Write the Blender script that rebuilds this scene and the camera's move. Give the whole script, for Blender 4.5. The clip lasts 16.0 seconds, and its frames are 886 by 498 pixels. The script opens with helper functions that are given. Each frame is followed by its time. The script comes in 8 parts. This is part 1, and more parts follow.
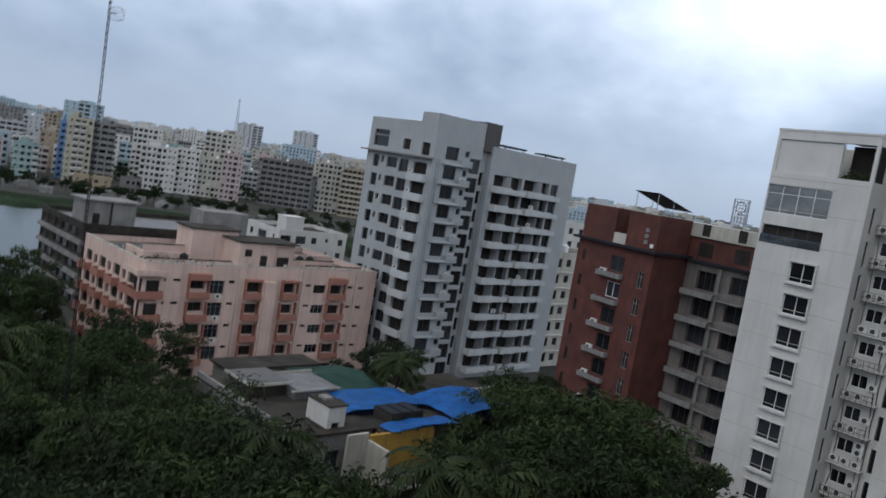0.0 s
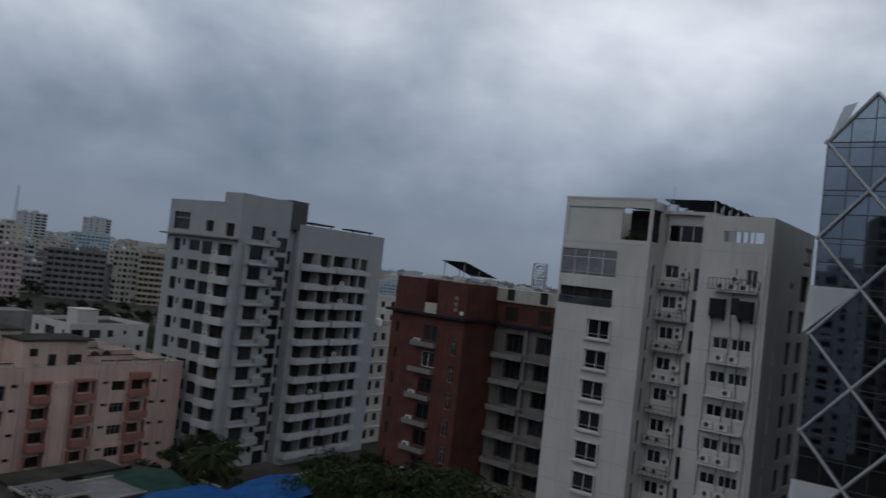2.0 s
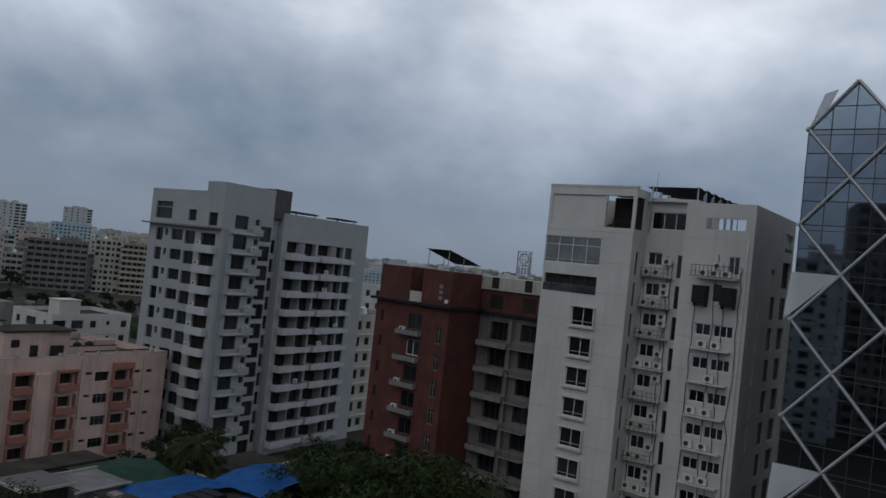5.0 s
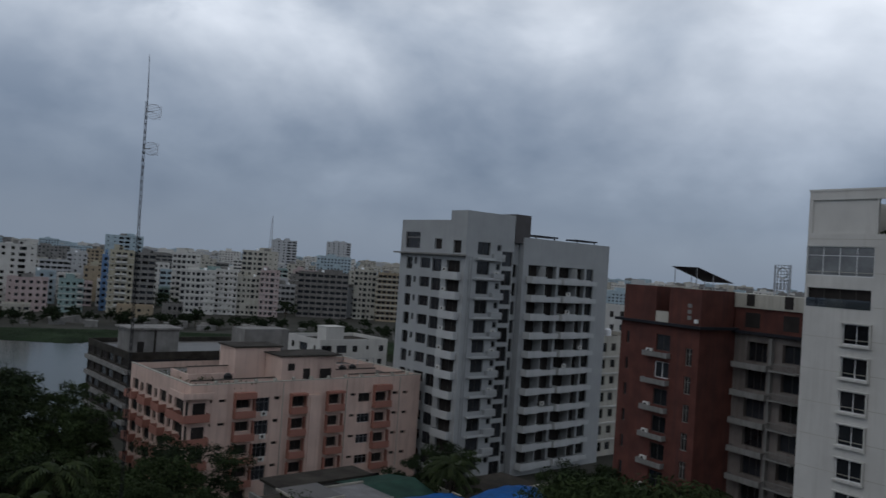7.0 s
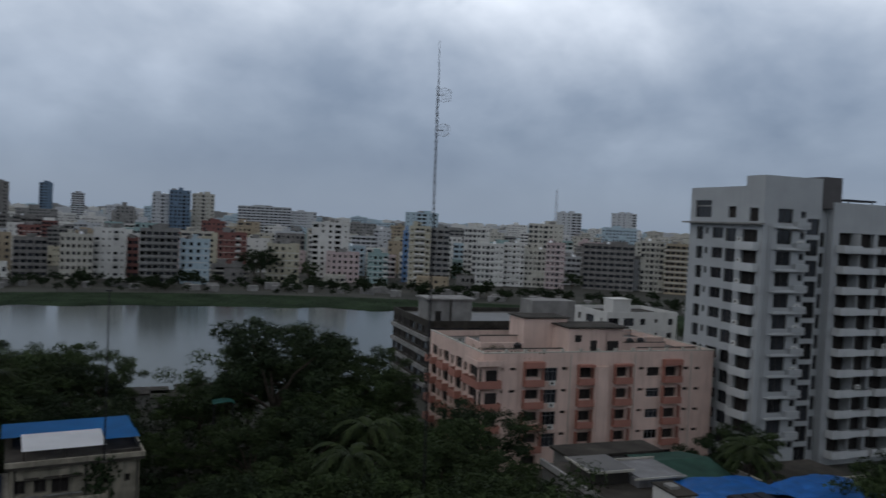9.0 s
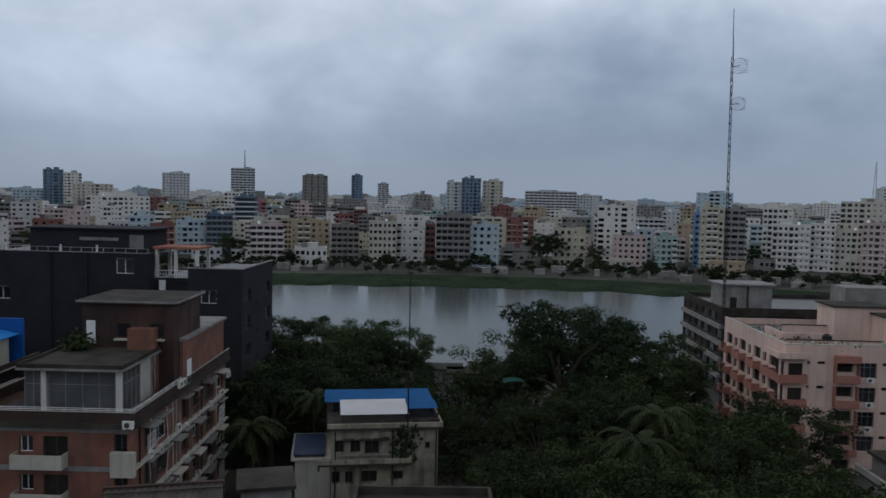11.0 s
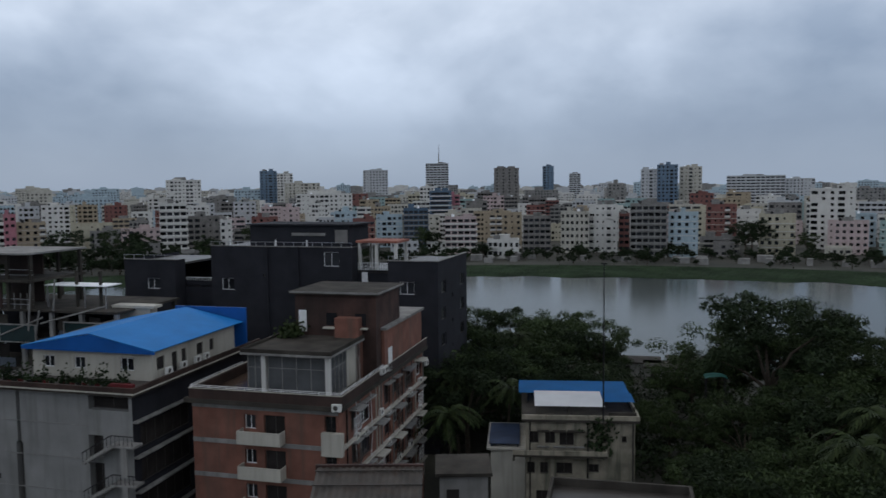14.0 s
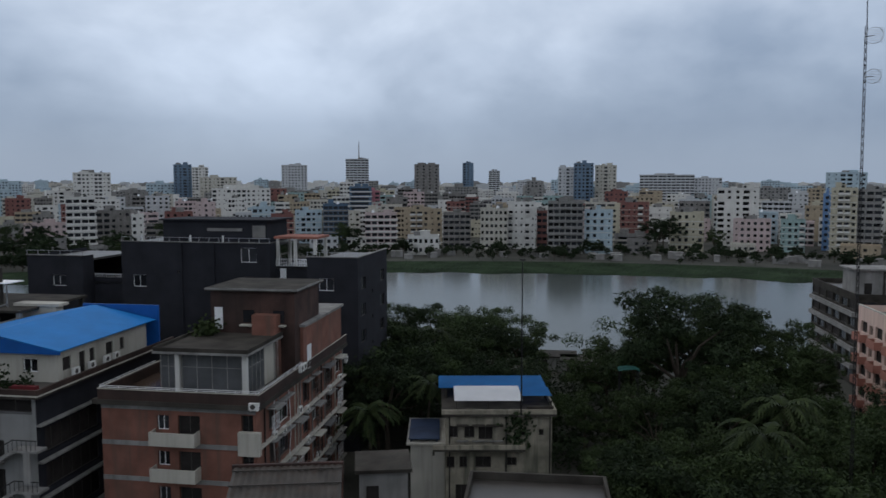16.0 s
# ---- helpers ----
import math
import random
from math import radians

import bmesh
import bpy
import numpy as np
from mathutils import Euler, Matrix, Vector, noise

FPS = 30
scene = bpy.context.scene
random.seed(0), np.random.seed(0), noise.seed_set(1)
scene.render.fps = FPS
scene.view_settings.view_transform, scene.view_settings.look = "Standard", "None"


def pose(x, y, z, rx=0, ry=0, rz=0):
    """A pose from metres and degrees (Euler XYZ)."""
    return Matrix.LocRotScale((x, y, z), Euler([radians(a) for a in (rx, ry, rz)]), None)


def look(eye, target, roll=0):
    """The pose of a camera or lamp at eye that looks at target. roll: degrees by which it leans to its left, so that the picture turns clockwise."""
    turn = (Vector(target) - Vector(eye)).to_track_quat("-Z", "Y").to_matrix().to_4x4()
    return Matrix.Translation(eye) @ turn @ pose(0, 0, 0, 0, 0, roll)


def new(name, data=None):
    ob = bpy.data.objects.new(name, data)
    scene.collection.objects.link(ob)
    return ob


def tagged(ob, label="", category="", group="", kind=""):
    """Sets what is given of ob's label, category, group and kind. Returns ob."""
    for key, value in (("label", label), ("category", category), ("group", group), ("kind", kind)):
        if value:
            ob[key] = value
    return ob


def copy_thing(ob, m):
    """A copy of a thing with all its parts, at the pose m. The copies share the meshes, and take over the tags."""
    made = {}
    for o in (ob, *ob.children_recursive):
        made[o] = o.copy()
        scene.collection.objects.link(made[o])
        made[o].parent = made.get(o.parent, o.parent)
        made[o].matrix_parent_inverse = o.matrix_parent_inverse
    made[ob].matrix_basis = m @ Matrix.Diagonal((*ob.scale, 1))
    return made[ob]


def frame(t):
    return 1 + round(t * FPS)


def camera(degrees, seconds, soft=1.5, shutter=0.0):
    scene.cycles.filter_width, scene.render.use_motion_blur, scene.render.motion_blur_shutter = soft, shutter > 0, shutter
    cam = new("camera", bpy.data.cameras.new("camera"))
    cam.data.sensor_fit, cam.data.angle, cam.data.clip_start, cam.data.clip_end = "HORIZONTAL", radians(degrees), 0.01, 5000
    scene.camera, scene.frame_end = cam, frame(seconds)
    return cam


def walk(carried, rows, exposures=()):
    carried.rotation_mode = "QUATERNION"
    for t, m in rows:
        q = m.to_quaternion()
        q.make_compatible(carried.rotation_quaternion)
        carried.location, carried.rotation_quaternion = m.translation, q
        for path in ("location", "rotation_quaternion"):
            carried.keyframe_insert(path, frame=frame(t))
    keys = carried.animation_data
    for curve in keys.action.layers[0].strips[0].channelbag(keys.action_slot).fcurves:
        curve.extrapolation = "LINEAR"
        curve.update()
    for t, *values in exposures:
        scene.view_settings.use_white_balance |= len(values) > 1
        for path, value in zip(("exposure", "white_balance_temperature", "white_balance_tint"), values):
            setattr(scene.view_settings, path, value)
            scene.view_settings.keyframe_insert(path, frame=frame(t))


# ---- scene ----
H = 34.0  # the eye over the street, ten storeys up


def aim(azimuth, pitch, roll):
    """A view from the fixed eye: azimuth clockwise from +Y, pitch upwards, roll to its left."""
    a, p = radians(azimuth), radians(pitch)
    return look((0, 0, H), (100 * math.sin(a) * math.cos(p), 100 * math.cos(a) * math.cos(p), H + 100 * math.sin(p)), roll)


cam = camera(58.90, 16.0, soft=1.5, shutter=0.25)
walk(cam, [
    (0, aim(23.962, -5.484, 9.593)),
    (0.5, aim(25.454, -0.849, 4.184)),
    (1, aim(22.099, 1.454, 3.827)),
    (1.5, aim(25.035, 0.012, 4.566)),
    (2, aim(36.761, 1.864, 6.354)),
    (2.5, aim(41.274, 0.893, 7.543)),
    (3, aim(43.682, 1.171, 7.681)),
    (3.2, aim(42.426, 1.333, 7.049)),
    (5.3, aim(35.859, 1.166, 5.621)),
    (5.5, aim(33.527, 1.321, 5.097)),
    (6, aim(29.175, 1.355, 4.94)),
    (6.5, aim(25.335, 0.878, 5.024)),
    (7, aim(20.48, 1.232, 3.866)),
    (7.5, aim(15.396, 1.459, 2.907)),
    (8, aim(13.891, 0.827, 3.436)),
    (8.5, aim(9.606, -0.412, 3.498)),
    (9, aim(0.046, -1.979, 2.68)),
    (9.5, aim(-9.016, -1.516, 1.979)),
    (9.7, aim(-10.933, -2.554, 1.914)),
    (11.8, aim(-27.802, -3.301, 0.397)),
    (12, aim(-30.053, -3.077, 0.166)),
    (12.5, aim(-34.933, -3.395, -0.777)),
    (13, aim(-37.726, -4.166, -1.254)),
    (13.5, aim(-37.814, -4.229, -1.106)),
    (14, aim(-34.557, -4.588, -0.608)),
    (14.5, aim(-30.312, -4.332, -0.109)),
    (15, aim(-27.832, -4.707, 0.293)),
    (15.5, aim(-26.204, -4.829, 0.562)),
    (16, aim(-28.722, -4.899, -0.007)),
], exposures=[(0, 0.95), (0.5, 0.5), (1.0, 0.06), (1.5, -0.04), (2.0, -0.26), (3.0, -0.08), (5.5, -0.14), (7.5, -0.04), (9.0, 0.18), (12.5, 0.36), (14.0, 0.5), (16.0, 0.5)])

# ---- light: an overcast monsoon sky with a weak veiled sun ----
world = bpy.data.worlds.new("overcast")
scene.world = world
world.use_nodes = True
wt = world.node_tree
wt.nodes.clear()


def wn(kind, **values):
    n = wt.nodes.new(kind)
    for k, v in values.items():
        n.inputs[k].default_value = v
    return n


def wmath(op, a, b=None):
    n = wt.nodes.new("ShaderNodeMath")
    n.operation = op
    for i, v in enumerate((a, b)):
        if v is None:
            continue
        if isinstance(v, (int, float)):
            n.inputs[i].default_value = v
        else:
            wt.links.new(v, n.inputs[i])
    return n.outputs[0]


def wramp(fac, stops):
    n = wt.nodes.new("ShaderNodeValToRGB")
    e = n.color_ramp.elements
    while len(e) < len(stops):
        e.new(0.5)
    for el, (p, c) in zip(e, stops):
        el.position, el.color = p, (*c, 1)
    wt.links.new(fac, n.inputs[0])
    return n.outputs[0]


def wmix(kind, fac, a, b):
    n = wt.nodes.new("ShaderNodeMix")
    n.data_type, n.blend_type = "RGBA", kind
    for i, v in ((0, fac), (6, a), (7, b)):
        if isinstance(v, (int, float)):
            n.inputs[i].default_value = v
        elif isinstance(v, tuple):
            n.inputs[i].default_value = (*v, 1)
        else:
            wt.links.new(v, n.inputs[i])
    return n.outputs[2]


coord = wn("ShaderNodeTexCoord")
sep = wn("ShaderNodeSeparateXYZ")
wt.links.new(coord.outputs["Generated"], sep.inputs[0])
up = wmath("MAXIMUM", sep.outputs["Z"], 0.0)


def wnoise(scale, detail, rough, shift, stretch=1.9):
    m = wn("ShaderNodeMapping", Location=shift, Scale=(1.0, 1.0, stretch))
    wt.links.new(coord.outputs["Generated"], m.inputs[0])
    n = wn("ShaderNodeTexNoise", Scale=scale, Detail=detail, Roughness=rough, Distortion=0.25)
    wt.links.new(m.outputs[0], n.inputs["Vector"])
    return n


def wdir(azimuth, elevation):
    a, e = radians(azimuth), radians(elevation)
    return math.sin(a) * math.cos(e), math.cos(a) * math.cos(e), math.sin(e)


big = wnoise(2.2, 4.0, 0.5, (3.1, 1.7, 0.0), 1.5).outputs["Fac"]
mid = wnoise(4.4, 5.0, 0.5, (0.4, 5.2, 0.0), 1.6).outputs["Fac"]
fine = wnoise(11.0, 4.0, 0.5, (2.2, 0.6, 3.0), 1.5).outputs["Fac"]
# the cloud field's ragged way of looking
warp = wnoise(3.6, 5.0, 0.55, (7.0, 2.0, 1.0)).outputs["Color"]
off = wt.nodes.new("ShaderNodeVectorMath")
off.operation = "MULTIPLY_ADD"
wt.links.new(warp, off.inputs[0])
off.inputs[1].default_value, off.inputs[2].default_value = (0.42, 0.42, 0.42), (-0.21, -0.21, -0.21)
ragged = wt.nodes.new("ShaderNodeVectorMath")
wt.links.new(off.outputs[0], ragged.inputs[0])
wt.links.new(coord.outputs["Generated"], ragged.inputs[1])


def mass(azimuth, elevation, width, amount):
    """A cloud mass of that angular width, thinner (amount > 0) or thicker than the rest."""
    d = wt.nodes.new("ShaderNodeVectorMath")
    d.operation = "DISTANCE"
    wt.links.new(ragged.outputs[0], d.inputs[0])
    d.inputs[1].default_value = wdir(azimuth, elevation)
    m = wt.nodes.new("ShaderNodeMapRange")
    m.interpolation_type = "SMOOTHSTEP"
    m.inputs["From Min"].default_value, m.inputs["From Max"].default_value = radians(width), 0.0
    m.inputs["To Min"].default_value, m.inputs["To Max"].default_value = 0.0, amount
    wt.links.new(d.outputs["Value"], m.inputs["Value"])
    return m.outputs[0]


# clear-sky base, mostly hidden by cloud
sky = wt.nodes.new("ShaderNodeTexSky")
sky.sky_type, sky.sun_disc = "NISHITA", False
sky.sun_elevation, sky.sun_rotation = radians(52), radians(-115)
skyc = wmix("MULTIPLY", 1.0, sky.outputs[0], (0.08, 0.08, 0.08))
# cloud deck: dim and blue at the horizon, brightest midway, unseen overhead dimmed to darken walls
deck = wramp(up, [(0.0, (0.21, 0.27, 0.35)), (0.07, (0.22, 0.28, 0.37)), (0.16, (0.33, 0.40, 0.50)), (0.29, (0.62, 0.70, 0.80)), (0.5, (0.52, 0.57, 0.63)), (1.0, (0.31, 0.325, 0.35))])
lumps = wmath("ADD", wmath("MULTIPLY", big, 0.55), wmath("ADD", wmath("MULTIPLY", mid, 0.33), wmath("MULTIPLY", fine, 0.12)))
for m in (mass(46, 18, 15, 0.06), mass(55, 24, 14, 0.06), mass(5, 16, 13, 0.13), mass(31, 17, 9, 0.03), mass(0, 21, 5, -0.12), mass(22, 22, 10, 0.06), mass(17, 10, 12, -0.06), mass(30, 6, 14, -0.07), mass(-38, 13, 26, 0.03), mass(-12, 12, 10, -0.05)):
    lumps = wmath("ADD", lumps, m)
shade = wramp(lumps, [(0.37, (0.62, 0.67, 0.72)), (0.49, (0.97, 0.985, 0.985)), (0.64, (1.55, 1.51, 1.44))])
# structure fades out in the murk near the horizon
amount = wmath("MINIMUM", wmath("MULTIPLY", up, 9.0), 1.0)
cloud = wmix("MULTIPLY", amount, deck, shade)
total = wmix("MIX", 0.93, skyc, cloud)
total = wmix("MULTIPLY", 1.0, total, (1.015, 0.985, 0.995))
bg = wn("ShaderNodeBackground", Strength=1.0)
wt.links.new(total, bg.inputs[0])
wo = wn("ShaderNodeOutputWorld")
wt.links.new(bg.outputs[0], wo.inputs[0])

sun = new("sun", bpy.data.lights.new("sun", "SUN"))
sun.data.energy, sun.data.angle, sun.data.color = 0.2, radians(25), (1.0, 0.97, 0.93)
sun.matrix_world = look((-90, -45, 120), (0, 0, 0))

# ---- materials ----
def material(name, color, rough=0.8, spread=0.25, scale=0.6, metal=0.0, bump=0.15, streak=0.0, grime=(0.05, 0.05, 0.045), spec=0.3, per_object=0.0, fine=14.0):
    """A worn surface: colour mottled at two scales, rain streaks down walls, and a fine relief."""
    m = bpy.data.materials.new(name)
    m.use_nodes = True
    t = m.node_tree
    b = t.nodes["Principled BSDF"]
    b.inputs["Roughness"].default_value, b.inputs["Metallic"].default_value = rough, metal
    b.inputs["Specular IOR Level"].default_value = spec
    tc = t.nodes.new("ShaderNodeTexCoord")

    def tex(sc, detail, stretch=None):
        src = tc.outputs["Object"]
        if stretch:
            mp = t.nodes.new("ShaderNodeMapping")
            mp.inputs["Scale"].default_value = stretch
            t.links.new(src, mp.inputs[0])
            src = mp.outputs[0]
        n = t.nodes.new("ShaderNodeTexNoise")
        n.inputs["Scale"].default_value, n.inputs["Detail"].default_value = sc, detail
        t.links.new(src, n.inputs["Vector"])
        return n.outputs["Fac"]

    def ramp(fac, a, z, ca, cz):
        r = t.nodes.new("ShaderNodeValToRGB")
        e = r.color_ramp.elements
        e[0].position, e[0].color, e[1].position, e[1].color = a, (*ca, 1), z, (*cz, 1)
        t.links.new(fac, r.inputs[0])
        return r.outputs[0]

    def mix(kind, fac, a, c):
        n = t.nodes.new("ShaderNodeMix")
        n.data_type, n.blend_type = "RGBA", kind
        for i, v in ((0, fac), (6, a), (7, c)):
            if isinstance(v, (int, float)):
                n.inputs[i].default_value = v
            elif isinstance(v, tuple):
                n.inputs[i].default_value = (*v, 1)
            else:
                t.links.new(v, n.inputs[i])
        return n.outputs[2]

    lo = tuple(c * (1 - spread) for c in color)
    hi = tuple(min(1, c * (1 + spread * 0.6)) for c in color)
    large = tex(scale, 5.0)
    col = ramp(large, 0.3, 0.7, lo, hi)
    small = tex(fine, 4.0)
    col = mix("MULTIPLY", 1.0, col, ramp(small, 0.25, 0.75, (1 - spread * 0.5,) * 3, (1.0,) * 3))
    if streak:
        s = tex(1.0, 6.0, (1.6, 1.6, 0.11))
        f = ramp(s, 0.5, 0.72, (0, 0, 0), (streak,) * 3)
        col = mix("MIX", f, col, grime)
    if streak > 0.3:
        blot = tex(0.22, 6.0, (1.0, 1.0, 0.45))
        col = mix("MIX", ramp(blot, 0.52, 0.74, (0, 0, 0), (streak * 0.9,) * 3), col, grime)
    if per_object:
        oi = t.nodes.new("ShaderNodeObjectInfo")
        col = mix("MULTIPLY", 1.0, col, ramp(oi.outputs["Random"], 0.0, 1.0, (1 - per_object,) * 3, (1.0,) * 3))
    t.links.new(col, b.inputs["Base Color"])
    if bump:
        bp = t.nodes.new("ShaderNodeBump")
        bp.inputs["Strength"].default_value, bp.inputs["Distance"].default_value = bump, 0.05
        t.links.new(small, bp.inputs["Height"])
        t.links.new(bp.outputs[0], b.inputs["Normal"])
    return m


def glass(name, color=(0.04, 0.043, 0.05), rough=0.08, spec=0.45):
    return material(name, color, rough, 0.3, 0.8, 0.0, 0.0, spec=spec, per_object=0.88)


white_paint = material("white_paint", (0.57, 0.56, 0.53), 0.75, 0.12, 0.25, streak=0.32, grime=(0.33, 0.32, 0.29))
grey_paint = material("grey_paint", (0.34, 0.355, 0.36), 0.8, 0.10, 0.25, streak=0.25, grime=(0.24, 0.25, 0.25))
pink_paint = material("pink_paint", (0.64, 0.475, 0.405), 0.8, 0.14, 0.3, streak=0.34, grime=(0.27, 0.18, 0.15))
salmon_paint = material("salmon_paint", (0.33, 0.15, 0.115), 0.8, 0.15, 0.4, streak=0.3, grime=(0.25, 0.12, 0.09))
red_brick = material("red_brick", (0.112, 0.040, 0.031), 0.85, 0.3, 0.5, streak=0.55, grime=(0.05, 0.026, 0.025))
brown_brick = material("brown_brick", (0.21, 0.094, 0.068), 0.85, 0.3, 0.6, streak=0.6, grime=(0.10, 0.07, 0.055))
dark_paint = material("dark_paint", (0.026, 0.027, 0.033), 0.85, 0.25, 0.4, streak=0.2, grime=(0.018, 0.018, 0.022), spec=0.12)
concrete = material("concrete", (0.24, 0.235, 0.225), 0.9, 0.30, 0.5, streak=0.5, grime=(0.09, 0.085, 0.075))
old_concrete = material("old_concrete", (0.056, 0.050, 0.043), 0.9, 0.5, 0.5, spec=0.12, streak=0.6, grime=(0.04, 0.04, 0.035))
cream_paint = material("cream_paint", (0.45, 0.43, 0.375), 0.85, 0.15, 0.4, streak=0.4, grime=(0.18, 0.17, 0.14))
wet_roof = material("wet_roof", (0.05, 0.045, 0.04), 0.45, 0.45, 0.35, spec=0.5, bump=0.05)
blue_metal = material("blue_metal", (0.010, 0.165, 0.46), 0.6, 0.12, 0.4, spec=0.12, streak=0.15, grime=(0.02, 0.09, 0.28))
white_metal = material("white_metal", (0.85, 0.86, 0.88), 0.45, 0.08, 0.4, spec=0.5)
green_roof = material("green_roof", (0.05, 0.13, 0.10), 0.7, 0.35, 0.4)
yellow_paint = material("yellow_paint", (0.45, 0.27, 0.06), 0.8, 0.25, 0.5, streak=0.4)
black_iron = material("black_iron", (0.02, 0.02, 0.022), 0.5, 0.2, 2.0, metal=0.4)
steel = material("steel", (0.45, 0.46, 0.48), 0.35, 0.12, 2.0, metal=0.9)
white_frame = material("white_frame", (0.72, 0.73, 0.73), 0.5, 0.08, 3.0)
dark_frame = material("dark_frame", (0.06, 0.055, 0.05), 0.5, 0.2, 3.0)
window_glass = glass("window_glass")
# near-black colour that stands in for the shade of unlit rooms and openings
inside_shade = material("inside_shade", (0.035, 0.03, 0.028), 0.9, 0.4, 0.8, per_object=0.4)
curtain_glass = material("curtain_glass", (0.23, 0.265, 0.31), 0.03, 0.12, 0.8, metal=1.0, bump=0.0, per_object=0.25)
ac_white = material("ac_white", (0.66, 0.66, 0.63), 0.55, 0.15, 2.0, streak=0.2, grime=(0.3, 0.3, 0.28))
solar_dark = material("solar_dark", (0.012, 0.014, 0.022), 0.45, 0.2, 1.0, spec=0.25)
earth = material("earth", (0.05, 0.05, 0.04), 0.95, 0.5, 0.05, fine=2.0)
grass = material("grass", (0.024, 0.040, 0.020), 1.0, 0.5, 0.08, fine=3.0, spec=0.04)
bark = material("bark", (0.065, 0.052, 0.04), 0.9, 0.3, 2.0)


def leaf_material(name, color):
    m = material(name, color, 0.7, 0.4, 0.35, spec=0.1, bump=0.0, per_object=0.35)
    t = m.node_tree
    b = t.nodes["Principled BSDF"]
    g = t.nodes.new("ShaderNodeNewGeometry")
    r = t.nodes.new("ShaderNodeValToRGB")
    r.color_ramp.elements[0].color, r.color_ramp.elements[1].color = (0.55, 0.6, 0.5, 1), (1.35, 1.25, 1.0, 1)
    t.links.new(g.outputs["Random Per Island"], r.inputs[0])
    old = b.inputs["Base Color"].links[0].from_socket
    x = t.nodes.new("ShaderNodeMix")
    x.data_type, x.blend_type = "RGBA", "MULTIPLY"
    x.inputs[0].default_value = 1.0
    t.links.new(old, x.inputs[6])
    t.links.new(r.outputs[0], x.inputs[7])
    t.links.new(x.outputs[2], b.inputs["Base Color"])
    return m


leaf_dark = leaf_material("leaf_dark", (0.025, 0.041, 0.022))
leaf_mid = leaf_material("leaf_mid", (0.042, 0.066, 0.030))
leaf_palm = leaf_material("leaf_palm", (0.032, 0.048, 0.021))

water = material("water", (0.036, 0.048, 0.040), 0.15, 0.2, 0.02, spec=0.1, bump=0.0)
_t = water.node_tree
_n = _t.nodes.new("ShaderNodeTexNoise")
_n.inputs["Scale"].default_value, _n.inputs["Detail"].default_value = 1.2, 3.0
_c = _t.nodes.new("ShaderNodeTexCoord")
_b = _t.nodes.new("ShaderNodeBump")
_b.inputs["Strength"].default_value, _b.inputs["Distance"].default_value = 0.2, 0.06
_t.links.new(_c.outputs["Object"], _n.inputs["Vector"])
_t.links.new(_n.outputs["Fac"], _b.inputs["Height"])
_t.links.new(_b.outputs[0], _t.nodes["Principled BSDF"].inputs["Normal"])

# ---- building tools ----
def mesh_of(name, bm, mat):
    me = bpy.data.meshes.new(name)
    bm.to_mesh(me)
    bm.free()
    me.materials.append(mat)
    return me


def part(name, bm, mat, parent=None, label="", kind=""):
    ob = new(name, mesh_of(name, bm, mat) if isinstance(bm, bmesh.types.BMesh) else bm)
    ob.parent = parent
    return tagged(ob, label, kind=kind)


def thing(name, x, y, z, turn, label, category, group=""):
    ob = new(name)
    ob.empty_display_size = 0.5
    ob.matrix_basis = pose(x, y, z, 0, 0, turn)
    return tagged(ob, label, category, group)


def box(bm, x0, y0, z0, x1, y1, z1):
    v = [bm.verts.new(p) for p in ((x0, y0, z0), (x1, y0, z0), (x1, y1, z0), (x0, y1, z0), (x0, y0, z1), (x1, y0, z1), (x1, y1, z1), (x0, y1, z1))]
    for f in ((3, 2, 1, 0), (4, 5, 6, 7), (0, 1, 5, 4), (1, 2, 6, 5), (2, 3, 7, 6), (3, 0, 4, 7)):
        bm.faces.new([v[i] for i in f])
    return bm


def boxes(*all_boxes):
    bm = bmesh.new()
    for b in all_boxes:
        box(bm, *b)
    return bm


def quad(bm, *pts):
    return bm.faces.new([bm.verts.new(p) for p in pts])


def tube(bm, a, b, r0, r1=None, n=8):
    """A tapered round bar from a to b."""
    a, b = Vector(a), Vector(b)
    r1 = r0 if r1 is None else r1
    d = (b - a).normalized()
    s = d.orthogonal().normalized()
    w = d.cross(s)
    ring = [[bm.verts.new(p + (s * math.cos(k) + w * math.sin(k)) * r) for k in (math.tau * i / n for i in range(n))] for p, r in ((a, r0), (b, r1))]
    for i in range(n):
        j = (i + 1) % n
        bm.faces.new((ring[0][i], ring[0][j], ring[1][j], ring[1][i]))
    bm.faces.new(ring[0][::-1])
    bm.faces.new(ring[1])
    return bm


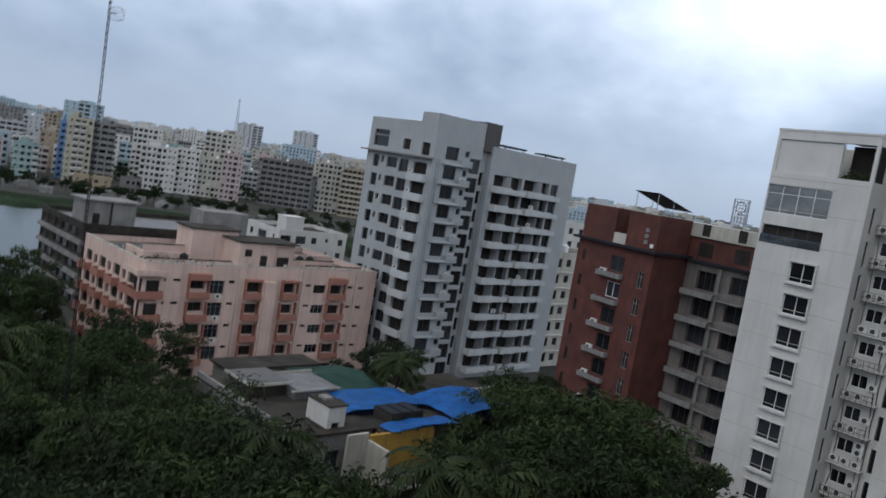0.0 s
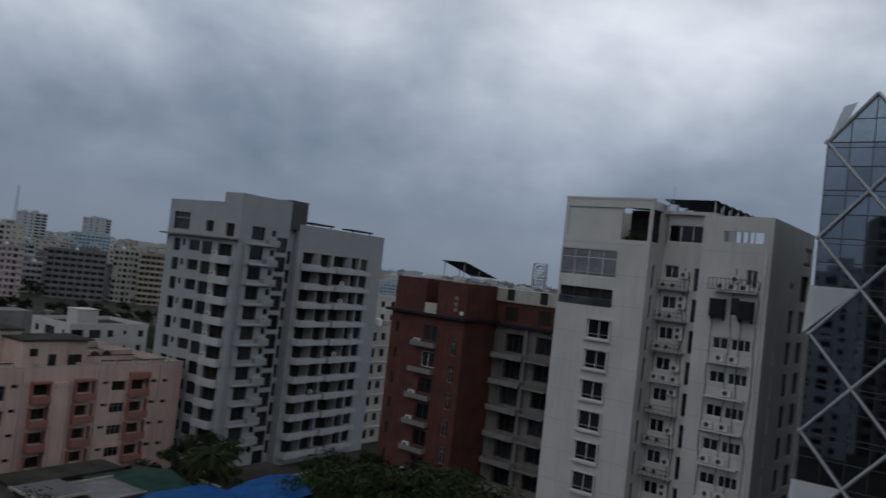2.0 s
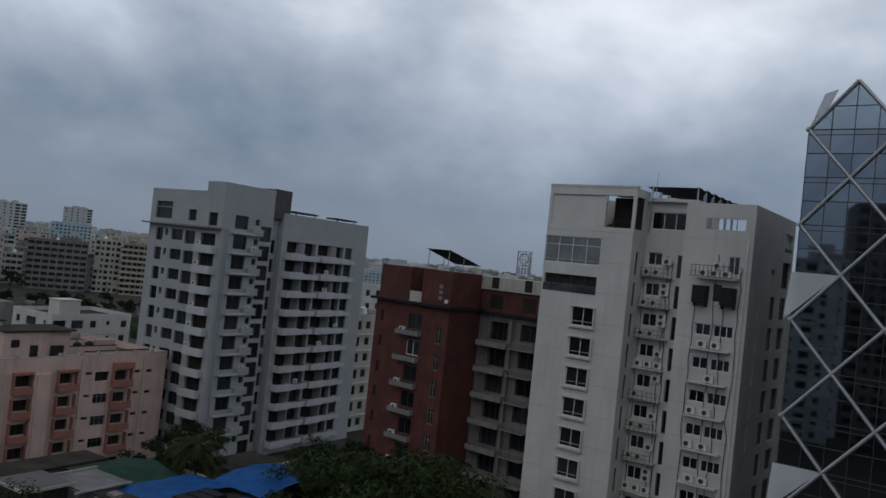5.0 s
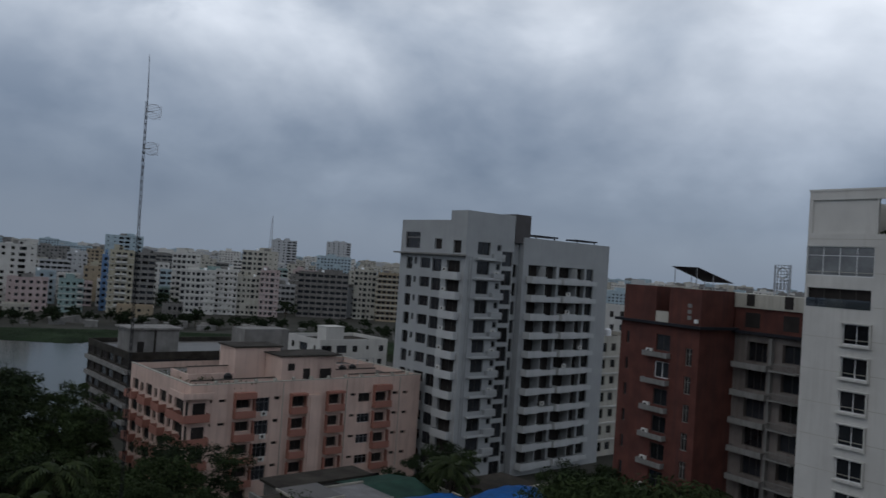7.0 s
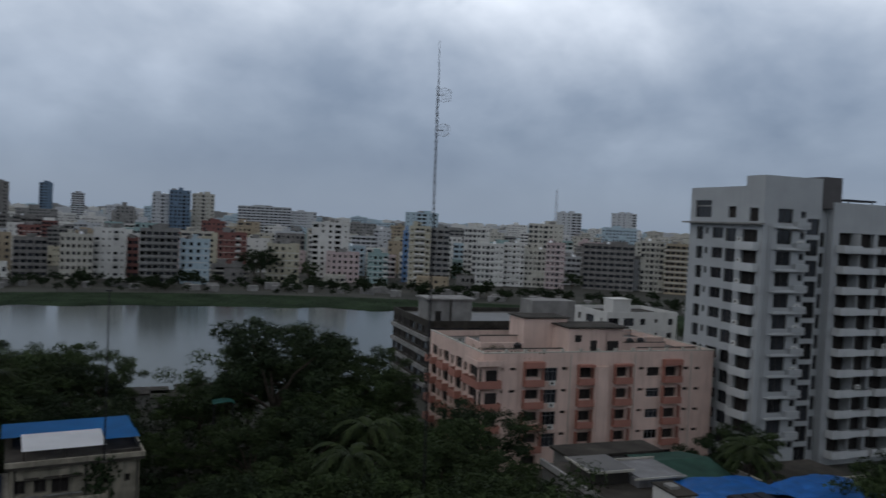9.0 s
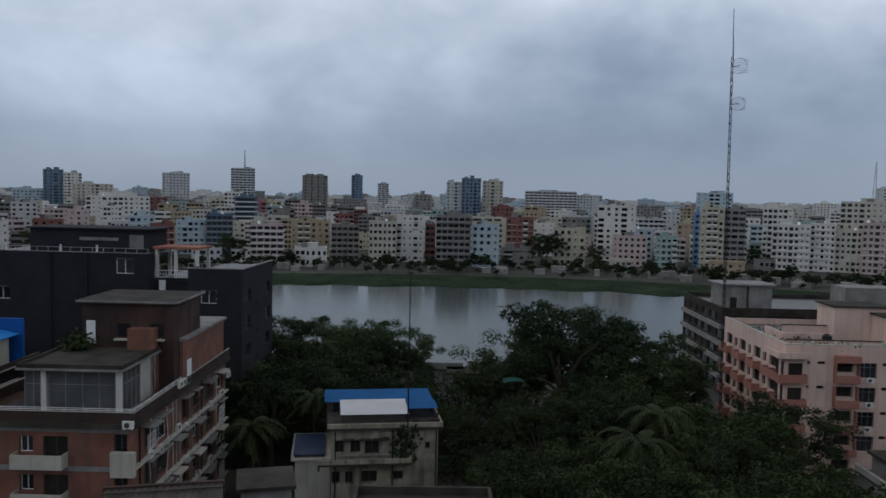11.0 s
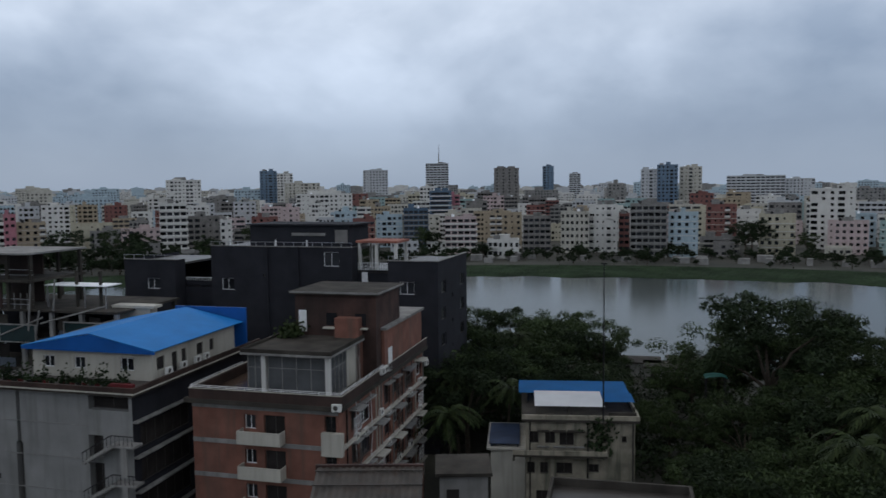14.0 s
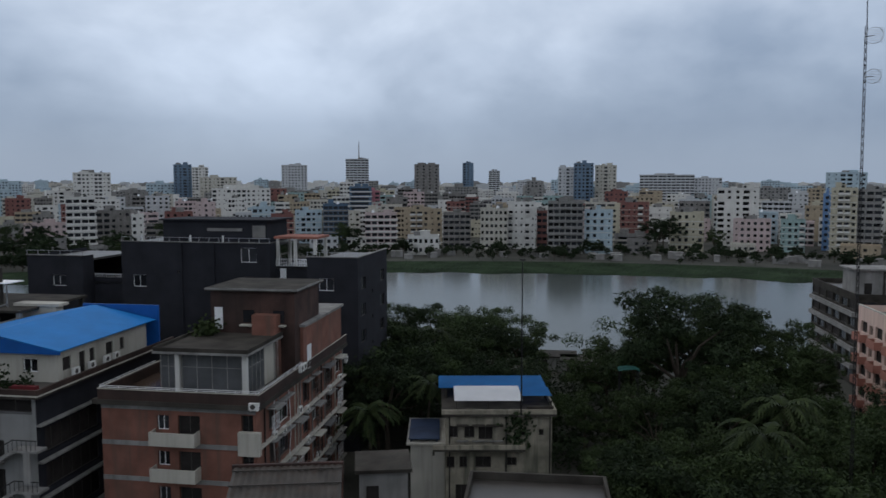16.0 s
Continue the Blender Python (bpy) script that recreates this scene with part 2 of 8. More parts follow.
def sheet(bm, p, u, length, z0, z1, holes, depth=0.28):
    """A wall face from plan point p along the unit way u (outward is to its right), pierced by holes (u0, u1, z0, z1) with real reveals."""
    n = Vector((u[1], -u[0], 0))
    uu, pp = Vector((u[0], u[1], 0)), Vector((p[0], p[1], 0))
    us = sorted({0.0, length, *[c for h in holes for c in h[:2]]})
    zs = sorted({z0, z1, *[c for h in holes for c in h[2:]]})
    us = [c for c in us if -1e-6 <= c <= length + 1e-6]
    zs = [c for c in zs if z0 - 1e-6 <= c <= z1 + 1e-6]

    def at(a, z, d=0.0):
        return pp + uu * a + Vector((0, 0, z)) - n * d

    for a, b in zip(us, us[1:]):
        run = None
        for c, d in zip(zs, zs[1:]):
            solid = not any(h[0] < (a + b) / 2 < h[1] and h[2] < (c + d) / 2 < h[3] for h in holes)
            if solid:
                run = (run[0], d) if run else (c, d)
            if run and (not solid or d == zs[-1]):
                quad(bm, at(a, run[0]), at(b, run[0]), at(b, run[1]), at(a, run[1]))
                run = None
    for a, b, c, d in holes:
        quad(bm, at(a, c), at(b, c), at(b, c, depth), at(a, c, depth))
        quad(bm, at(a, d, depth), at(b, d, depth), at(b, d), at(a, d))
        quad(bm, at(a, c, depth), at(a, d, depth), at(a, d), at(a, c))
        quad(bm, at(b, c), at(b, d), at(b, d, depth), at(b, c, depth))
    return bm


CACHE = {}


def place(ob, p, u, a, z, d=0.0):
    """Set a part on a face: a along u from p, at height z, d metres behind the face."""
    n = (u[1], -u[0])
    ob.matrix_basis = Matrix.Translation((p[0] + u[0] * a - n[0] * d, p[1] + u[1] * a - n[1] * d, z)) @ Matrix.Rotation(math.atan2(u[1], u[0]), 4, "Z")


def window(parent, p, u, hole, bars=1, frame_mat=None, pane_mat=None, depth=0.2, sill=False, name="window", cross=False):
    """A framed window with its panes, set back in a wall's opening."""
    a0, a1, z0, z1 = hole
    w, h = round(a1 - a0, 2), round(z1 - z0, 2)
    frame_mat, pane_mat = frame_mat or white_frame, pane_mat or window_glass
    key = ("win", w, h, bars, frame_mat.name, sill, cross)
    if key not in CACHE:
        e = 0.07
        bs = [(0, 0, 0, w, 0.08, e), (0, 0, h - e, w, 0.08, h), (0, 0, e, e, 0.08, h - e), (w - e, 0, e, w, 0.08, h - e)]
        for i in range(bars):
            x = w * (i + 1) / (bars + 1)
            bs.append((x - 0.03, 0.005, e, x + 0.03, 0.075, h - e))
        if cross:
            bs.append((e, 0.01, h * 0.68, w - e, 0.07, h * 0.68 + 0.05))
        if sill:
            bs.append((-0.12, -0.4, -0.12, w + 0.12, 0.0, 0.0))
        CACHE[key] = mesh_of("window_frame", boxes(*bs), frame_mat)
    ob = part(name, CACHE[key], None, parent)
    place(ob, p, u, a0, z0, depth)
    key = ("pane", w, h, pane_mat.name)
    if key not in CACHE:
        CACHE[key] = mesh_of("pane", boxes((0.02, 0.04, 0.02, w - 0.02, 0.06, h - 0.02)), pane_mat)
    part("pane", CACHE[key], None, ob)
    return ob


def ac_unit(parent, p, u, a, z, out=0.4, w=0.85, h=0.6):
    """An outdoor air-conditioner: casing, round grille and bracket."""
    key = ("ac", w, h)
    if key not in CACHE:
        case = boxes((0, 0.08, 0.0, w, 0.36, h), (0.1, 0.1, -0.08, 0.18, 0.42, 0.0), (w - 0.18, 0.1, -0.08, w - 0.1, 0.42, 0.0))
        g = bmesh.new()
        tube(g, (w * 0.42, 0.085, h * 0.5), (w * 0.42, 0.06, h * 0.5), h * 0.38, h * 0.36, 14)
        CACHE[key] = (mesh_of("ac_casing", case, ac_white), mesh_of("ac_grille", g, dark_frame))
    ob = part("air_conditioner", CACHE[key][0], None, parent)
    place(ob, p, u, a, z, -out)
    part("fan_grille", CACHE[key][1], None, ob)
    return ob


def roof_slab(bm, pts, z, t=0.2):
    """A flat slab over plan points (counter-clockwise) with its top at z."""
    top = [bm.verts.new((x, y, z)) for x, y in pts]
    low = [bm.verts.new((x, y, z - t)) for x, y in pts]
    bm.faces.new(top)
    bm.faces.new(low[::-1])
    for i in range(len(pts)):
        j = (i + 1) % len(pts)
        bm.faces.new((low[i], low[j], top[j], top[i]))
    return bm

# ---- the land ----
def polar(azimuth, d):
    return d * math.sin(radians(azimuth)), d * math.cos(radians(azimuth))


bm = bmesh.new()
rings = [0, 20, 60, 120, 170, 240, 320, 420, 600, 900, 1500, 2500, 4800]
last = None
for r in rings:
    row = [bm.verts.new((*polar(a, r), 0.0)) for a in range(0, 360, 6)] if r else [bm.verts.new((0, 0, 0))]
    if last:
        for i in range(60):
            j = (i + 1) % 60
            bm.faces.new((last[0], row[j], row[i]) if len(last) == 1 else (last[i], last[j], row[j], row[i]))
    last = row
bmesh.ops.recalc_face_normals(bm, faces=bm.faces)
tagged(part("ground", bm, earth), "dark damp earth of the city ground", "ground", kind="structure")

bm = bmesh.new()
near, far = [], []
for a in range(-84, 13):
    w = noise.noise((a * 0.13, 2.0, 0.0))
    far.append(bm.verts.new((*polar(a, 312 + 6 * w), 0.06)))
    near.append(bm.verts.new((*polar(a, 150 + 10 * noise.noise((a * 0.1, 7.0, 0.0)) + max(0, a) * 8), 0.06)))
for i in range(len(far) - 1):
    bm.faces.new((near[i], near[i + 1], far[i + 1], far[i]))
bmesh.ops.recalc_face_normals(bm, faces=bm.faces)
tagged(part("lake", bm, water), "still grey lake water mirroring the sky", "lake", kind="structure")

# ---- the tall white apartment tower ----
FRONT, LEFT, RIGHT = (1, 0), (0, -1), (0, 1)


def plain(bm, pts, z0, z1):
    """Plain wall faces along plan points; outward is to the right of the way."""
    for (x0, y0), (x1, y1) in zip(pts, pts[1:]):
        quad(bm, (x0, y0, z0), (x1, y1, z0), (x1, y1, z1), (x0, y0, z1))


def coping(parent, x0, y0, x1, y1, z, mat, w=0.3, h=0.18, name="coping"):
    """A capping course along the top of a parapet."""
    part(name, boxes((min(x0, x1) - w / 2, min(y0, y1) - w / 2, z, max(x0, x1) + w / 2, max(y0, y1) + w / 2, z + h)), mat, parent)


def ledge(parent, p, u, a0, a1, z, out, mat, h=0.12, name="ledge"):
    key = (name, round(a1 - a0, 2), out, h, mat.name)
    if key not in CACHE:
        CACHE[key] = mesh_of(name, boxes((0, -out, 0, a1 - a0, 0.01, h)), mat)
    ob = part(name, CACHE[key], None, parent)
    place(ob, p, u, a0, z)
    return ob


curtained = material("curtained_glass", (0.20, 0.21, 0.215), 0.12, 0.35, 0.8, spec=0.6, bump=0.0, per_object=0.3)


def white_tower():
    r = thing("apartment_tower", 58, 57.3, 0, -74.6, "tall white painted apartment tower with rows of air conditioners", "tower")
    rnd = random.Random(4)
    pitch = 3.01
    bm = bmesh.new()
    # left bay
    wins = [(3.75, 6.2, 29.4 - pitch * k, 31.25 - pitch * k) for k in range(10)]
    big, balcony, terrace = (0.0, 6.2, 35.5, 38.2), (0.25, 6.1, 32.6, 34.35), (6.35, 9.1, 39.35, 42.5)
    niche = (0.35, 6.2, 39.4, 42.5)
    sheet(bm, (0, 0), FRONT, 9.4, 0, 43.3, wins + [big, balcony, terrace, niche], 0.3)
    # side of the bay inside the recess
    slots = [(1.2, 1.9, 28.9 - pitch * (k - 3), 31.2 - pitch * (k - 3)) for k in range(1, 13)]
    sheet(bm, (9.4, 0), RIGHT, 3.4, 0, 43.3, slots + [(0.3, 2.4, 39.35, 42.5)], 0.25)
    # back of the recess
    mids = [(9.75 - 9.4, 11.2 - 9.4, 36.15 - pitch * k, 37.4 - pitch * k) for k in range(12)]
    slim = [(12.75 - 9.4, 13.4 - 9.4, 35.1 - pitch * k, 37.3 - pitch * k) for k in range(12)]
    top = (0.4, 4.0, 39.7, 41.4)
    sheet(bm, (9.4, 3.4), FRONT, 5.0, 0, 42.4, mids + slim + [top], 0.25)
    # right block
    pairs = [h for k in range(10) for h in ((16.2 - 14.4, 17.6 - 14.4, 30.15 - pitch * k, 31.2 - pitch * k), (17.85 - 14.4, 19.55 - 14.4, 30.15 - pitch * k, 31.2 - pitch * k))]
    door, mid2, slot = (4.2, 5.2, 35.75, 37.4), (3.0, 3.9, 33.2, 34.9), (1.9, 5.4, 39.75, 40.75)
    sheet(bm, (14.4, 0), FRONT, 6.2, 0, 42.1, pairs + [door, mid2, slot], 0.28)
    sheet(bm, (14.4, 3.4), LEFT, 3.4, 0, 42.1, [])
    sides = [h for k in range(11) for h in ((3.2, 3.7, 32.05 - pitch * k, 34.25 - pitch * k), (7.4, 9.4, 32.05 - pitch * k, 34.25 - pitch * k), (11.2, 13.6, 32.05 - pitch * k, 34.25 - pitch * k))]
    cave, vent, gap = (11.0, 14.2, 35.2, 37.8), (7.0, 8.2, 36.3, 36.85), (11.2, 14.2, 38.8, 40.6)
    sheet(bm, (20.6, 0), RIGHT, 14.8, 0, 42.1, sides + [cave, vent, gap], 0.28)
    plain(bm, [(20.6, 14.8), (14.4, 14.8), (14.4, 18), (0, 18), (0, 0)], 0, 39.0)
    sheet(bm, (0, 18), LEFT, 18, 39.0, 43.3, [])
    # inner faces of the parapets
    for a, b in (((0.3, 0.3), (0.3, 17.7)), ((20.3, 14.8), (20.3, 0.3))):
        plain(bm, [b, a], 39.0, 42.1)
    part("wall", bm, white_paint, r)
    bm = bmesh.new()
    roof_slab(bm, [(0.02, 0.32), (9.38, 0.32), (9.38, 3.42), (14.42, 3.42), (14.42, 0.3), (20.55, 0.3), (20.55, 14.75), (14.4, 14.75), (14.4, 17.95), (0.02, 17.95)], 39.2)
    part("roof", bm, concrete, r)
    part("penthouse_roof", boxes((-0.05, -0.05, 43.3, 9.5, 0.5, 43.5), (0.0, 0.5, 43.3, 0.5, 18, 43.5), (9.4, 2.9, 42.4, 14.4, 9.0, 42.7)), white_paint, r, "white concrete edge beam of the roof")
    part("penthouse_wall", boxes((0.6, 3.5, 39.2, 9.2, 9.0, 42.35), (9.3, 3.75, 39.2, 14.3, 9.0, 42.38)), white_paint, r)
    part("niche_back", boxes((0.35, 0.18, 39.4, 6.2, 0.32, 42.5)), white_paint, r)
    # added slab, unseen from the eye, keeps sky light out of the terrace opening
    part("terrace_cover", boxes((6.3, 0.5, 42.7, 9.35, 3.5, 43.28)), white_paint, r)
    # terrace plants behind the opening
    bm = bmesh.new()
    for i in range(160):
        c = Vector((rnd.uniform(6.5, 9.0), rnd.uniform(0.4, 1.2), 39.3 + abs(rnd.gauss(0.1, 0.35))))
        d = Vector((rnd.uniform(-1, 1), rnd.uniform(-1, 1), rnd.uniform(0.2, 1))).normalized() * 0.22
        s = d.orthogonal().normalized() * 0.07
        quad(bm, c - s, c + d * 0.5 - s * 1.4, c + d, c + d * 0.5 + s * 1.4)
    part("terrace_greenery", bm, leaf_mid, r, "green potted plants on the roof terrace", "stuff")
    # dark sheet painted as the shade at the back of the terrace opening
    part("terrace_back", boxes((6.35, 2.0, 39.2, 9.1, 2.1, 42.5)), inside_shade, r)
    for h in wins:
        window(r, (0, 0), FRONT, h, 1, depth=0.12)
        key = ("surround", 2.45)
        if key not in CACHE:
            CACHE[key] = mesh_of("window_surround", boxes((-0.15, -0.35, -0.2, 2.6, 0.02, -0.02), (-0.15, -0.22, 1.87, 2.6, 0.02, 1.97), (2.46, -0.3, -0.02, 2.58, 0.02, 1.87)), white_paint)
        place(part("window_surround", CACHE[key], None, r), (0, 0), FRONT, h[0], h[2])
    window(r, (0, 0), FRONT, big, 3, white_frame, curtained, depth=0.1, cross=True)
    # near-black panes give the balcony its shade by colour
    window(r, (0, 0), FRONT, balcony, 3, dark_frame, inside_shade, depth=0.28)
    part("balcony_glass", boxes((0.2, -0.04, 32.6, 6.1, 0.0, 33.4)), curtain_glass, r, "tinted glass balcony guard")
    window(r, (9.4, 0), RIGHT, (0.3, 2.4, 39.35, 42.5), 0, dark_frame, inside_shade, depth=0.2)
    for h in slots:
        window(r, (9.4, 0), RIGHT, h, 0, dark_frame, depth=0.15)
    window(r, (9.4, 3.4), FRONT, top, 2, depth=0.12)
    for k, h in enumerate(mids):
        window(r, (9.4, 3.4), FRONT, h, 1, depth=0.12)
        ledge(r, (9.4, 3.4), FRONT, 0.05, 3.1, h[2] - 1.2, 0.8, white_paint)
        z = h[2] - 1.0
        for i in range(rnd.choice((1, 2, 2, 3))):
            ac_unit(r, (9.4, 3.4), FRONT, 0.1 + i * 0.98, z, 0.5)
        if rnd.random() < 0.75:
            ac_unit(r, (9.4, 3.4), FRONT, 2.0, h[2] + 0.1, 0.42)
        if rnd.random() < 0.5:
            ac_unit(r, (9.4, 3.4), FRONT, 2.0, h[2] + 0.75, 0.42)
    for h in slim:
        window(r, (9.4, 3.4), FRONT, h, 0, dark_frame, depth=0.2)
    for i, h in enumerate(pairs):
        window(r, (14.4, 0), FRONT, h, 1 if i % 2 == 0 else 2, depth=0.12)
        if i % 2 == 0:
            ledge(r, (14.4, 0), FRONT, 1.65, 5.1, h[2] - 1.3, 0.7, white_paint)
            for a in ((1.75, 3.1), (2.2, 3.4), (3.1,))[rnd.randrange(3)]:
                ac_unit(r, (14.4, 0), FRONT, a, h[2] - 1.08, 0.45)
    window(r, (14.4, 0), FRONT, door, 1, depth=0.12)
    window(r, (14.4, 0), FRONT, mid2, 0, depth=0.12)
    ledge(r, (14.4, 0), FRONT, 1.7, 5.3, 35.25, 0.7, white_paint)
    for a, z in ((1.75, 35.45), (2.75, 35.45), (3.75, 35.45), (2.95, 36.15)):
        ac_unit(r, (14.4, 0), FRONT, a, z, 0.45)
    for a in (1.5, 3.95):
        ob = part("ventilator_box", boxes((0, -0.9, 0, 1.25, 0.0, 1.6), (0.08, -0.96, 0.1, 1.17, -0.9, 1.5), (0.05, -0.5, -0.3, 0.12, 0.0, 0.0), (1.13, -0.5, -0.3, 1.2, 0.0, 0.0)), black_iron, r, "large black louvred ventilator on the facade")
        place(ob, (14.4, 0), FRONT, a, 33.0)
    for k in range(11):
        for h in sides[3 * k:3 * k + 3]:
            window(r, (20.6, 0), RIGHT, h, 0 if h[0] < 4 else 1, dark_frame, depth=0.18)
    window(r, (20.6, 0), RIGHT, cave, 1, dark_frame, inside_shade, depth=0.25)
    window(r, (20.6, 0), RIGHT, vent, 0, dark_frame, inside_shade, depth=0.2)
    # drain pipes
    for x in (13.9, 20.2):
        bm = bmesh.new()
        tube(bm, (x, (3.4 if x < 14 else 0) - 0.09, 0), (x, (3.4 if x < 14 else 0) - 0.09, 39), 0.06)
        part("drain_pipe", bm, white_frame, r)
    # black cables and refrigerant lines strung between the air conditioners
    for x, y0, z0, z1 in ((11.9, 3.4, 4, 37.2), (12.3, 3.4, 8, 36.4), (9.62, 3.4, 6, 35.5), (17.72, 0, 3, 37.5), (16.0, 0, 8, 34), (19.8, 0, 6, 36.4), (18.6, 0, 10, 33)):
        bm = bmesh.new()
        p, z = Vector((x, y0 - 0.08, z0)), z0
        while z < z1:
            z += rnd.uniform(1.0, 2.2)
            q = Vector((x + rnd.gauss(0, 0.09), y0 - rnd.uniform(0.05, 0.14), min(z, z1)))
            tube(bm, p, q, 0.035, n=5)
            p = q
        part("cable", bm, black_iron, r, "black cable run down the facade")
    for k in range(11):
        if k % 4 == 3:
            continue
        ob = part("equipment_cage", boxes((0, -0.95, 0.0, 2.9, -0.91, 0.04), (0, -0.95, 0.42, 2.9, -0.91, 0.46), (0, -0.95, 0.85, 2.9, -0.91, 0.89), *[(i * 0.47, -0.95, 0.0, i * 0.47 + 0.035, -0.91, 0.89) for i in range(7)]), dark_frame, r, "dark iron guard round air conditioners")
        place(ob, (9.4, 3.4), FRONT, 0.08, 34.95 - pitch * k)
    ob = part("equipment_cage", boxes((0, -1.1, 0.0, 4.4, -1.05, 0.05), (0, -1.1, 1.0, 4.4, -1.05, 1.05), *[(i * 0.36, -1.1, 0.0, i * 0.36 + 0.04, -1.05, 1.0) for i in range(13)]), dark_frame, r, "dark iron guard round air conditioners")
    place(ob, (14.4, 0), FRONT, 1.3, 35.4)
    # floor lines on the plaster, their shadow laid on as thin darker cream strips
    for k in range(13):
        z = 38.85 - pitch * k
        ledge(r, (0, 0), FRONT, 0.0, 9.4, z, 0.012, cream_paint, 0.05, "shadow_line")
        ledge(r, (14.4, 0), FRONT, 0.0, 6.2, z, 0.012, cream_paint, 0.05, "shadow_line")
    # sloping solar tables over the recess
    for i in range(6):
        y = 2.6 + 2.3 * i
        bm = bmesh.new()
        quad(bm, (9.3, y, 43.8), (14.6, y, 43.8), (14.6, y + 2.1, 43.55), (9.3, y + 2.1, 43.55))
        bmesh.ops.solidify(bm, geom=bm.faces[:], thickness=0.09)
        t = part("solar_panel", bm, solar_dark, r, "dark solar panel on a roof frame")
        part("panel_legs", boxes((9.8, y + 0.1, 39.2, 9.9, y + 0.2, 43.9), (14.3, y + 0.1, 39.2, 14.4, y + 0.2, 43.9), (9.8, y + 1.9, 39.2, 9.9, y + 2.0, 43.4), (14.3, y + 1.9, 39.2, 14.4, y + 2.0, 43.4)), steel, t)
    bm = bmesh.new()
    tube(bm, (10.2, 2.8, 42.6), (10.2, 2.8, 45.2), 0.04, 0.02, 6)
    part("lightning_rod", bm, steel, r)


white_tower()


# ---- the red brick apartment building beside it ----
def red_building():
    r = thing("brick_apartment_building", 55.3, 68.5, 0, 11.5, "deep red brick apartment building with balconies and a roof frame", "building")
    rnd = random.Random(8)
    pitch = 3.03
    D = 11.5
    bm = bmesh.new()
    wins = [(D - 6.0, D - 3.95, 26.2 - pitch * k, 28.0 - pitch * k) for k in range(9)]
    stair = [(D - 1.75, D - 0.85, 25.0 - pitch * k, 26.9 - pitch * k) for k in range(8)]
    edge = [(D - 10.6, D - 10.1, 26.5 - pitch * k, 27.9 - pitch * k) for k in range(9)]
    sheet(bm, (0, D), LEFT, D, 0, 29.1, wins + stair + edge, 0.3)
    sheet(bm, (0, 0), FRONT, 5.8, 0, 29.1, [])
    part("wall", bm, red_brick, r)
    bm = bmesh.new()
    sheet(bm, (5.8, 0), LEFT, 9.5, 0, 28.9, [h for k in range(9) for h in ((1.6, 4.1, 26.0 - pitch * k, 28.1 - pitch * k), (5.9, 8.0, 26.3 - pitch * k, 28.2 - pitch * k))], 0.5)
    part("rear_wall", bm, material("buff_render", (0.20, 0.175, 0.16), 0.85, 0.3, 0.4, streak=0.6, grime=(0.07, 0.06, 0.055)), r, "stained buff rendered wall")
    part("core", boxes((0.35, 0.35, 0, 5.45, 11.0, 29.0), (6.4, -9.2, 0, 16, 11.4, 28.9), (5.5, 0.3, 0, 6.6, 11.3, 28.8)), red_brick, r)
    part("cornice", boxes((-0.6, -0.5, 29.1, 5.9, D + 0.6, 29.4), (5.2, -9.6, 28.9, 16, 0.2, 29.2)), dark_paint, r, "dark projecting cornice slab")
    # roof storey: two brick turrets with a gap, and a long pale band
    part("turret", boxes((0.0, 6.3, 29.4, 4.5, 11.2, 33.35)), red_brick, r)
    part("turret", boxes((0.0, 0.0, 29.4, 5.4, 4.4, 33.3)), red_brick, r)
    part("gap_parapet", boxes((0.05, 4.4, 29.4, 0.35, 6.3, 30.6)), cream_paint, r, "low cream parapet between brick turrets")
    part("gap_screen", boxes((3.0, 4.4, 29.4, 3.3, 6.3, 32.2)), concrete, r)
    for z in (30.0, 30.65, 31.3):
        ob = part("stair_slot", boxes((0, -0.05, 0, 0.5, 0.03, 0.42), (0.08, -0.06, 0.08, 0.42, -0.05, 0.34)), concrete, r)
        place(ob, (0, D), LEFT, D - 1.75, z)
    part("upper_wall", boxes((5.85, -9.0, 29.2, 14, 10, 31.7)), red_brick, r)
    part("roof_band", boxes((5.6, -9.3, 31.7, 14.2, 10.2, 33.2)), cream_paint, r, "pale stained concrete roof band")
    # no hollows here: dark sheets on the wall face painted as recess shade
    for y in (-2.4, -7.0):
        part("dark_recess", boxes((5.55, y, 31.9, 5.62, y + 1.0, 33.2)), inside_shade, r)
        part("dark_recess", boxes((5.8, y - 0.6, 29.6, 5.87, y + 1.2, 31.2)), inside_shade, r)
    part("floodlight", boxes((-0.3, 0.25, 29.7, -0.05, 0.6, 30.1), (-0.06, 0.4, 29.75, 0.02, 0.5, 30.0)), white_frame, r, "white wall lamp")
    for k, h in enumerate(wins):
        window(r, (0, D), LEFT, h, 1, white_frame if k == 1 else dark_frame, depth=0.15)
        b = part("balcony", boxes(*[(-1.3 + 0.5 * i, -0.74, -0.6, -1.2 + 0.5 * i, -0.7, -0.15) for i in range(7)], (-1.4, -0.7, -0.72, 2.2, 0.02, -0.6), (-1.4, -0.7, -0.6, 2.2, -0.62, -0.15), (-1.4, -0.62, -0.6, -1.32, 0.02, -0.15), (2.12, -0.62, -0.6, 2.2, 0.02, -0.15)), concrete, r, "small stained concrete balcony")
        place(b, (0, D), LEFT, h[0], h[2])
        if rnd.random() < 0.8:
            ac_unit(r, (0, D), LEFT, h[0] - 1.2, h[2] - 0.5, 0.36)
    for h in stair:
        window(r, (0, D), LEFT, h, 1, concrete, inside_shade, depth=0.12, cross=True)
    for h in edge:
        window(r, (0, D), LEFT, h, 0, dark_frame, depth=0.15)
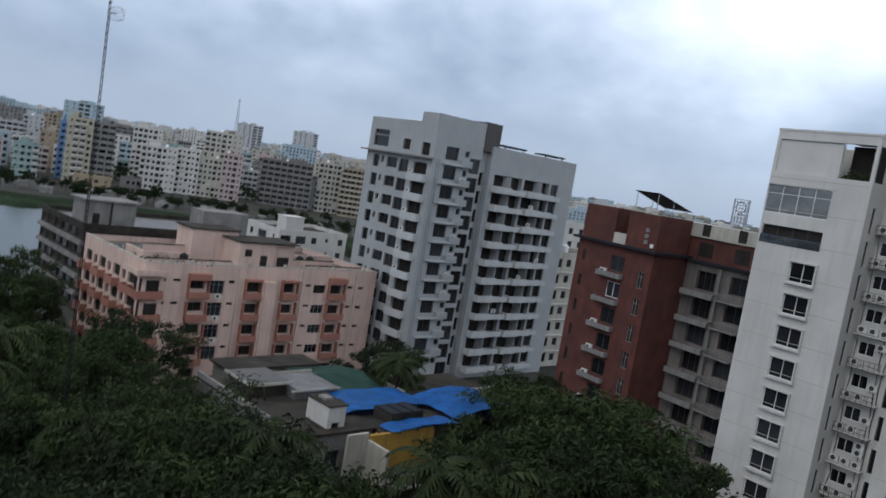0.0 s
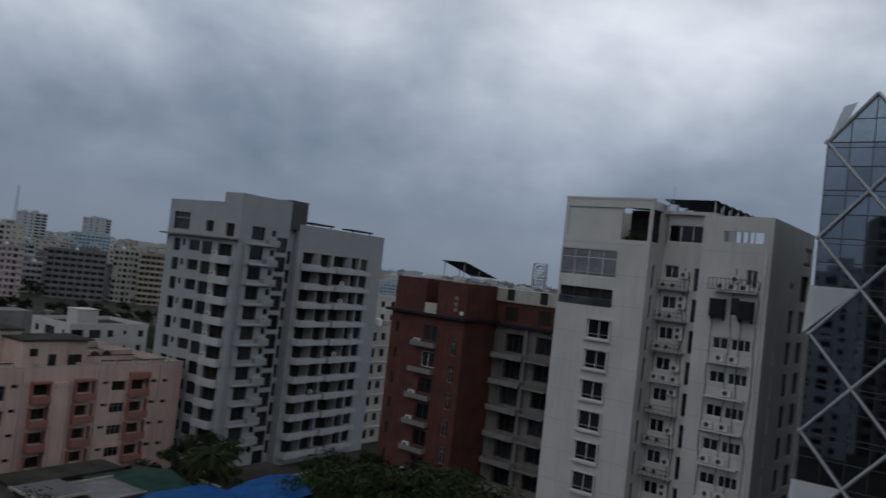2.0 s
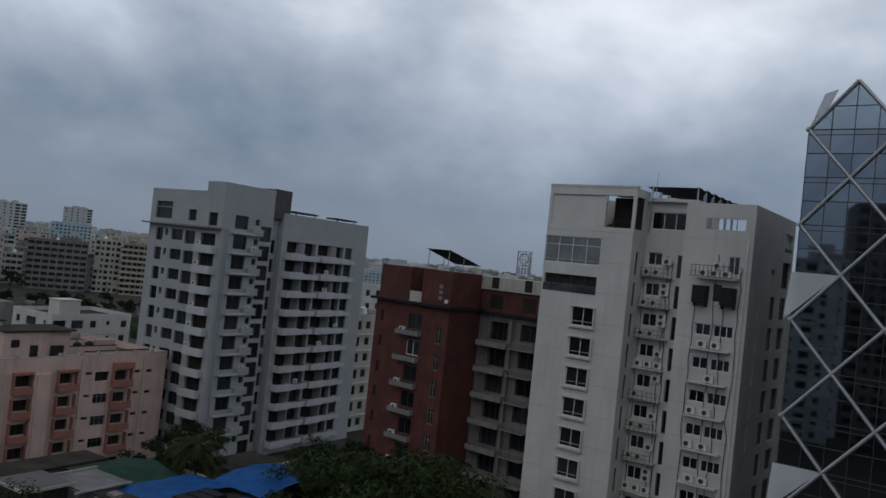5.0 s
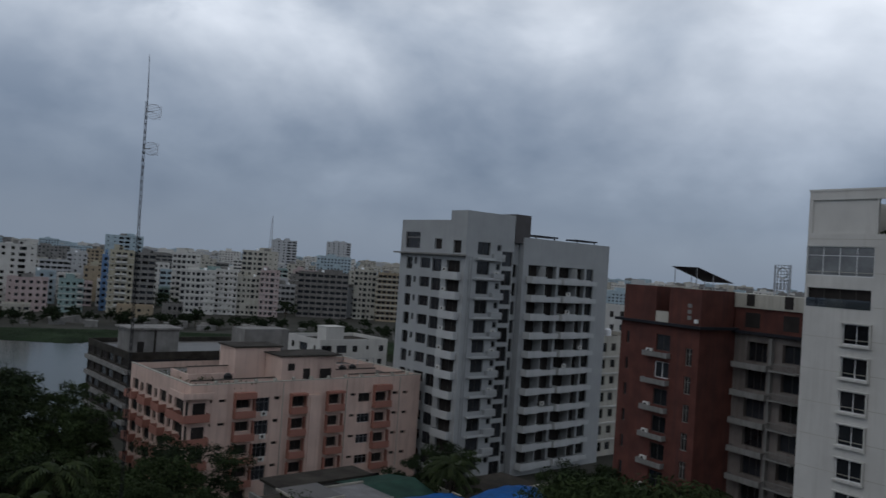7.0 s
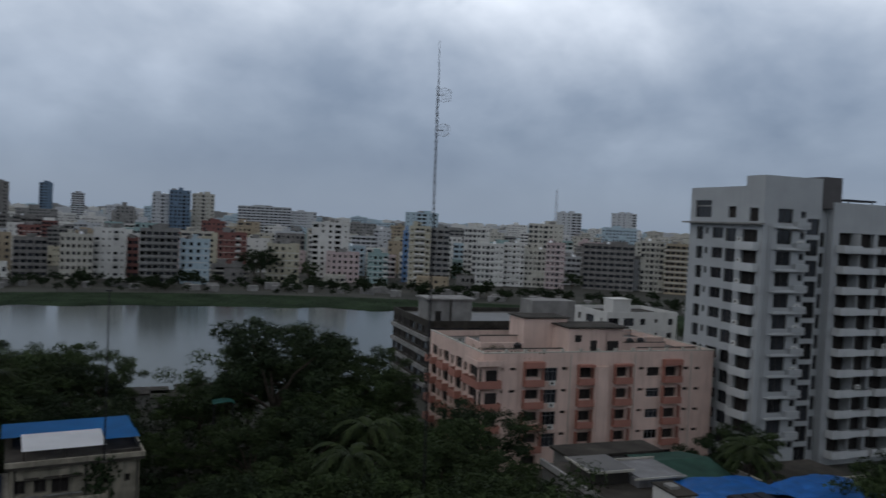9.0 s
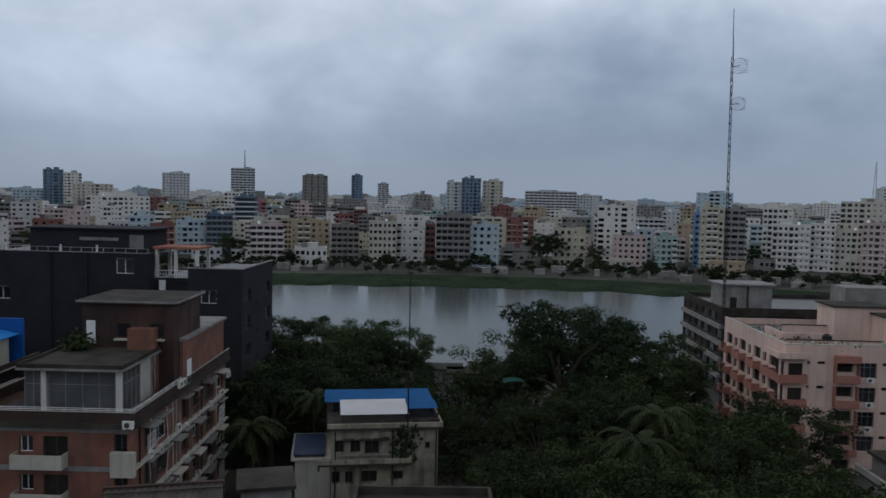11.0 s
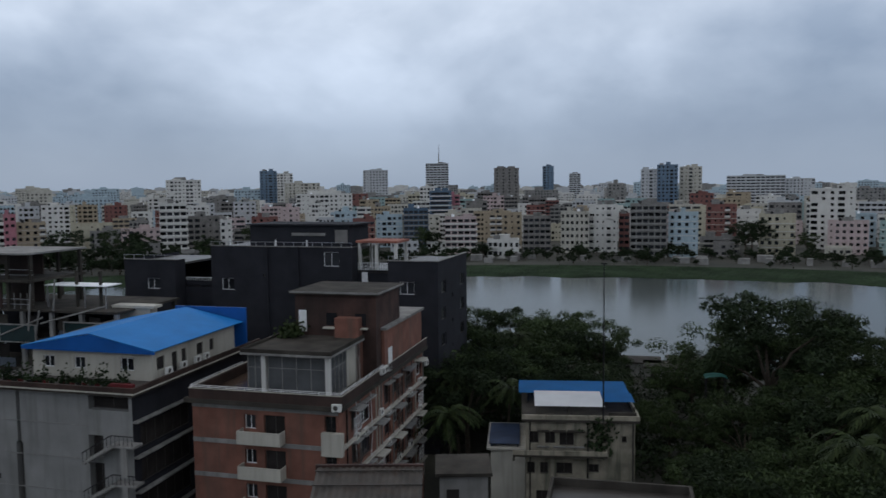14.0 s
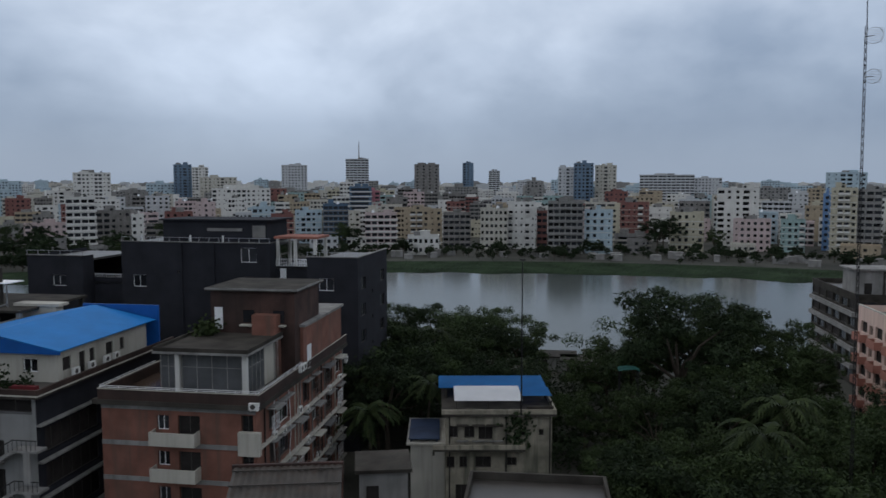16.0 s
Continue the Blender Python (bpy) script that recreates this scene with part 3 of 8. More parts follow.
    for k in range(9):
        for h, bars in (((1.6, 4.1, 26.0 - pitch * k, 28.1 - pitch * k), 2), ((5.9, 8.0, 26.3 - pitch * k, 28.2 - pitch * k), 1)):
            window(r, (5.8, 0), LEFT, h, bars, dark_frame, depth=0.4)
        b = part("balcony", boxes((0, -1.0, 0, 4.3, 0.02, 0.18), (0, -1.0, 0.18, 4.3, -0.9, 0.62), (0, -0.9, 0.18, 0.1, 0.0, 0.62), (4.2, -0.9, 0.18, 4.3, 0, 0.62)), concrete, r, "stained concrete balcony with a solid front")
        place(b, (5.8, 0), LEFT, 0.4, 25.2 - pitch * k)
        b = part("balcony_rail", boxes((0, -1.0, 0, 3.2, 0.02, 0.14), *[(i * 0.26, -1.0, 0.14, i * 0.26 + 0.05, -0.95, 0.85) for i in range(13)], (0, -1.0, 0.85, 3.2, -0.93, 0.92)), concrete, r, "balcony with an upright bar guard")
        place(b, (5.8, 0), LEFT, 5.0, 25.3 - pitch * k)
        b = part("pier", boxes((0, -0.5, 0, 0.35, 0.02, 2.7)), concrete, r)
        place(b, (5.8, 0), LEFT, 4.6, 26.0 - pitch * k)
    # tilted solar table on the turret
    s = thing("solar_table", 55.3, 68.5, 0, 11.5, "dark tilted solar table on a steel frame over the roof", "solar panel")
    bm = bmesh.new()
    quad(bm, (0.2, 4.6, 35.7), (0.2, 0.9, 35.7), (4.6, -0.4, 34.2), (4.6, 3.6, 34.2))
    bmesh.ops.solidify(bm, geom=bm.faces[:], thickness=0.12)
    part("panel", bm, solar_dark, s)
    for x, y, z in ((0.4, 4.2, 35.6), (0.4, 1.2, 35.6), (2.4, 3.6, 34.9), (2.4, 0.6, 34.9), (4.3, 0.2, 34.3), (4.3, 3.3, 34.3)):
        bm = bmesh.new()
        tube(bm, (x, y, 33.25 if x < 4.4 and y < 4.4 else 29.4), (x, y, z), 0.05, n=6)
        part("leg", bm, steel, s)
    # open-lattice sign board on posts
    g = thing("roof_sign", 55.3, 68.5, 0, 11.5, "open metal lattice sign with a round emblem shape", "sign")
    bs = []
    for i in range(6):
        bs.append((9.0, -2.2 - 0.4 * i, 33.6, 9.06, -2.14 - 0.4 * i, 36.6))
    for i in range(9):
        bs.append((9.0, -4.2, 33.9 + 0.33 * i, 9.06, -2.16, 33.96 + 0.33 * i))
    part("lattice", boxes(*bs), steel, g)
    bm = bmesh.new()
    for i in range(14):
        a, b = math.tau * i / 14, math.tau * (i + 1) / 14
        tube(bm, (8.95, -3.2 + 0.6 * math.cos(a), 35.7 + 0.6 * math.sin(a)), (8.95, -3.2 + 0.6 * math.cos(b), 35.7 + 0.6 * math.sin(b)), 0.08, n=5)
    part("emblem", bm, steel, g)
    part("lettering", boxes(*[(8.93, -4.1 + 0.45 * (i % 4), 33.95 + 0.4 * (i // 4), 8.99, -3.8 + 0.45 * (i % 4), 34.2 + 0.4 * (i // 4)) for i in range(11)]), steel, g)
    for y in (-2.3, -4.05):
        part("post", boxes((8.98, y, 33.2, 9.1, y + 0.1, 36.6)), steel, g)


red_building()


# ---- the grey stepped tower ----
balcony_white = material("balcony_white", (0.46, 0.475, 0.48), 0.8, 0.14, 0.4, streak=0.35, grime=(0.30, 0.30, 0.29))


def grey_tower():
    r = thing("stepped_apartment_tower", 45.8, 112.5, 0, 20, "pale grey stepped apartment tower with ribbon balconies", "tower")
    rnd = random.Random(12)
    pitch = 3.09
    D = 16.5
    n = 12
    bm = bmesh.new()
    a_wins = [(2.55, 5.3, 36.15 - pitch * k, 38.2 - pitch * k) for k in range(n)]
    a_nar = [(6.75, 7.7, 37.0 - pitch * k, 37.95 - pitch * k) for k in range(n)]
    sheet(bm, (0, 0), FRONT, 8.0, 0, 42.9, a_wins + a_nar, 0.35)
    b_wins = [(0.3, 2.7, 34.6 - pitch * k, 37.0 - pitch * k) for k in range(n)]
    sheet(bm, (8.0, 0.3), FRONT, 2.9, 0, 41.0, b_wins, 0.35)
    c_wins = [(0.2, 1.8, 32.9 - pitch * k, 35.05 - pitch * k) for k in range(n - 1)]
    sheet(bm, (10.9, 1.2), FRONT, 2.2, 0, 41.0, c_wins, 0.35)
    b1 = [(1.3, 8.4, 32.75 - pitch * k, 35.15 - pitch * k) for k in range(11)]
    b2 = [(9.0, 15.9, 32.75 - pitch * k, 35.15 - pitch * k) for k in range(11)]
    b3 = [(16.4, 18.4, 33.0 - pitch * k, 35.15 - pitch * k) for k in range(11)]
    sheet(bm, (13.0, 0), FRONT, 22.6, 0, 39.5, b1 + b2 + b3, 0.9)
    plain(bm, [(8.0, 0), (8.0, 0.3)], 0, 41)
    plain(bm, [(10.9, 0.3), (10.9, 1.2)], 0, 41)
    plain(bm, [(13.0, 1.2), (13.0, 0)], 0, 39.5)
    # left face
    l1 = [(D - 14.7, D - 13.1, 33.2 - pitch * k, 35.2 - pitch * k) for k in range(n - 1)]
    l1n = [(D - 12.6, D - 11.9, 34.1 - pitch * k, 35.1 - pitch * k) for k in range(n - 1)]
    l2 = [(D - 11.0, D - 8.4, 33.5 - pitch * k, 35.15 - pitch * k) for k in range(n - 1)]
    l3 = [(D - 7.9, D - 5.6, 33.1 - pitch * k, 35.1 - pitch * k) for k in range(n - 1)]
    l4 = [(D - 4.3, D - 1.1, 32.6 - pitch * k, 35.0 - pitch * k) for k in range(n - 1)]
    topl = [(D - 15.3, D - 11.4, 36.7, 39.4), (D - 7.6, D - 5.8, 36.7, 38.4), (D - 3.0, D - 1.1, 36.2, 38.2)]
    sheet(bm, (0, D), LEFT, D, 0, 41.4, l1 + l1n + l2 + l3 + l4 + topl, 0.4)
    sheet(bm, (0, 3.9), LEFT, 3.9, 41.4, 42.9, [])
    plain(bm, [(35.6, 0), (35.6, D), (0, D)], 0, 39.5)
    plain(bm, [(8, D), (0, D)], 39.5, 41.4)
    part("wall", bm, grey_paint, r)
    bm = bmesh.new()
    roof_slab(bm, [(0.05, 0.9), (12.9, 1.3), (13.1, 0.9), (35.5, 0.9), (35.5, D - 0.1), (0.05, D - 0.1)], 38.6)
    part("roof", bm, concrete, r)
    part("roof_room", boxes((0.4, 0.4, 41.2, 7.95, 3.85, 42.88), (0.4, 4.0, 38.6, 12.8, 10.0, 41.2)), grey_paint, r)
    part("roof_core", boxes((8.0, 0.4, 40.9, 11.0, 6.0, 43.0)), grey_paint, r)
    part("dark_lift_room", boxes((11.0, 0.3, 38.6, 14.6, 6.5, 43.3)), material("slate_cladding", (0.09, 0.085, 0.085), 0.8, 0.2, 0.4), r, "dark slate-clad lift room on the roof")
    part("wing_parapet", boxes((13.1, 0.05, 39.5, 35.65, 0.35, 39.62), (35.3, 0.4, 38.6, 35.65, D, 39.62)), grey_paint, r)
    for x in (17.5, 28.5):
        part("solar_panel", boxes((x, 2, 40.1, x + 6.0, 4.5, 40.35), (x + 0.5, 2.2, 38.6, x + 0.65, 2.35, 40.1), (x + 5.3, 2.2, 38.6, x + 5.45, 2.35, 40.1)), solar_dark, r, "dark flat solar panels on the roof")
    ob = ledge(r, (0, D), LEFT, -0.9, D + 0.3, 35.75, 0.9, concrete, 0.25, "eaves_ledge")
    for h, m in ((topl[0], 3), (topl[1], 0), (topl[2], 0)):
        window(r, (0, D), LEFT, h, m, dark_frame, inside_shade if m == 0 else window_glass, depth=0.3, cross=m > 0)
    for k in range(n):
        window(r, (0, 0), FRONT, a_wins[k], 1, dark_frame, depth=0.25)
        window(r, (0, 0), FRONT, a_nar[k], 0, dark_frame, depth=0.25)
        window(r, (8.0, 0.3), FRONT, b_wins[k], 1, dark_frame, depth=0.25)
        if k:
            b = part("window_shelf", boxes((0, -0.75, -0.12, 6.0, 0.02, 0.0), (0, -0.75, 0, 6.0, -0.68, 0.25)), balcony_white, r, "pale ledge under the windows")
            place(b, (0, 0), FRONT, 2.0, 38.55 - pitch * k)
            b = part("bay_front", boxes((0, -0.75, 0, 2.4, 0.02, 0.9)), grey_paint, r)
            place(b, (0, 0), FRONT, 5.6, 38.6 - pitch * k)
            if rnd.random() < 0.5:
                ac_unit(r, (0, 0), FRONT, 6.3, 36.1 - pitch * k, 0.4)
    for k in range(n - 1):
        window(r, (10.9, 1.2), FRONT, c_wins[k], 1, dark_frame, depth=0.25)
        z = 32.75 - pitch * k
        # near-black panes paint the shade deep in the balconies
        for h, bars in ((b1[k], 4), (b2[k], 3)):
            window(r, (13.0, 0), FRONT, h, bars, dark_frame, inside_shade, depth=0.85, name="balcony_door")
        window(r, (13.0, 0), FRONT, b3[k], 1, dark_frame, depth=0.3)
        # solid balcony fronts, stepped in plan
        for x0, x1, out, hh in ((0.9, 4.4, 1.5, 1.0), (4.4, 8.6, 1.1, 0.75), (8.9, 12.6, 1.5, 1.0), (12.6, 16.3, 1.1, 0.85), (16.3, 18.7, 0.7, 0.6)):
            key = ("balc", x1 - x0, out, hh)
            if key not in CACHE:
                w = x1 - x0
                CACHE[key] = mesh_of("balcony", boxes((0, -out, -0.9, w, 0.02, -0.75), (0, -out, -0.75, w, -out + 0.12, hh - 0.75), (0, -out + 0.12, -0.75, 0.12, 0.0, hh - 0.75), (w - 0.12, -out + 0.12, -0.75, w, 0.0, hh - 0.75)), balcony_white)
            place(part("balcony", CACHE[key], None, r), (13.0, 0), FRONT, x0, z + 0.3)
        for a in (4.3, 12.5):
            place(part("party_wall", CACHE.setdefault("party", mesh_of("party_wall", boxes((0, -1.05, 0, 0.14, 0.85, 2.3)), grey_paint)), None, r), (13.0, 0), FRONT, a, z)
        if rnd.random() < 0.5:
            ac_unit(r, (13.0, 0), FRONT, rnd.choice((14.2, 10.2, 15.2, 5.2)), z + 0.6, 1.2)
        window(r, (0, D), LEFT, l1[k], 1, dark_frame, depth=0.3)
        window(r, (0, D), LEFT, l1n[k], 0, dark_frame, depth=0.3)
        window(r, (0, D), LEFT, l2[k], 1, dark_frame, depth=0.3)
        window(r, (0, D), LEFT, l3[k], 1, dark_frame, depth=0.3)
        window(r, (0, D), LEFT, l4[k], 1, dark_frame, inside_shade, depth=0.38, name="balcony_door")
        key = "side_balc"
        if key not in CACHE:
            CACHE[key] = mesh_of("balcony", boxes((0, -1.0, -0.6, 3.9, 0.02, -0.45), (0, -1.0, -0.45, 3.9, -0.88, 0.6), (0, -0.88, -0.45, 0.12, 0.0, 0.6), (3.78, -0.88, -0.45, 3.9, 0.0, 0.6)), balcony_white)
        place(part("balcony", CACHE[key], None, r), (0, D), LEFT, D - 4.6, 32.6 - pitch * k)
        if rnd.random() < 0.35:
            ac_unit(r, (0, D), LEFT, D - 4.2, 33.25 - pitch * k, 1.0)
    for x in (0.9, 1.4):
        bm = bmesh.new()
        tube(bm, (x, -0.08, 0), (x, -0.08, 36), 0.06, n=6)
        part("drain_pipe", bm, grey_paint, r)


grey_tower()


# ---- the glass office tower with a steel diagonal net ----
def glass_tower():
    r = thing("glass_office_tower", 57.1, 30.1, 0, -74, "dark glass office tower wrapped in a pale steel diamond net", "office tower")
    dx, dz, base = 6.19, 7.17, 47.0
    cols = 6
    # glass skin in storey-high panes
    W = dx * cols
    frames = bmesh.new()
    rnd = random.Random(3)
    for i in range(cols * 4):
        for k in range(26):
            x0 = i * dx / 4
            z0, z1 = base - dz / 4 * (k + 1), base - dz / 4 * k
            if z1 < 3:
                continue
            w, h = dx / 4, dz / 4
            key = ("glasspane", w, h)
            if key not in CACHE:
                CACHE[key] = mesh_of("pane", boxes((0.02, 0.0, 0.02, w - 0.02, 0.05, h - 0.02)), curtain_glass)
            if i * 26 + k > 290:
                box(frames, x0 + 0.02, 0.0, z0 + 0.02, x0 + w - 0.02, 0.05, z1 - 0.02)
                continue
            ob = part("pane", CACHE[key], None, r)
            ob.matrix_basis = Matrix.Translation((x0, 0, z0)) @ Matrix.Rotation(radians(rnd.uniform(-0.25, 0.25)), 4, "X")
    part("pane_field", frames, curtain_glass, r, kind="stuff")
    # triangular crown panes
    for i in range(cols):
        bm = bmesh.new()
        a, b, c = (i * dx + 0.1, 0.0, base), ((i + 1) * dx - 0.1, 0.0, base), ((i + 0.5) * dx, 0.0, base + dz / 2 - 0.1)
        f = quad(bm, a, b, c)
        bmesh.ops.solidify(bm, geom=[f], thickness=-0.05)
        part("crown_pane", bm, material("clear_crown", (0.42, 0.48, 0.52), 0.04, 0.12, 0.4, metal=1.0, bump=0) if i == 0 else bpy.data.materials["clear_crown"], r, "paler glass gable of the crown")
        top = dz / 2 - 0.1
        for q in (0.25, 0.5, 0.75):
            x, hh = (i + q) * dx, top * (1 - abs(q - 0.5) * 2)
            part("crown_mullion", boxes((x - 0.03, -0.05, base, x + 0.03, 0.02, base + hh)), dark_frame, r)
        part("crown_transom", boxes(((i + 0.27) * dx, -0.045, base + top * 0.5 - 0.03, (i + 0.73) * dx, 0.02, base + top * 0.5 + 0.03)), dark_frame, r)
    # mullions and floor lines
    for k in range(26):
        z = base - dz / 4 * k
        part("transom", boxes((0, -0.05, z - 0.035, W, 0.04, z + 0.035)), dark_frame, r)
        if k % 2 == 0:
            part("transom", boxes((0, -0.04, z - 0.42, W, 0.03, z - 0.37)), dark_frame, r)
    for i in range(cols * 4 + 1):
        x = i * dx / 4
        part("mullion", boxes((x - 0.025, -0.045, 1, x + 0.025, 0.035, base)), dark_frame, r)
    # the net
    for i in range(cols):
        for k in range(-1, 13):
            zt = base - k * dz / 2
            for s in (0, 1):
                x0, x1 = (i + (0.5 if (k % 2) else 0)) * dx, 0
                xa = x0
                xb = x0 + (dx / 2 if s else -dx / 2)
                za, zb = (zt, zt - dz / 2)
                if xb < -0.1 or xb > W + 0.1 or xa < -0.1 or zb < 1:
                    continue
                bm = bmesh.new()
                tube(bm, (xa, -0.18, za), (xb, -0.18, zb), 0.13, n=8)
                part("diagonal_strut", bm, steel_net, r)
    for i in range(cols):
        for k in range(0, 7):
            bm = bmesh.new()
            bmesh.ops.create_icosphere(bm, subdivisions=1, radius=0.22, matrix=Matrix.Translation((i * dx, -0.18, base - k * dz)))
            part("net_node", bm, steel_net, r)
    # pale folded panels along the edge
    for zb in (base - 2 * dz, base - 4 * dz):
        bm = bmesh.new()
        f = quad(bm, (-0.3, -0.1, zb + dz / 2), (-0.5, -0.3, zb), (dx / 2 - 0.1, -0.1, zb + dz / 2))
        bmesh.ops.solidify(bm, geom=[f], thickness=0.08)
        part("edge_panel", bm, white_metal, r, "pale folded metal panel at the corner")
    bm = bmesh.new()
    plain(bm, [(W, 0.06), (W, 26), (0, 26), (0, 0.06)], 0, base)
    part("side_skin", bm, curtain_glass, r)
    part("body", boxes((0.3, 0.3, 0, W - 0.3, 25.7, base - 0.2)), inside_shade, r)
    # folded fin at the roof corner and the plant room
    bm = bmesh.new()
    f = quad(bm, (-0.1, 0.3, base), (-0.1, 5.5, base + 2.2), (0.8, 5.5, base + 4.4), (0.5, 2.0, base + 3.2))
    bmesh.ops.solidify(bm, geom=[f], thickness=0.3)
    part("roof_fin", bm, white_metal, r, "pale folded fin at the roof corner")
    part("plant_room", boxes((5.6, 3.0, base - 0.2, 13.5, 10, base + 3.2)), material("plant_grey", (0.30, 0.31, 0.33), 0.8, 0.15, 0.5), r, "grey rooftop plant room")
    for x in (6.2, 8.4, 10.6, 12.8):
        part("rail_post", boxes((x, 3.2, base + 3.2, x + 0.12, 3.32, base + 4.6)), steel, r)
    part("rail_bar", boxes((6.2, 3.18, base + 4.5, 12.9, 3.34, base + 4.64)), steel, r)
    bm = bmesh.new()
    tube(bm, (6.8, 5, base + 3.95), (11.0, 5, base + 3.95), 0.75, n=12)
    part("tank", bm, concrete, r, "grey rooftop water tank")


steel_net = material("steel_net", (0.42, 0.43, 0.44), 0.45, 0.12, 1.0, metal=0.6)
glass_tower()

# ---- the pink apartment block ----
def pink_block():
    r = thing("pink_apartment_block", 6.3, 105.8, 0, 20, "pink five-storey apartment block with salmon balconies", "building")
    rnd = random.Random(21)
    pitch, W, D = 3.1, 38.0, 22.0
    bm = bmesh.new()
    holes, kinds = [], []
    for k in range(5):
        d = -pitch * k
        for x0, x1, z0, z1, kind in ((2.7, 3.0, 14.0, 14.4, "s"), (3.95, 4.95, 14.0, 14.4, "s"), (6.3, 8.5, 13.05, 14.35, "b"), (9.2, 11.4, 12.35, 14.3, "w"), (12.05, 12.95, 13.9, 14.35, "s"), (15.0, 17.0, 12.75, 14.2, "b"),
                                     (20.75, 22.8, 12.75, 14.15, "b"), (24.75, 25.7, 13.7, 14.1, "s"), (26.2, 28.5, 12.7, 14.05, "b" if k == 0 else "w"), (29.1, 31.4, 12.65, 14.05, "b"), (32.6, 33.6, 13.55, 14.0, "s"), (34.6, 35.6, 13.5, 13.95, "s")):
            holes.append((x0, x1, z0 + d, z1 + d))
            kinds.append(kind)
    holes2 = [h for h in holes if h[2] > 0.2]
    sheet(bm, (0, 0), FRONT, W, 0, 16.4, holes2, 0.45)
    # left face
    lh = []
    for k in range(5):
        for a in (1.0, 6.3, 11.6, 16.9):
            lh += [(a, a + 2.4, 12.8 - pitch * k, 14.4 - pitch * k), (a + 3.2, a + 4.4, 12.9 - pitch * k, 14.2 - pitch * k)]
    lh = [h for h in lh if h[2] > 0.2]
    sheet(bm, (0, D), LEFT, D, 0, 16.4, lh, 0.45)
    plain(bm, [(W, 0), (W, D), (0, D)], 0, 16.4)
    for a, b in (((0.3, 0.3), (W - 0.3, 0.3)), ((0.3, D - 0.3), (0.3, 0.3)), ((W - 0.3, 0.3), (W - 0.3, D - 0.3))):
        plain(bm, [b, a], 15.4, 16.4)
    part("wall", bm, pink_paint, r)
    part("roof", boxes((0.1, 0.1, 15.2, W - 0.1, D - 0.1, 15.5)), wet_roof, r, "wet dark roof deck")
    for x0, y0, x1, y1 in ((0, 0.15, W, 0.15), (0.15, 0.4, 0.15, D), (W - 0.15, 0.4, W - 0.15, D)):
        coping(r, x0, y0, x1, y1, 16.4, cream_paint, 0.34, 0.12)
    for h, kind in zip(holes, kinds):
        if h[2] < 0.2:
            continue
        if kind == "w":
            window(r, (0, 0), FRONT, h, 2, steel, depth=0.2, cross=True)
        elif kind == "s":
            window(r, (0, 0), FRONT, h, 0, dark_frame, inside_shade, depth=0.3)
        else:
            # pane colour stands in for the shade inside the balcony
            window(r, (0, 0), FRONT, h, 1, dark_frame, inside_shade, depth=0.42, name="balcony_door")
    for h in lh:
        window(r, (0, D), LEFT, h, 1, dark_frame, inside_shade if h[1] - h[0] > 2 else window_glass, depth=0.3)
    # salmon balcony fronts and hoods
    for k in range(5):
        d = -pitch * k
        for x0, x1, hood in ((6.0, 9.0, 0.85), (14.5, 17.0, 0.3), (20.5, 23.3, 0.3), (28.8, 31.9, 0.85)):
            if 12 + d < 0.3:
                continue
            w = x1 - x0
            key = ("pb", w)
            if key not in CACHE:
                CACHE[key] = mesh_of("balcony", boxes((0, -0.9, -0.12, w, 0.02, 0.0), (0, -0.9, 0, w, -0.78, 0.85), (0, -0.78, 0, 0.1, 0.0, 0.85), (w - 0.1, -0.78, 0, w, 0.0, 0.85)), salmon_paint)
            place(part("balcony", CACHE[key], None, r, "salmon-painted balcony front"), (0, 0), FRONT, x0, 11.95 + d)
            if k == 0:
                b = part("hood", boxes((0, -0.95, 0, w, 0.02, hood)), salmon_paint, r, "salmon-painted hood")
                place(b, (0, 0), FRONT, x0, 14.4)
            for e in (0, w - 0.16):
                b = part("side_fin", boxes((0, -0.6, 0, 0.16, 0.02, 1.6)), salmon_paint, r)
                place(b, (0, 0), FRONT, x0 + e, 12.8 + d)
        for a in (0.8, 6.1, 11.4, 16.7):
            if 12 + d < 0.3:
                continue
            key = "pside"
            if key not in CACHE:
                CACHE[key] = mesh_of("balcony", boxes((0, -1.1, -0.12, 2.9, 0.02, 0.0), (0, -1.1, 0, 2.9, -0.98, 0.95), (0, -0.98, 0, 0.1, 0.0, 0.95), (2.8, -0.98, 0, 2.9, 0.0, 0.95)), salmon_paint)
            place(part("balcony", CACHE[key], None, r, "salmon-painted balcony front"), (0, D), LEFT, a, 11.75 + d)
        if rnd.random() < 0.9:
            ac_unit(r, (0, 0), FRONT, rnd.choice((6.9, 29.6, 12.0, 9.8)), 12.0 + d, 0.95)
    part("pilaster", boxes((17.1, -0.6, 0, 19.4, 0.02, 14.4), (17.5, -0.7, 0, 19.0, -0.6, 14.2)), pink_paint, r, "pink pilaster running up the facade")
    # roof rooms
    part("stair_room", boxes((14.6, 3.0, 15.5, 20.6, 9.0, 19.4)), pink_paint, r, "pink roof stair room")
    part("stair_slab", boxes((14.3, 2.7, 19.4, 24.6, 9.2, 19.6)), old_concrete, r)
    part("low_room", boxes((20.6, 3.6, 15.5, 24.2, 9.0, 19.38)), pink_paint, r)
    # dark sheet on the solid wall, painted as the shade of an opening
    part("room_opening", boxes((21.4, 3.55, 15.6, 23.4, 3.62, 17.4)), inside_shade, r)
    part("stair_room", boxes((9.7, 8.0, 15.5, 17.0, 13, 20.2)), pink_paint, r, "pink roof stair room")
    part("stair_slab", boxes((9.4, 7.7, 20.2, 17.3, 13.2, 20.4)), old_concrete, r)
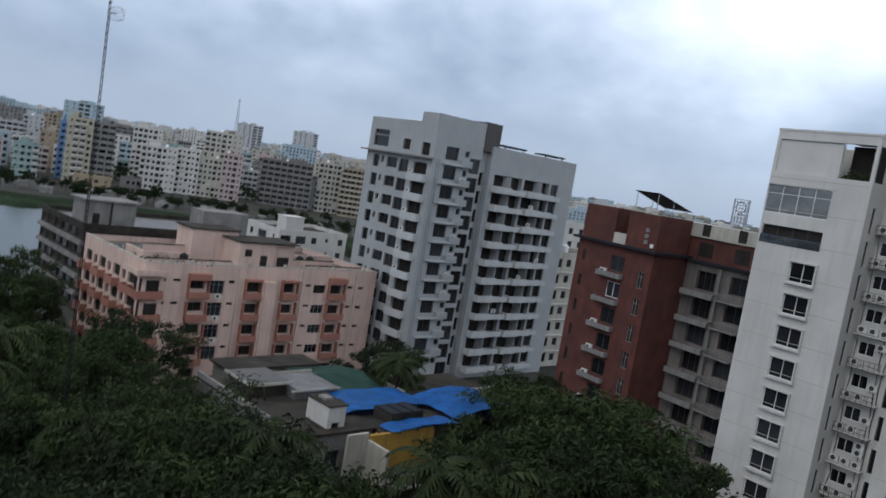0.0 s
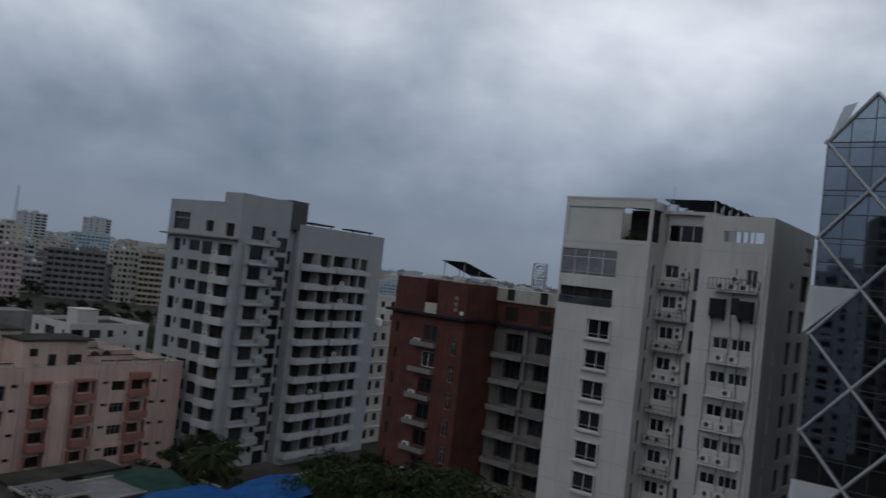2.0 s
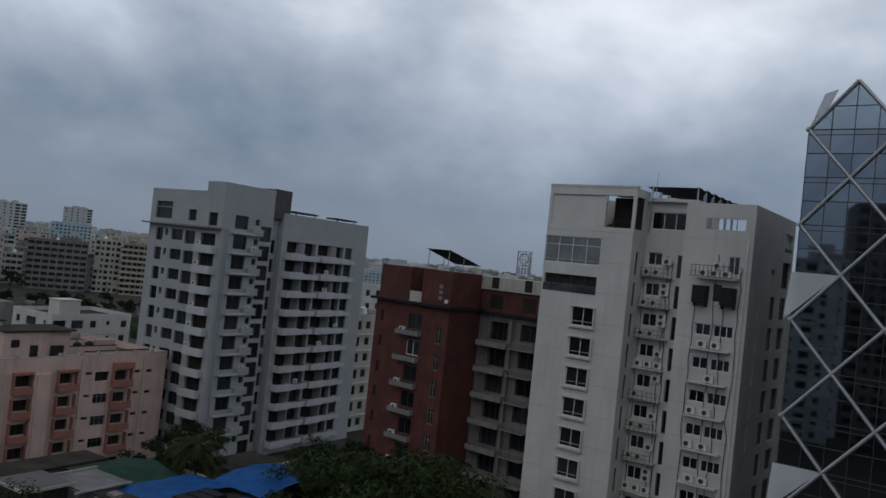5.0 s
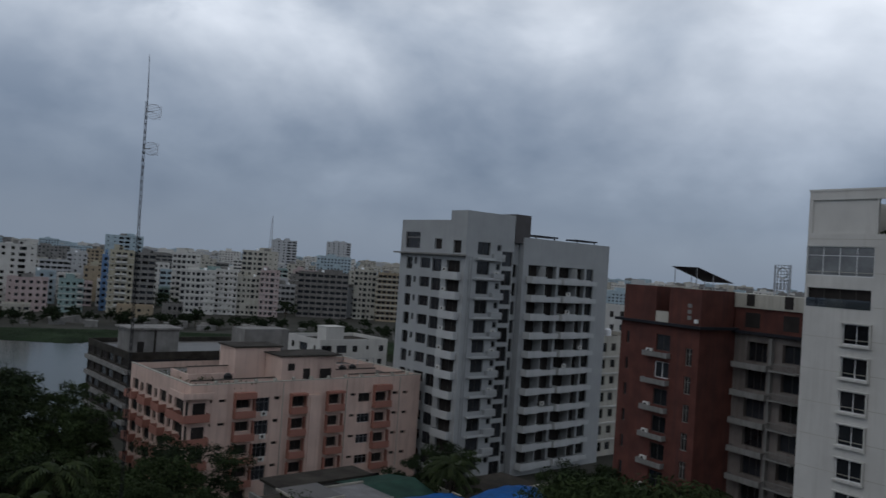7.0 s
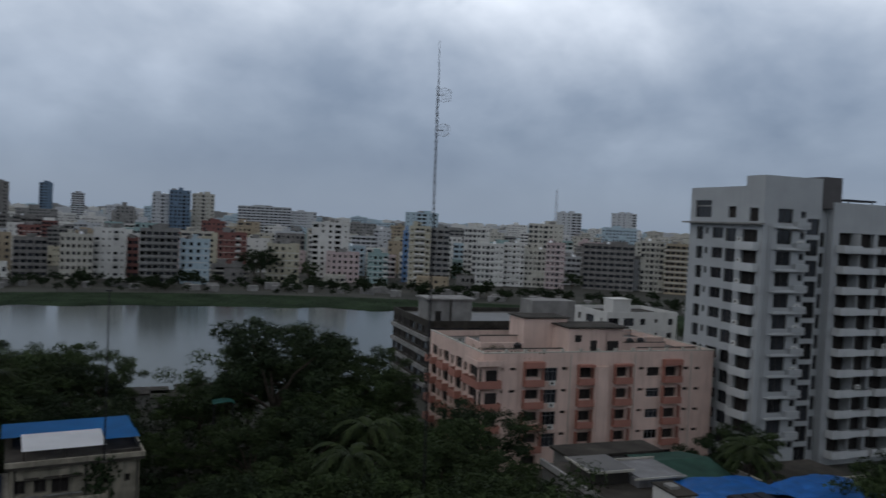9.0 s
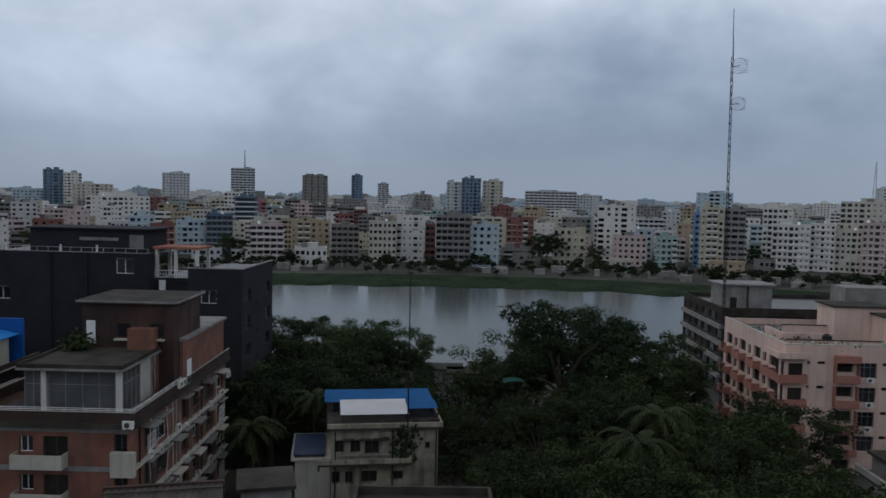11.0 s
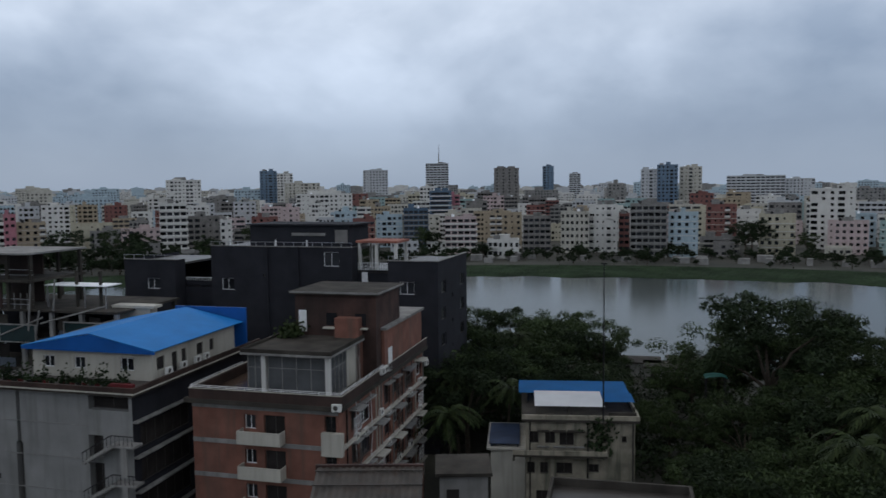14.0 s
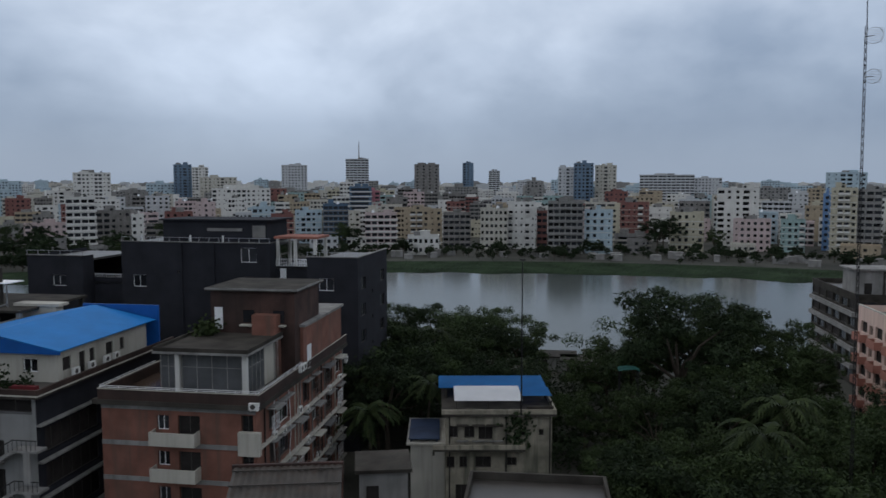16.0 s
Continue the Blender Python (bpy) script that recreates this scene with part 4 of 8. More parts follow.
    part("room_opening", boxes((14.6, 7.95, 16.8, 16.9, 8.02, 18.6)), inside_shade, r)
    part("tank_room", boxes((15.0, 16.0, 15.5, 22.8, 20.5, 22.0)), concrete, r, "pale concrete roof tank room")
    for b in ((2.0, 6.0, 15.5, 9.0, 6.3, 16.9), (2.0, 6.3, 15.5, 2.3, 12, 16.9), (24.8, 10, 15.5, 36, 10.3, 16.9)):
        part("roof_wall", boxes(b), pink_paint, r, "pink low roof wall")
    bm = bmesh.new()
    for i in range(900):
        x, y = (rnd.uniform(0.6, 9), rnd.choice((0.8, 0.8, 5.6, 11.0)) + rnd.gauss(0, 0.3)) if i % 3 else (rnd.uniform(0.5, 16), 13.5 + rnd.gauss(0, 0.4))
        c = Vector((x, y, 15.5 + abs(rnd.gauss(0.3, 0.35))))
        d = Vector((rnd.uniform(-1, 1), rnd.uniform(-1, 1), rnd.uniform(0.1, 1))).normalized() * 0.3
        s = d.orthogonal().normalized() * 0.1
        quad(bm, c - s, c + d * 0.5 - s * 1.4, c + d, c + d * 0.5 + s * 1.4)
    part("roof_scrub", bm, leaf_mid, r, "scrubby plants in roof planters", "stuff")
    # wrapped corner balconies
    for k in range(5):
        z = 11.9 - pitch * k
        if z < 0.4:
            continue
        key = "corner_balcony"
        if key not in CACHE:
            CACHE[key] = mesh_of(key, boxes((-1.2, -1.0, -0.14, 2.4, -0.01, 0.0), (-1.2, -0.01, -0.14, -0.01, 3.2, 0.0), (-1.2, -1.0, 0.0, 2.4, -0.88, 0.9), (-1.2, -0.88, 0.0, -1.08, 3.2, 0.9), (2.28, -0.88, 0.0, 2.4, -0.01, 0.9), (-1.08, 3.08, 0.0, -0.01, 3.2, 0.9)), salmon_paint)
        part("corner_balcony", CACHE[key], None, r, "salmon-painted balcony wrapping the corner").matrix_basis = Matrix.Translation((0, 0, z))
        # dark panels on the wall paint shaded doorways behind the corner balconies
        part("corner_door", boxes((0.4, -0.04, z, 2.1, 0.02, z + 2.2)), inside_shade, r)
        part("corner_door", boxes((-0.04, 0.5, z, 0.02, 2.8, z + 2.2)), inside_shade, r)
        part("corner_post", boxes((-1.15, -0.95, z + 0.9, -0.95, -0.75, z + pitch - 0.14)), pink_paint, r)
    part("corner_hood", boxes((-1.4, -1.2, 14.85, 2.6, -0.01, 15.05), (-1.4, -0.01, 14.85, -0.01, 3.4, 15.05), (-1.4, -1.2, 15.05, 2.6, -1.05, 15.6), (-1.4, -1.05, 15.05, -1.25, 3.4, 15.6)), pink_paint, r, "pink hood over the corner balconies")
    # rooftop: low piers on the parapet, planter walls, pipes, tanks and a drying frame
    for x in np.arange(3.2, W - 1, 2.9):
        part("parapet_pier", boxes((x, -0.03, 16.52, x + 0.4, 0.33, 16.9)), cream_paint, r)
    for b in ((0.9, 2.2, 15.5, 13.2, 2.45, 16.6), (26.0, 2.4, 15.5, 36.6, 2.65, 16.5), (25.0, 5.4, 15.5, 33.0, 5.65, 16.8), (3.4, 9.4, 15.5, 9.4, 9.65, 17.4)):
        part("planter_wall", boxes(b), pink_paint, r, "pink planter wall on the roof")
        part("planter_cap", boxes((b[0] - 0.05, b[1] - 0.06, b[5], b[3] + 0.05, b[4] + 0.06, b[5] + 0.1)), old_concrete, r, "mould-black planter cap")
    part("parapet_stain_cap", boxes((0.4, 0.36, 16.3, W - 0.4, 0.5, 16.46)), old_concrete, r)
    for x, y in ((28.0, 7.5), (30.2, 7.9), (7.0, 4.2)):
        bm = bmesh.new()
        tube(bm, (x, y, 15.5), (x, y, 16.9), 0.62, 0.6, 12)
        tube(bm, (x, y, 16.9), (x, y, 17.2), 0.6, 0.22, 12)
        part("water_tank", bm, black_iron, r, "round black plastic roof tank")
    for x in (25.8, 29.0, 32.2, 35.4):
        part("drying_post", boxes((x, 9.4, 15.5, x + 0.08, 9.48, 17.9)), steel, r)
    part("drying_rail", boxes((25.8, 9.41, 17.82, 35.48, 9.46, 17.9)), steel, r)
    part("stair_door", boxes((18.2, 2.93, 15.55, 19.3, 3.02, 17.6)), inside_shade, r)
    part("stair_window", boxes((15.6, 2.93, 17.4, 16.7, 3.02, 18.4)), inside_shade, r)
    for x in (13.4, 24.0, 33.9):
        bm = bmesh.new()
        tube(bm, (x, -0.08, 0), (x, -0.08, 16.2), 0.07, n=6)
        part("drain_pipe", bm, cream_paint, r)
    # set-back right wing
    bm = bmesh.new()
    wh = [(0.6, 2.4, 10.6 - pitch * k, 12.4 - pitch * k) for k in range(4)]
    sheet(bm, (W, 3.0), FRONT, 3.6, 0, 14.2, wh, 0.4)
    plain(bm, [(W + 3.6, 3.0), (W + 3.6, 14), (W, 14)], 0, 14.2)
    roof_slab(bm, [(W, 3.0), (W + 3.6, 3.0), (W + 3.6, 14), (W, 14)], 14.2)
    wing = part("side_wing", bm, pink_paint, r)
    for h in wh:
        window(r, (W, 3.0), FRONT, h, 1, dark_frame, inside_shade, depth=0.35)
        b = part("balcony", boxes((0, -0.9, -0.9, 3.2, 0.02, -0.8), (0, -0.9, -0.8, 3.2, -0.8, 0.1)), salmon_paint, r, "salmon-painted balcony front")
        place(b, (W, 3.0), FRONT, 0.2, h[2])


pink_block()


# ---- the grey block behind it, and a white house farther back ----
def storey_block(name, x, y, turn, w, d, h, mat, label, storeys, cols=4, band=None, left_cols=0, right_cols=0, roof=None, frame=None, win=(1.4, 1.3), category="building", strip=False, group="", clutter=0, seed=0, joined=False):
    """A plain block of flats: pierced walls, windows, slab roof with parapet, roof room and tanks."""
    r = thing(name, x, y, 0, turn, label, category, group)
    rnd = random.Random(seed)
    pitch = h / storeys
    bm = bmesh.new()
    faces = [((0, 0), FRONT, w, cols), ((0, d), LEFT, d, left_cols), ((w, 0), RIGHT, d, right_cols)]
    field = bmesh.new()
    for p, u, length, n in faces:
        holes = []
        if n:
            step = length / n
            cols_here = [(step * 0.82, 0.5, 0.34) if strip else rnd.choice(((min(win[0], step * 0.6), 0.46, 0.34), (min(win[0], step * 0.5), 0.46, 0.34), (step * 0.74, 0.55, 0.28), (min(0.8, step * 0.4), 0.28, 0.5))) for _ in range(n)]
            for k in range(storeys):
                for i, (ww, tall, low) in enumerate(cols_here):
                    if category == "far house" and not strip and rnd.random() < 0.06:
                        continue
                    c = step * (i + 0.5) + rnd.uniform(-0.05, 0.05) * step
                    z = pitch * k + pitch * low
                    holes.append((c - ww / 2, c + ww / 2, z, z + pitch * tall))
                    if category == "far house" and not joined and tall > 0.5 and not strip:
                        key = ("fb", round(ww, 2))
                        if key not in CACHE:
                            CACHE[key] = mesh_of("balcony", boxes((-0.2, -1.0, -0.15, key[1] + 0.2, 0.0, 0.0), (-0.2, -1.0, 0.0, key[1] + 0.2, -0.9, 0.85)), white_paint)
                        place(part("balcony", CACHE[key], None, r), p, u, c - ww / 2, z - 0.25)
        sheet(bm, p, u, length, 0, h, holes, 0.3)
        nn = Vector((u[1], -u[0], 0))
        for hh in holes:
            if joined:
                P = Vector((p[0], p[1], 0)) - nn * 0.25
                U = Vector((u[0], u[1], 0))
                quad(field, P + U * hh[0] + Vector((0, 0, hh[2])), P + U * hh[1] + Vector((0, 0, hh[2])), P + U * hh[1] + Vector((0, 0, hh[3])), P + U * hh[0] + Vector((0, 0, hh[3])))
            elif category == "far house":
                key = ("fw", round(hh[1] - hh[0], 2), round(hh[3] - hh[2], 2))
                if key not in CACHE:
                    CACHE[key] = mesh_of("window", boxes((0, 0, 0, key[1], 0.08, key[2]), (key[1] / 2 - 0.05, -0.05, 0, key[1] / 2 + 0.05, 0, key[2])), window_glass)
                place(part("window", CACHE[key], None, r), p, u, hh[0], hh[2], 0.2)
            else:
                window(r, p, u, hh, 1, frame or dark_frame, inside_shade if rnd.random() < 0.3 else window_glass, depth=0.2)
        if band and n and joined:
            bb = bmesh.new()
            for k in range(1, storeys):
                P = Vector((p[0], p[1], 0))
                U = Vector((u[0], u[1], 0))
                z = pitch * k - 0.1
                a0, a1, a2, a3 = P + nn * 0.4, P + U * length + nn * 0.4, P + U * length, P
                for zz in (z, z + (0.7 if strip else 0.2)):
                    quad(bb, *[q + Vector((0, 0, zz)) for q in (a0, a1, a2, a3)])
                quad(bb, a0 + Vector((0, 0, z)), a1 + Vector((0, 0, z)), a1 + Vector((0, 0, z + (0.7 if strip else 0.2))), a0 + Vector((0, 0, z + (0.7 if strip else 0.2))))
            part("floor_band", bb, band, r, kind="stuff")
        elif band and n:
            for k in range(1, storeys):
                ledge(r, p, u, 0.0, length, pitch * k - 0.12, 0.55 if strip else 0.3, band, 0.22 if not strip else 0.75, "floor_band")
    plain(bm, [(w, d), (0, d)], 0, h)
    if joined:
        part("window_field", field, window_glass, r, kind="stuff")
    else:
        field.free()
    part("wall", bm, mat, r)
    if not joined:
        part("roof", boxes((0.02, 0.02, h - 0.3, w - 0.02, d - 0.02, h - 0.05)), roof or old_concrete, r)
    part("parapet" if not joined else "roof", boxes(*([(0.0, 0.0, h - 0.3, w, d, h - 0.05)] if joined else []), (-0.05, -0.05, h, w + 0.05, 0.2, h + 0.8), (-0.05, 0.2, h, 0.2, d, h + 0.8), (w - 0.2, 0.2, h, w + 0.05, d, h + 0.8), (0.2, d - 0.25, h, w - 0.2, d, h + 0.8)), mat, r)
    for i in range(clutter):
        a, b, c = rnd.uniform(0.1, 0.6) * w, rnd.uniform(0.2, 0.6) * d, rnd.uniform(1.8, 3.2)
        ww, dd = rnd.uniform(0.15, 0.35) * w, rnd.uniform(0.2, 0.35) * d
        part("roof_room", boxes((a, b, h - 0.05, a + ww, b + dd, h + c), (a - 0.2, b - 0.2, h + c, a + ww + 0.2, b + dd + 0.2, h + c + 0.15)), mat if rnd.random() < 0.6 else concrete, r)
    if clutter:
        bm = bmesh.new()
        cx, cy = rnd.uniform(0.2, 0.8) * w, rnd.uniform(0.2, 0.7) * d
        tube(bm, (cx, cy, h - 0.05), (cx, cy, h + 1.7), 0.75, 0.7, 10)
        tube(bm, (cx, cy, h + 1.7), (cx, cy, h + 2.0), 0.7, 0.25, 10)
        part("water_tank", bm, black_iron if rnd.random() < 0.7 else white_metal, r)
    return r


storey_block("long_grey_block", -1.9, 146, 20, 30, 23, 14.6, old_concrete, "weathered dark grey block with stained ribbon floors", 5, 8, concrete, 6, 0, wet_roof, strip=True, win=(1.6, 1.6))
roof_hut = thing("roof_stair_house", -1.9, 146, 14.55, 20, "pale concrete stair house on a flat roof", "roof room")
part("wall", boxes((1.5, 5.0, 0, 10.6, 11, 4.3)), concrete, roof_hut)
part("slab", boxes((1.0, 4.5, 4.3, 11.1, 11.6, 4.6)), concrete, roof_hut)
part("door", boxes((3.0, 4.93, 0.0, 4.2, 5.02, 2.1)), inside_shade, roof_hut)
part("pipe_chase", boxes((6.0, 4.8, 0.0, 6.3, 5.0, 4.2)), old_concrete, roof_hut)
storey_block("white_flat_house", 36, 168, 20, 18, 14, 15.5, white_paint, "white flat-roofed house with a domed roof tank", 5, 5, None, 3, 0, clutter=2, seed=5)
storey_block("white_flat_house", 56, 150, 20, 14, 14, 17.0, white_paint, "white house half hidden behind the grey tower", 5, 4, None, 3, 0, clutter=1, seed=6)
storey_block("cream_flat_house", 80, 128, 18, 16, 12, 22.0, cream_paint, "cream apartment house in the gap between towers", 7, 5, white_paint, 4, 0, clutter=1, seed=7)
storey_block("white_flat_house", 88, 150, 14, 16, 12, 27.0, white_paint, "white apartment house in the gap between towers", 9, 5, None, 4, 0, clutter=2, seed=8)

# ---- the brown brick building with a roof terrace ----
soot_brick = material("soot_brick", (0.068, 0.037, 0.030), 0.8, 0.5, 0.5, streak=0.85, grime=(0.022, 0.017, 0.015))

wet_brick = material("wet_brick", (0.050, 0.030, 0.025), 0.6, 0.45, 0.5, streak=0.6, grime=(0.02, 0.015, 0.012))
dim_glass = material("dim_glass", (0.10, 0.105, 0.11), 0.12, 0.3, 0.5, spec=0.6, bump=0.0)
tin_grey = material("tin_grey", (0.16, 0.16, 0.165), 0.5, 0.3, 0.8, streak=0.4, grime=(0.09, 0.07, 0.055))
brown_terrace = material("brown_terrace", (0.070, 0.045, 0.032), 0.16, 0.5, 0.4, spec=0.5, bump=0.05)


def brown_building():
    r = thing("brick_house", -44.5, 48.7, 0, 20, "brown brick apartment house with a wet roof terrace", "building")
    rnd = random.Random(31)
    pitch, D, W = 3.13, 26.0, 14.0
    bm = bmesh.new()
    fh = []
    for k in range(5):
        d = -pitch * k
        fh += [(W - 8.9, W - 7.8, 12.9 + d, 14.2 + d), (W - 7.0, W - 5.0, 12.3 + d, 14.25 + d), (W - 1.3, W - 0.25, 12.9 + d, 14.5 + d)]
    fh = [h for h in fh if h[2] > 0.2]
    sheet(bm, (-W, 0), FRONT, W, 0, 15.4, fh, 0.35)
    sh = []
    for k in range(5):
        d = -pitch * k
        sh += [(2.9, 4.5, 12.2 + d, 14.3 + d), (5.2, 8.2, 12.0 + d, 14.2 + d), (11.9, 13.9, 12.0 + d, 14.2 + d), (14.8, 16.5, 12.5 + d, 14.2 + d), (19.4, 21.8, 12.1 + d, 14.1 + d), (23.2, 25.2, 12.3 + d, 14.0 + d)]
    sh = [h for h in sh if h[2] > 0.2]
    sheet(bm, (0, 0), RIGHT, D, 0, 15.4, sh, 0.35)
    plain(bm, [(0, D), (-W, D), (-W, 0)], 0, 15.4)
    part("wall", bm, brown_brick, r)
    # brick courses are read as pale floor bands here
    for k in range(5):
        z = 14.35 - pitch * k
        if z < 1:
            continue
        ledge(r, (-W, 0), FRONT, 0.0, W - 1.45, z - 2.9, 0.06, concrete, 0.4, "floor_band")
        ledge(r, (0, 0), RIGHT, 0.0, D, z - 2.75, 0.45, cream_paint, 0.14, "floor_band")
        b = part("balcony", boxes((0, -1.1, -0.15, 4.1, 0.02, 0.0), (0, -1.1, 0, 4.1, -0.98, 1.0), (0, -0.98, 0, 0.1, 0.0, 1.0), (4.0, -0.98, 0, 4.1, 0.0, 1.0)), cream_paint, r, "pale rendered balcony front")
        place(b, (-W, 0), FRONT, W - 9.1, z - 2.35)
        b = part("corner_panel", boxes((0, -0.5, 0, 1.9, 0.02, 2.0)), cream_paint, r, "pale rendered corner balcony panel")
        if k % 2 == 0:
            place(b, (-W, 0), FRONT, W - 1.45, z - 3.2)
        else:
            place(b, (-W, 0), FRONT, W - 1.45, z - 2.9)
    ledge(r, (-W, 0), FRONT, 0.0, W, 14.62, 0.05, concrete, 0.45, "floor_band")
    for i, h in enumerate(fh):
        window(r, (-W, 0), FRONT, h, 1, white_frame if i % 3 == 0 else dark_frame, inside_shade if i % 3 == 1 else window_glass, depth=0.25)
    for i, h in enumerate(sh):
        window(r, (0, 0), RIGHT, h, 1, white_frame if i % 4 == 1 else dark_frame, window_glass if i % 3 else inside_shade, depth=0.25)
        b = part("sunshade", boxes((-0.1, -0.6, 0, h[1] - h[0] + 0.1, 0.02, 0.1)), concrete, r)
        place(b, (0, 0), RIGHT, h[0], h[3] + 0.08)
        if rnd.random() < 0.5:
            ac_unit(r, (0, 0), RIGHT, h[0] + 0.3, h[2] - 0.8, 0.42)
    for y in (1.6, 4.85, 9.2, 10.1, 10.8, 14.4, 17.5, 18.6, 22.4, 25.5):
        bm = bmesh.new()
        tube(bm, (0.12, y, 0), (0.12, y, 15.3), 0.07, n=6)
        part("drain_pipe", bm, (concrete, black_iron, cream_paint)[int(y * 10) % 3], r)
    part("cornice", boxes((-W - 0.5, -0.6, 15.1, 0.6, 0.0, 15.5), (0.0, 0.0, 15.1, 0.6, D, 15.5)), old_concrete, r, "stained projecting cornice")
    part("roof", boxes((-W + 0.05, 0.05, 15.2, -0.05, D - 0.05, 15.5)), brown_terrace, r, "wet roof terrace floor")
    part("parapet", boxes((-W, -0.5, 15.5, 0.5, -0.25, 16.4), (0.25, -0.25, 15.5, 0.5, D, 16.4), (-W, -0.25, 15.5, -W + 0.25, D, 16.4)), wet_brick, r, "brick parapet of the terrace")
    for b in ((-W, -0.54, 16.4, 0.54, -0.46, 16.46), (0.46, -0.46, 16.4, 0.54, D, 16.46), (-W - 0.04, -0.46, 16.4, -W + 0.06, D, 16.46)):
        part("coping", boxes(b), cream_paint, r)
    # glazed garden room with a flat planted roof
    part("room_slab", boxes((-9.6, 0.9, 19.3, -1.0, 9.3, 19.6), (-9.6, 0.9, 19.6, -1.0, 1.05, 19.85), (-1.15, 1.05, 19.6, -1.0, 9.3, 19.85), (-9.6, 1.05, 19.6, -9.45, 9.3, 19.85)), old_concrete, r, "dark wet slab roof of the garden room")
    part("slab_edge", boxes((-9.63, 0.86, 19.3, -0.96, 0.9, 19.5), (-1.0, 0.9, 19.3, -0.96, 9.3, 19.5)), concrete, r, "pale slab edge")
    for x, y in ((-1.5, 1.5), (-7.6, 1.5), (-1.5, 8.6)):
        part("column", boxes((x - 0.2, y - 0.2, 15.5, x + 0.2, y + 0.2, 19.3)), white_paint, r, "white column")
    for p, u, a0, a1 in (((-9.3, 1.6), FRONT, 0.0, 1.5), ((-9.3, 1.6), FRONT, 2.0, 7.5), ((-1.4, 1.6), RIGHT, 0.3, 4.0)):
        window(r, p, u, (a0, a1, 15.55, 19.2), 1 if a1 - a0 < 3 else 3, concrete, dim_glass, depth=0.0, name="glass_wall", cross=True)
    part("room_inside", boxes((-9.2, 2.6, 15.5, -1.6, 9.0, 19.2)), cream_paint, r)
    # upper rooms
    part("upper_room", boxes((-8.3, 9.6, 15.5, 0.1, 17.0, 23.6)), soot_brick, r, "brown brick roof room")
    part("upper_slab", boxes((-8.7, 9.2, 23.6, 0.5, 17.4, 23.9)), old_concrete, r)
    part("stair_wall", boxes((-3.7, 8.4, 15.5, -1.3, 9.58, 21.5)), brown_brick, r)
    part("side_room", boxes((0.12, 11.0, 15.5, 0.45, 24.0, 20.0), (-6, 17.0, 15.5, 0.1, 24, 19.8)), brown_brick, r)
    part("side_slab", boxes((-6.2, 10.9, 20.0, 0.7, 24.3, 20.25)), concrete, r)
    part("roof_door", boxes((-7.9, 9.53, 19.9, -7.1, 9.6, 22.0)), white_frame, r, "white roof door")
    part("roof_door", boxes((0.46, 12.0, 15.6, 0.5, 13.2, 18.0)), white_frame, r, "white roof door")
    for x in (-5.0, -2.0):
        part("dark_window", boxes((x, 9.5, 20.6, x + 1.1, 9.58, 21.8)), window_glass, r)
        part("window_hood", boxes((x - 0.2, 9.0, 20.3, x + 1.3, 9.6, 20.45)), cream_paint, r)
    for y in (8.0, 8.9):
        ac_unit(r, (0.5, 0), RIGHT, y + 1.2, 16.0, 0.4)
    ac_unit(r, (-W, -0.5), FRONT, W - 0.3, 15.2, 0.4)
    part("slab_edge", boxes((-8.72, 9.16, 23.72, 0.52, 9.2, 23.9), (0.5, 9.2, 23.72, 0.54, 17.4, 23.9)), concrete, r, "pale slab edge")
    for z in (16.52, 16.66):
        for b in ((-W + 0.1, -0.4, z, 0.4, -0.36, z + 0.04), (0.36, -0.36, z, 0.4, 10.8, z + 0.04), (-W + 0.1, -0.36, z, -W + 0.14, 9.0, z + 0.04)):
            part("guard_bar", boxes(b), white_frame, r, "thin white terrace guard rail")
    for i in range(9):
        part("guard_post", boxes((-W + 0.15 + i * 1.75, -0.4, 16.4, -W + 0.19 + i * 1.75, -0.36, 16.7)), white_frame, r)
    for i in range(6):
        part("guard_post", boxes((0.36, 1.4 + i * 1.8, 16.4, 0.4, 1.44 + i * 1.8, 16.7)), white_frame, r)
    # side clutter: drying rails, grilles, conduits and extra condensers
    for k in range(5):
        d = -pitch * k
        for a in (2.6, 8.9, 14.6, 18.0, 22.6):
            if rnd.random() < 0.75 and 12 + d > 1:
                b = part("window_grille", boxes(*[(i * 0.3, -0.42, 0, i * 0.3 + 0.04, -0.38, 1.3) for i in range(7)], (0, -0.42, 0, 1.85, -0.38, 0.05), (0, -0.42, 1.3, 1.85, -0.38, 1.36), (0, -0.42, 0.62, 1.85, -0.38, 0.66)), white_frame if rnd.random() < 0.5 else dark_frame, r, "projecting iron window grille")
                place(b, (0, 0), RIGHT, a, 12.3 + d)
            if rnd.random() < 0.55 and 12 + d > 1:
                ac_unit(r, (0, 0), RIGHT, a + rnd.uniform(0.8, 2.2), 11.4 + d + rnd.uniform(0, 0.4), 0.42)
            if rnd.random() < 0.6 and 12 + d > 1:
                b = part("awning", boxes((0, -0.9, 0, 2.3, 0.0, 0.06), (0, -0.95, -0.14, 2.3, -0.9, 0.06)), rnd.choice((concrete, cream_paint, tin_grey)), r, "small projecting awning slab")
                place(b, (0, 0), RIGHT, a - 0.2, 14.35 + d)
    for y in (3.6, 7.4, 12.8, 16.0, 20.6, 24.2):
        bm = bmesh.new()
        p = Vector((0.16, y, 1.0))
        for i in range(7):
            q = Vector((0.16 + rnd.uniform(0, 0.1), y + rnd.gauss(0, 0.12), 1.0 + 2.0 * (i + 1)))
            tube(bm, p, q, 0.035, n=5)
            p = q
        part("cable", bm, (black_iron, white_frame)[int(y) % 2], r)
    ac_unit(r, (0.5, 0), RIGHT, 24.6, 13.4, 0.4)
    bm = bmesh.new()
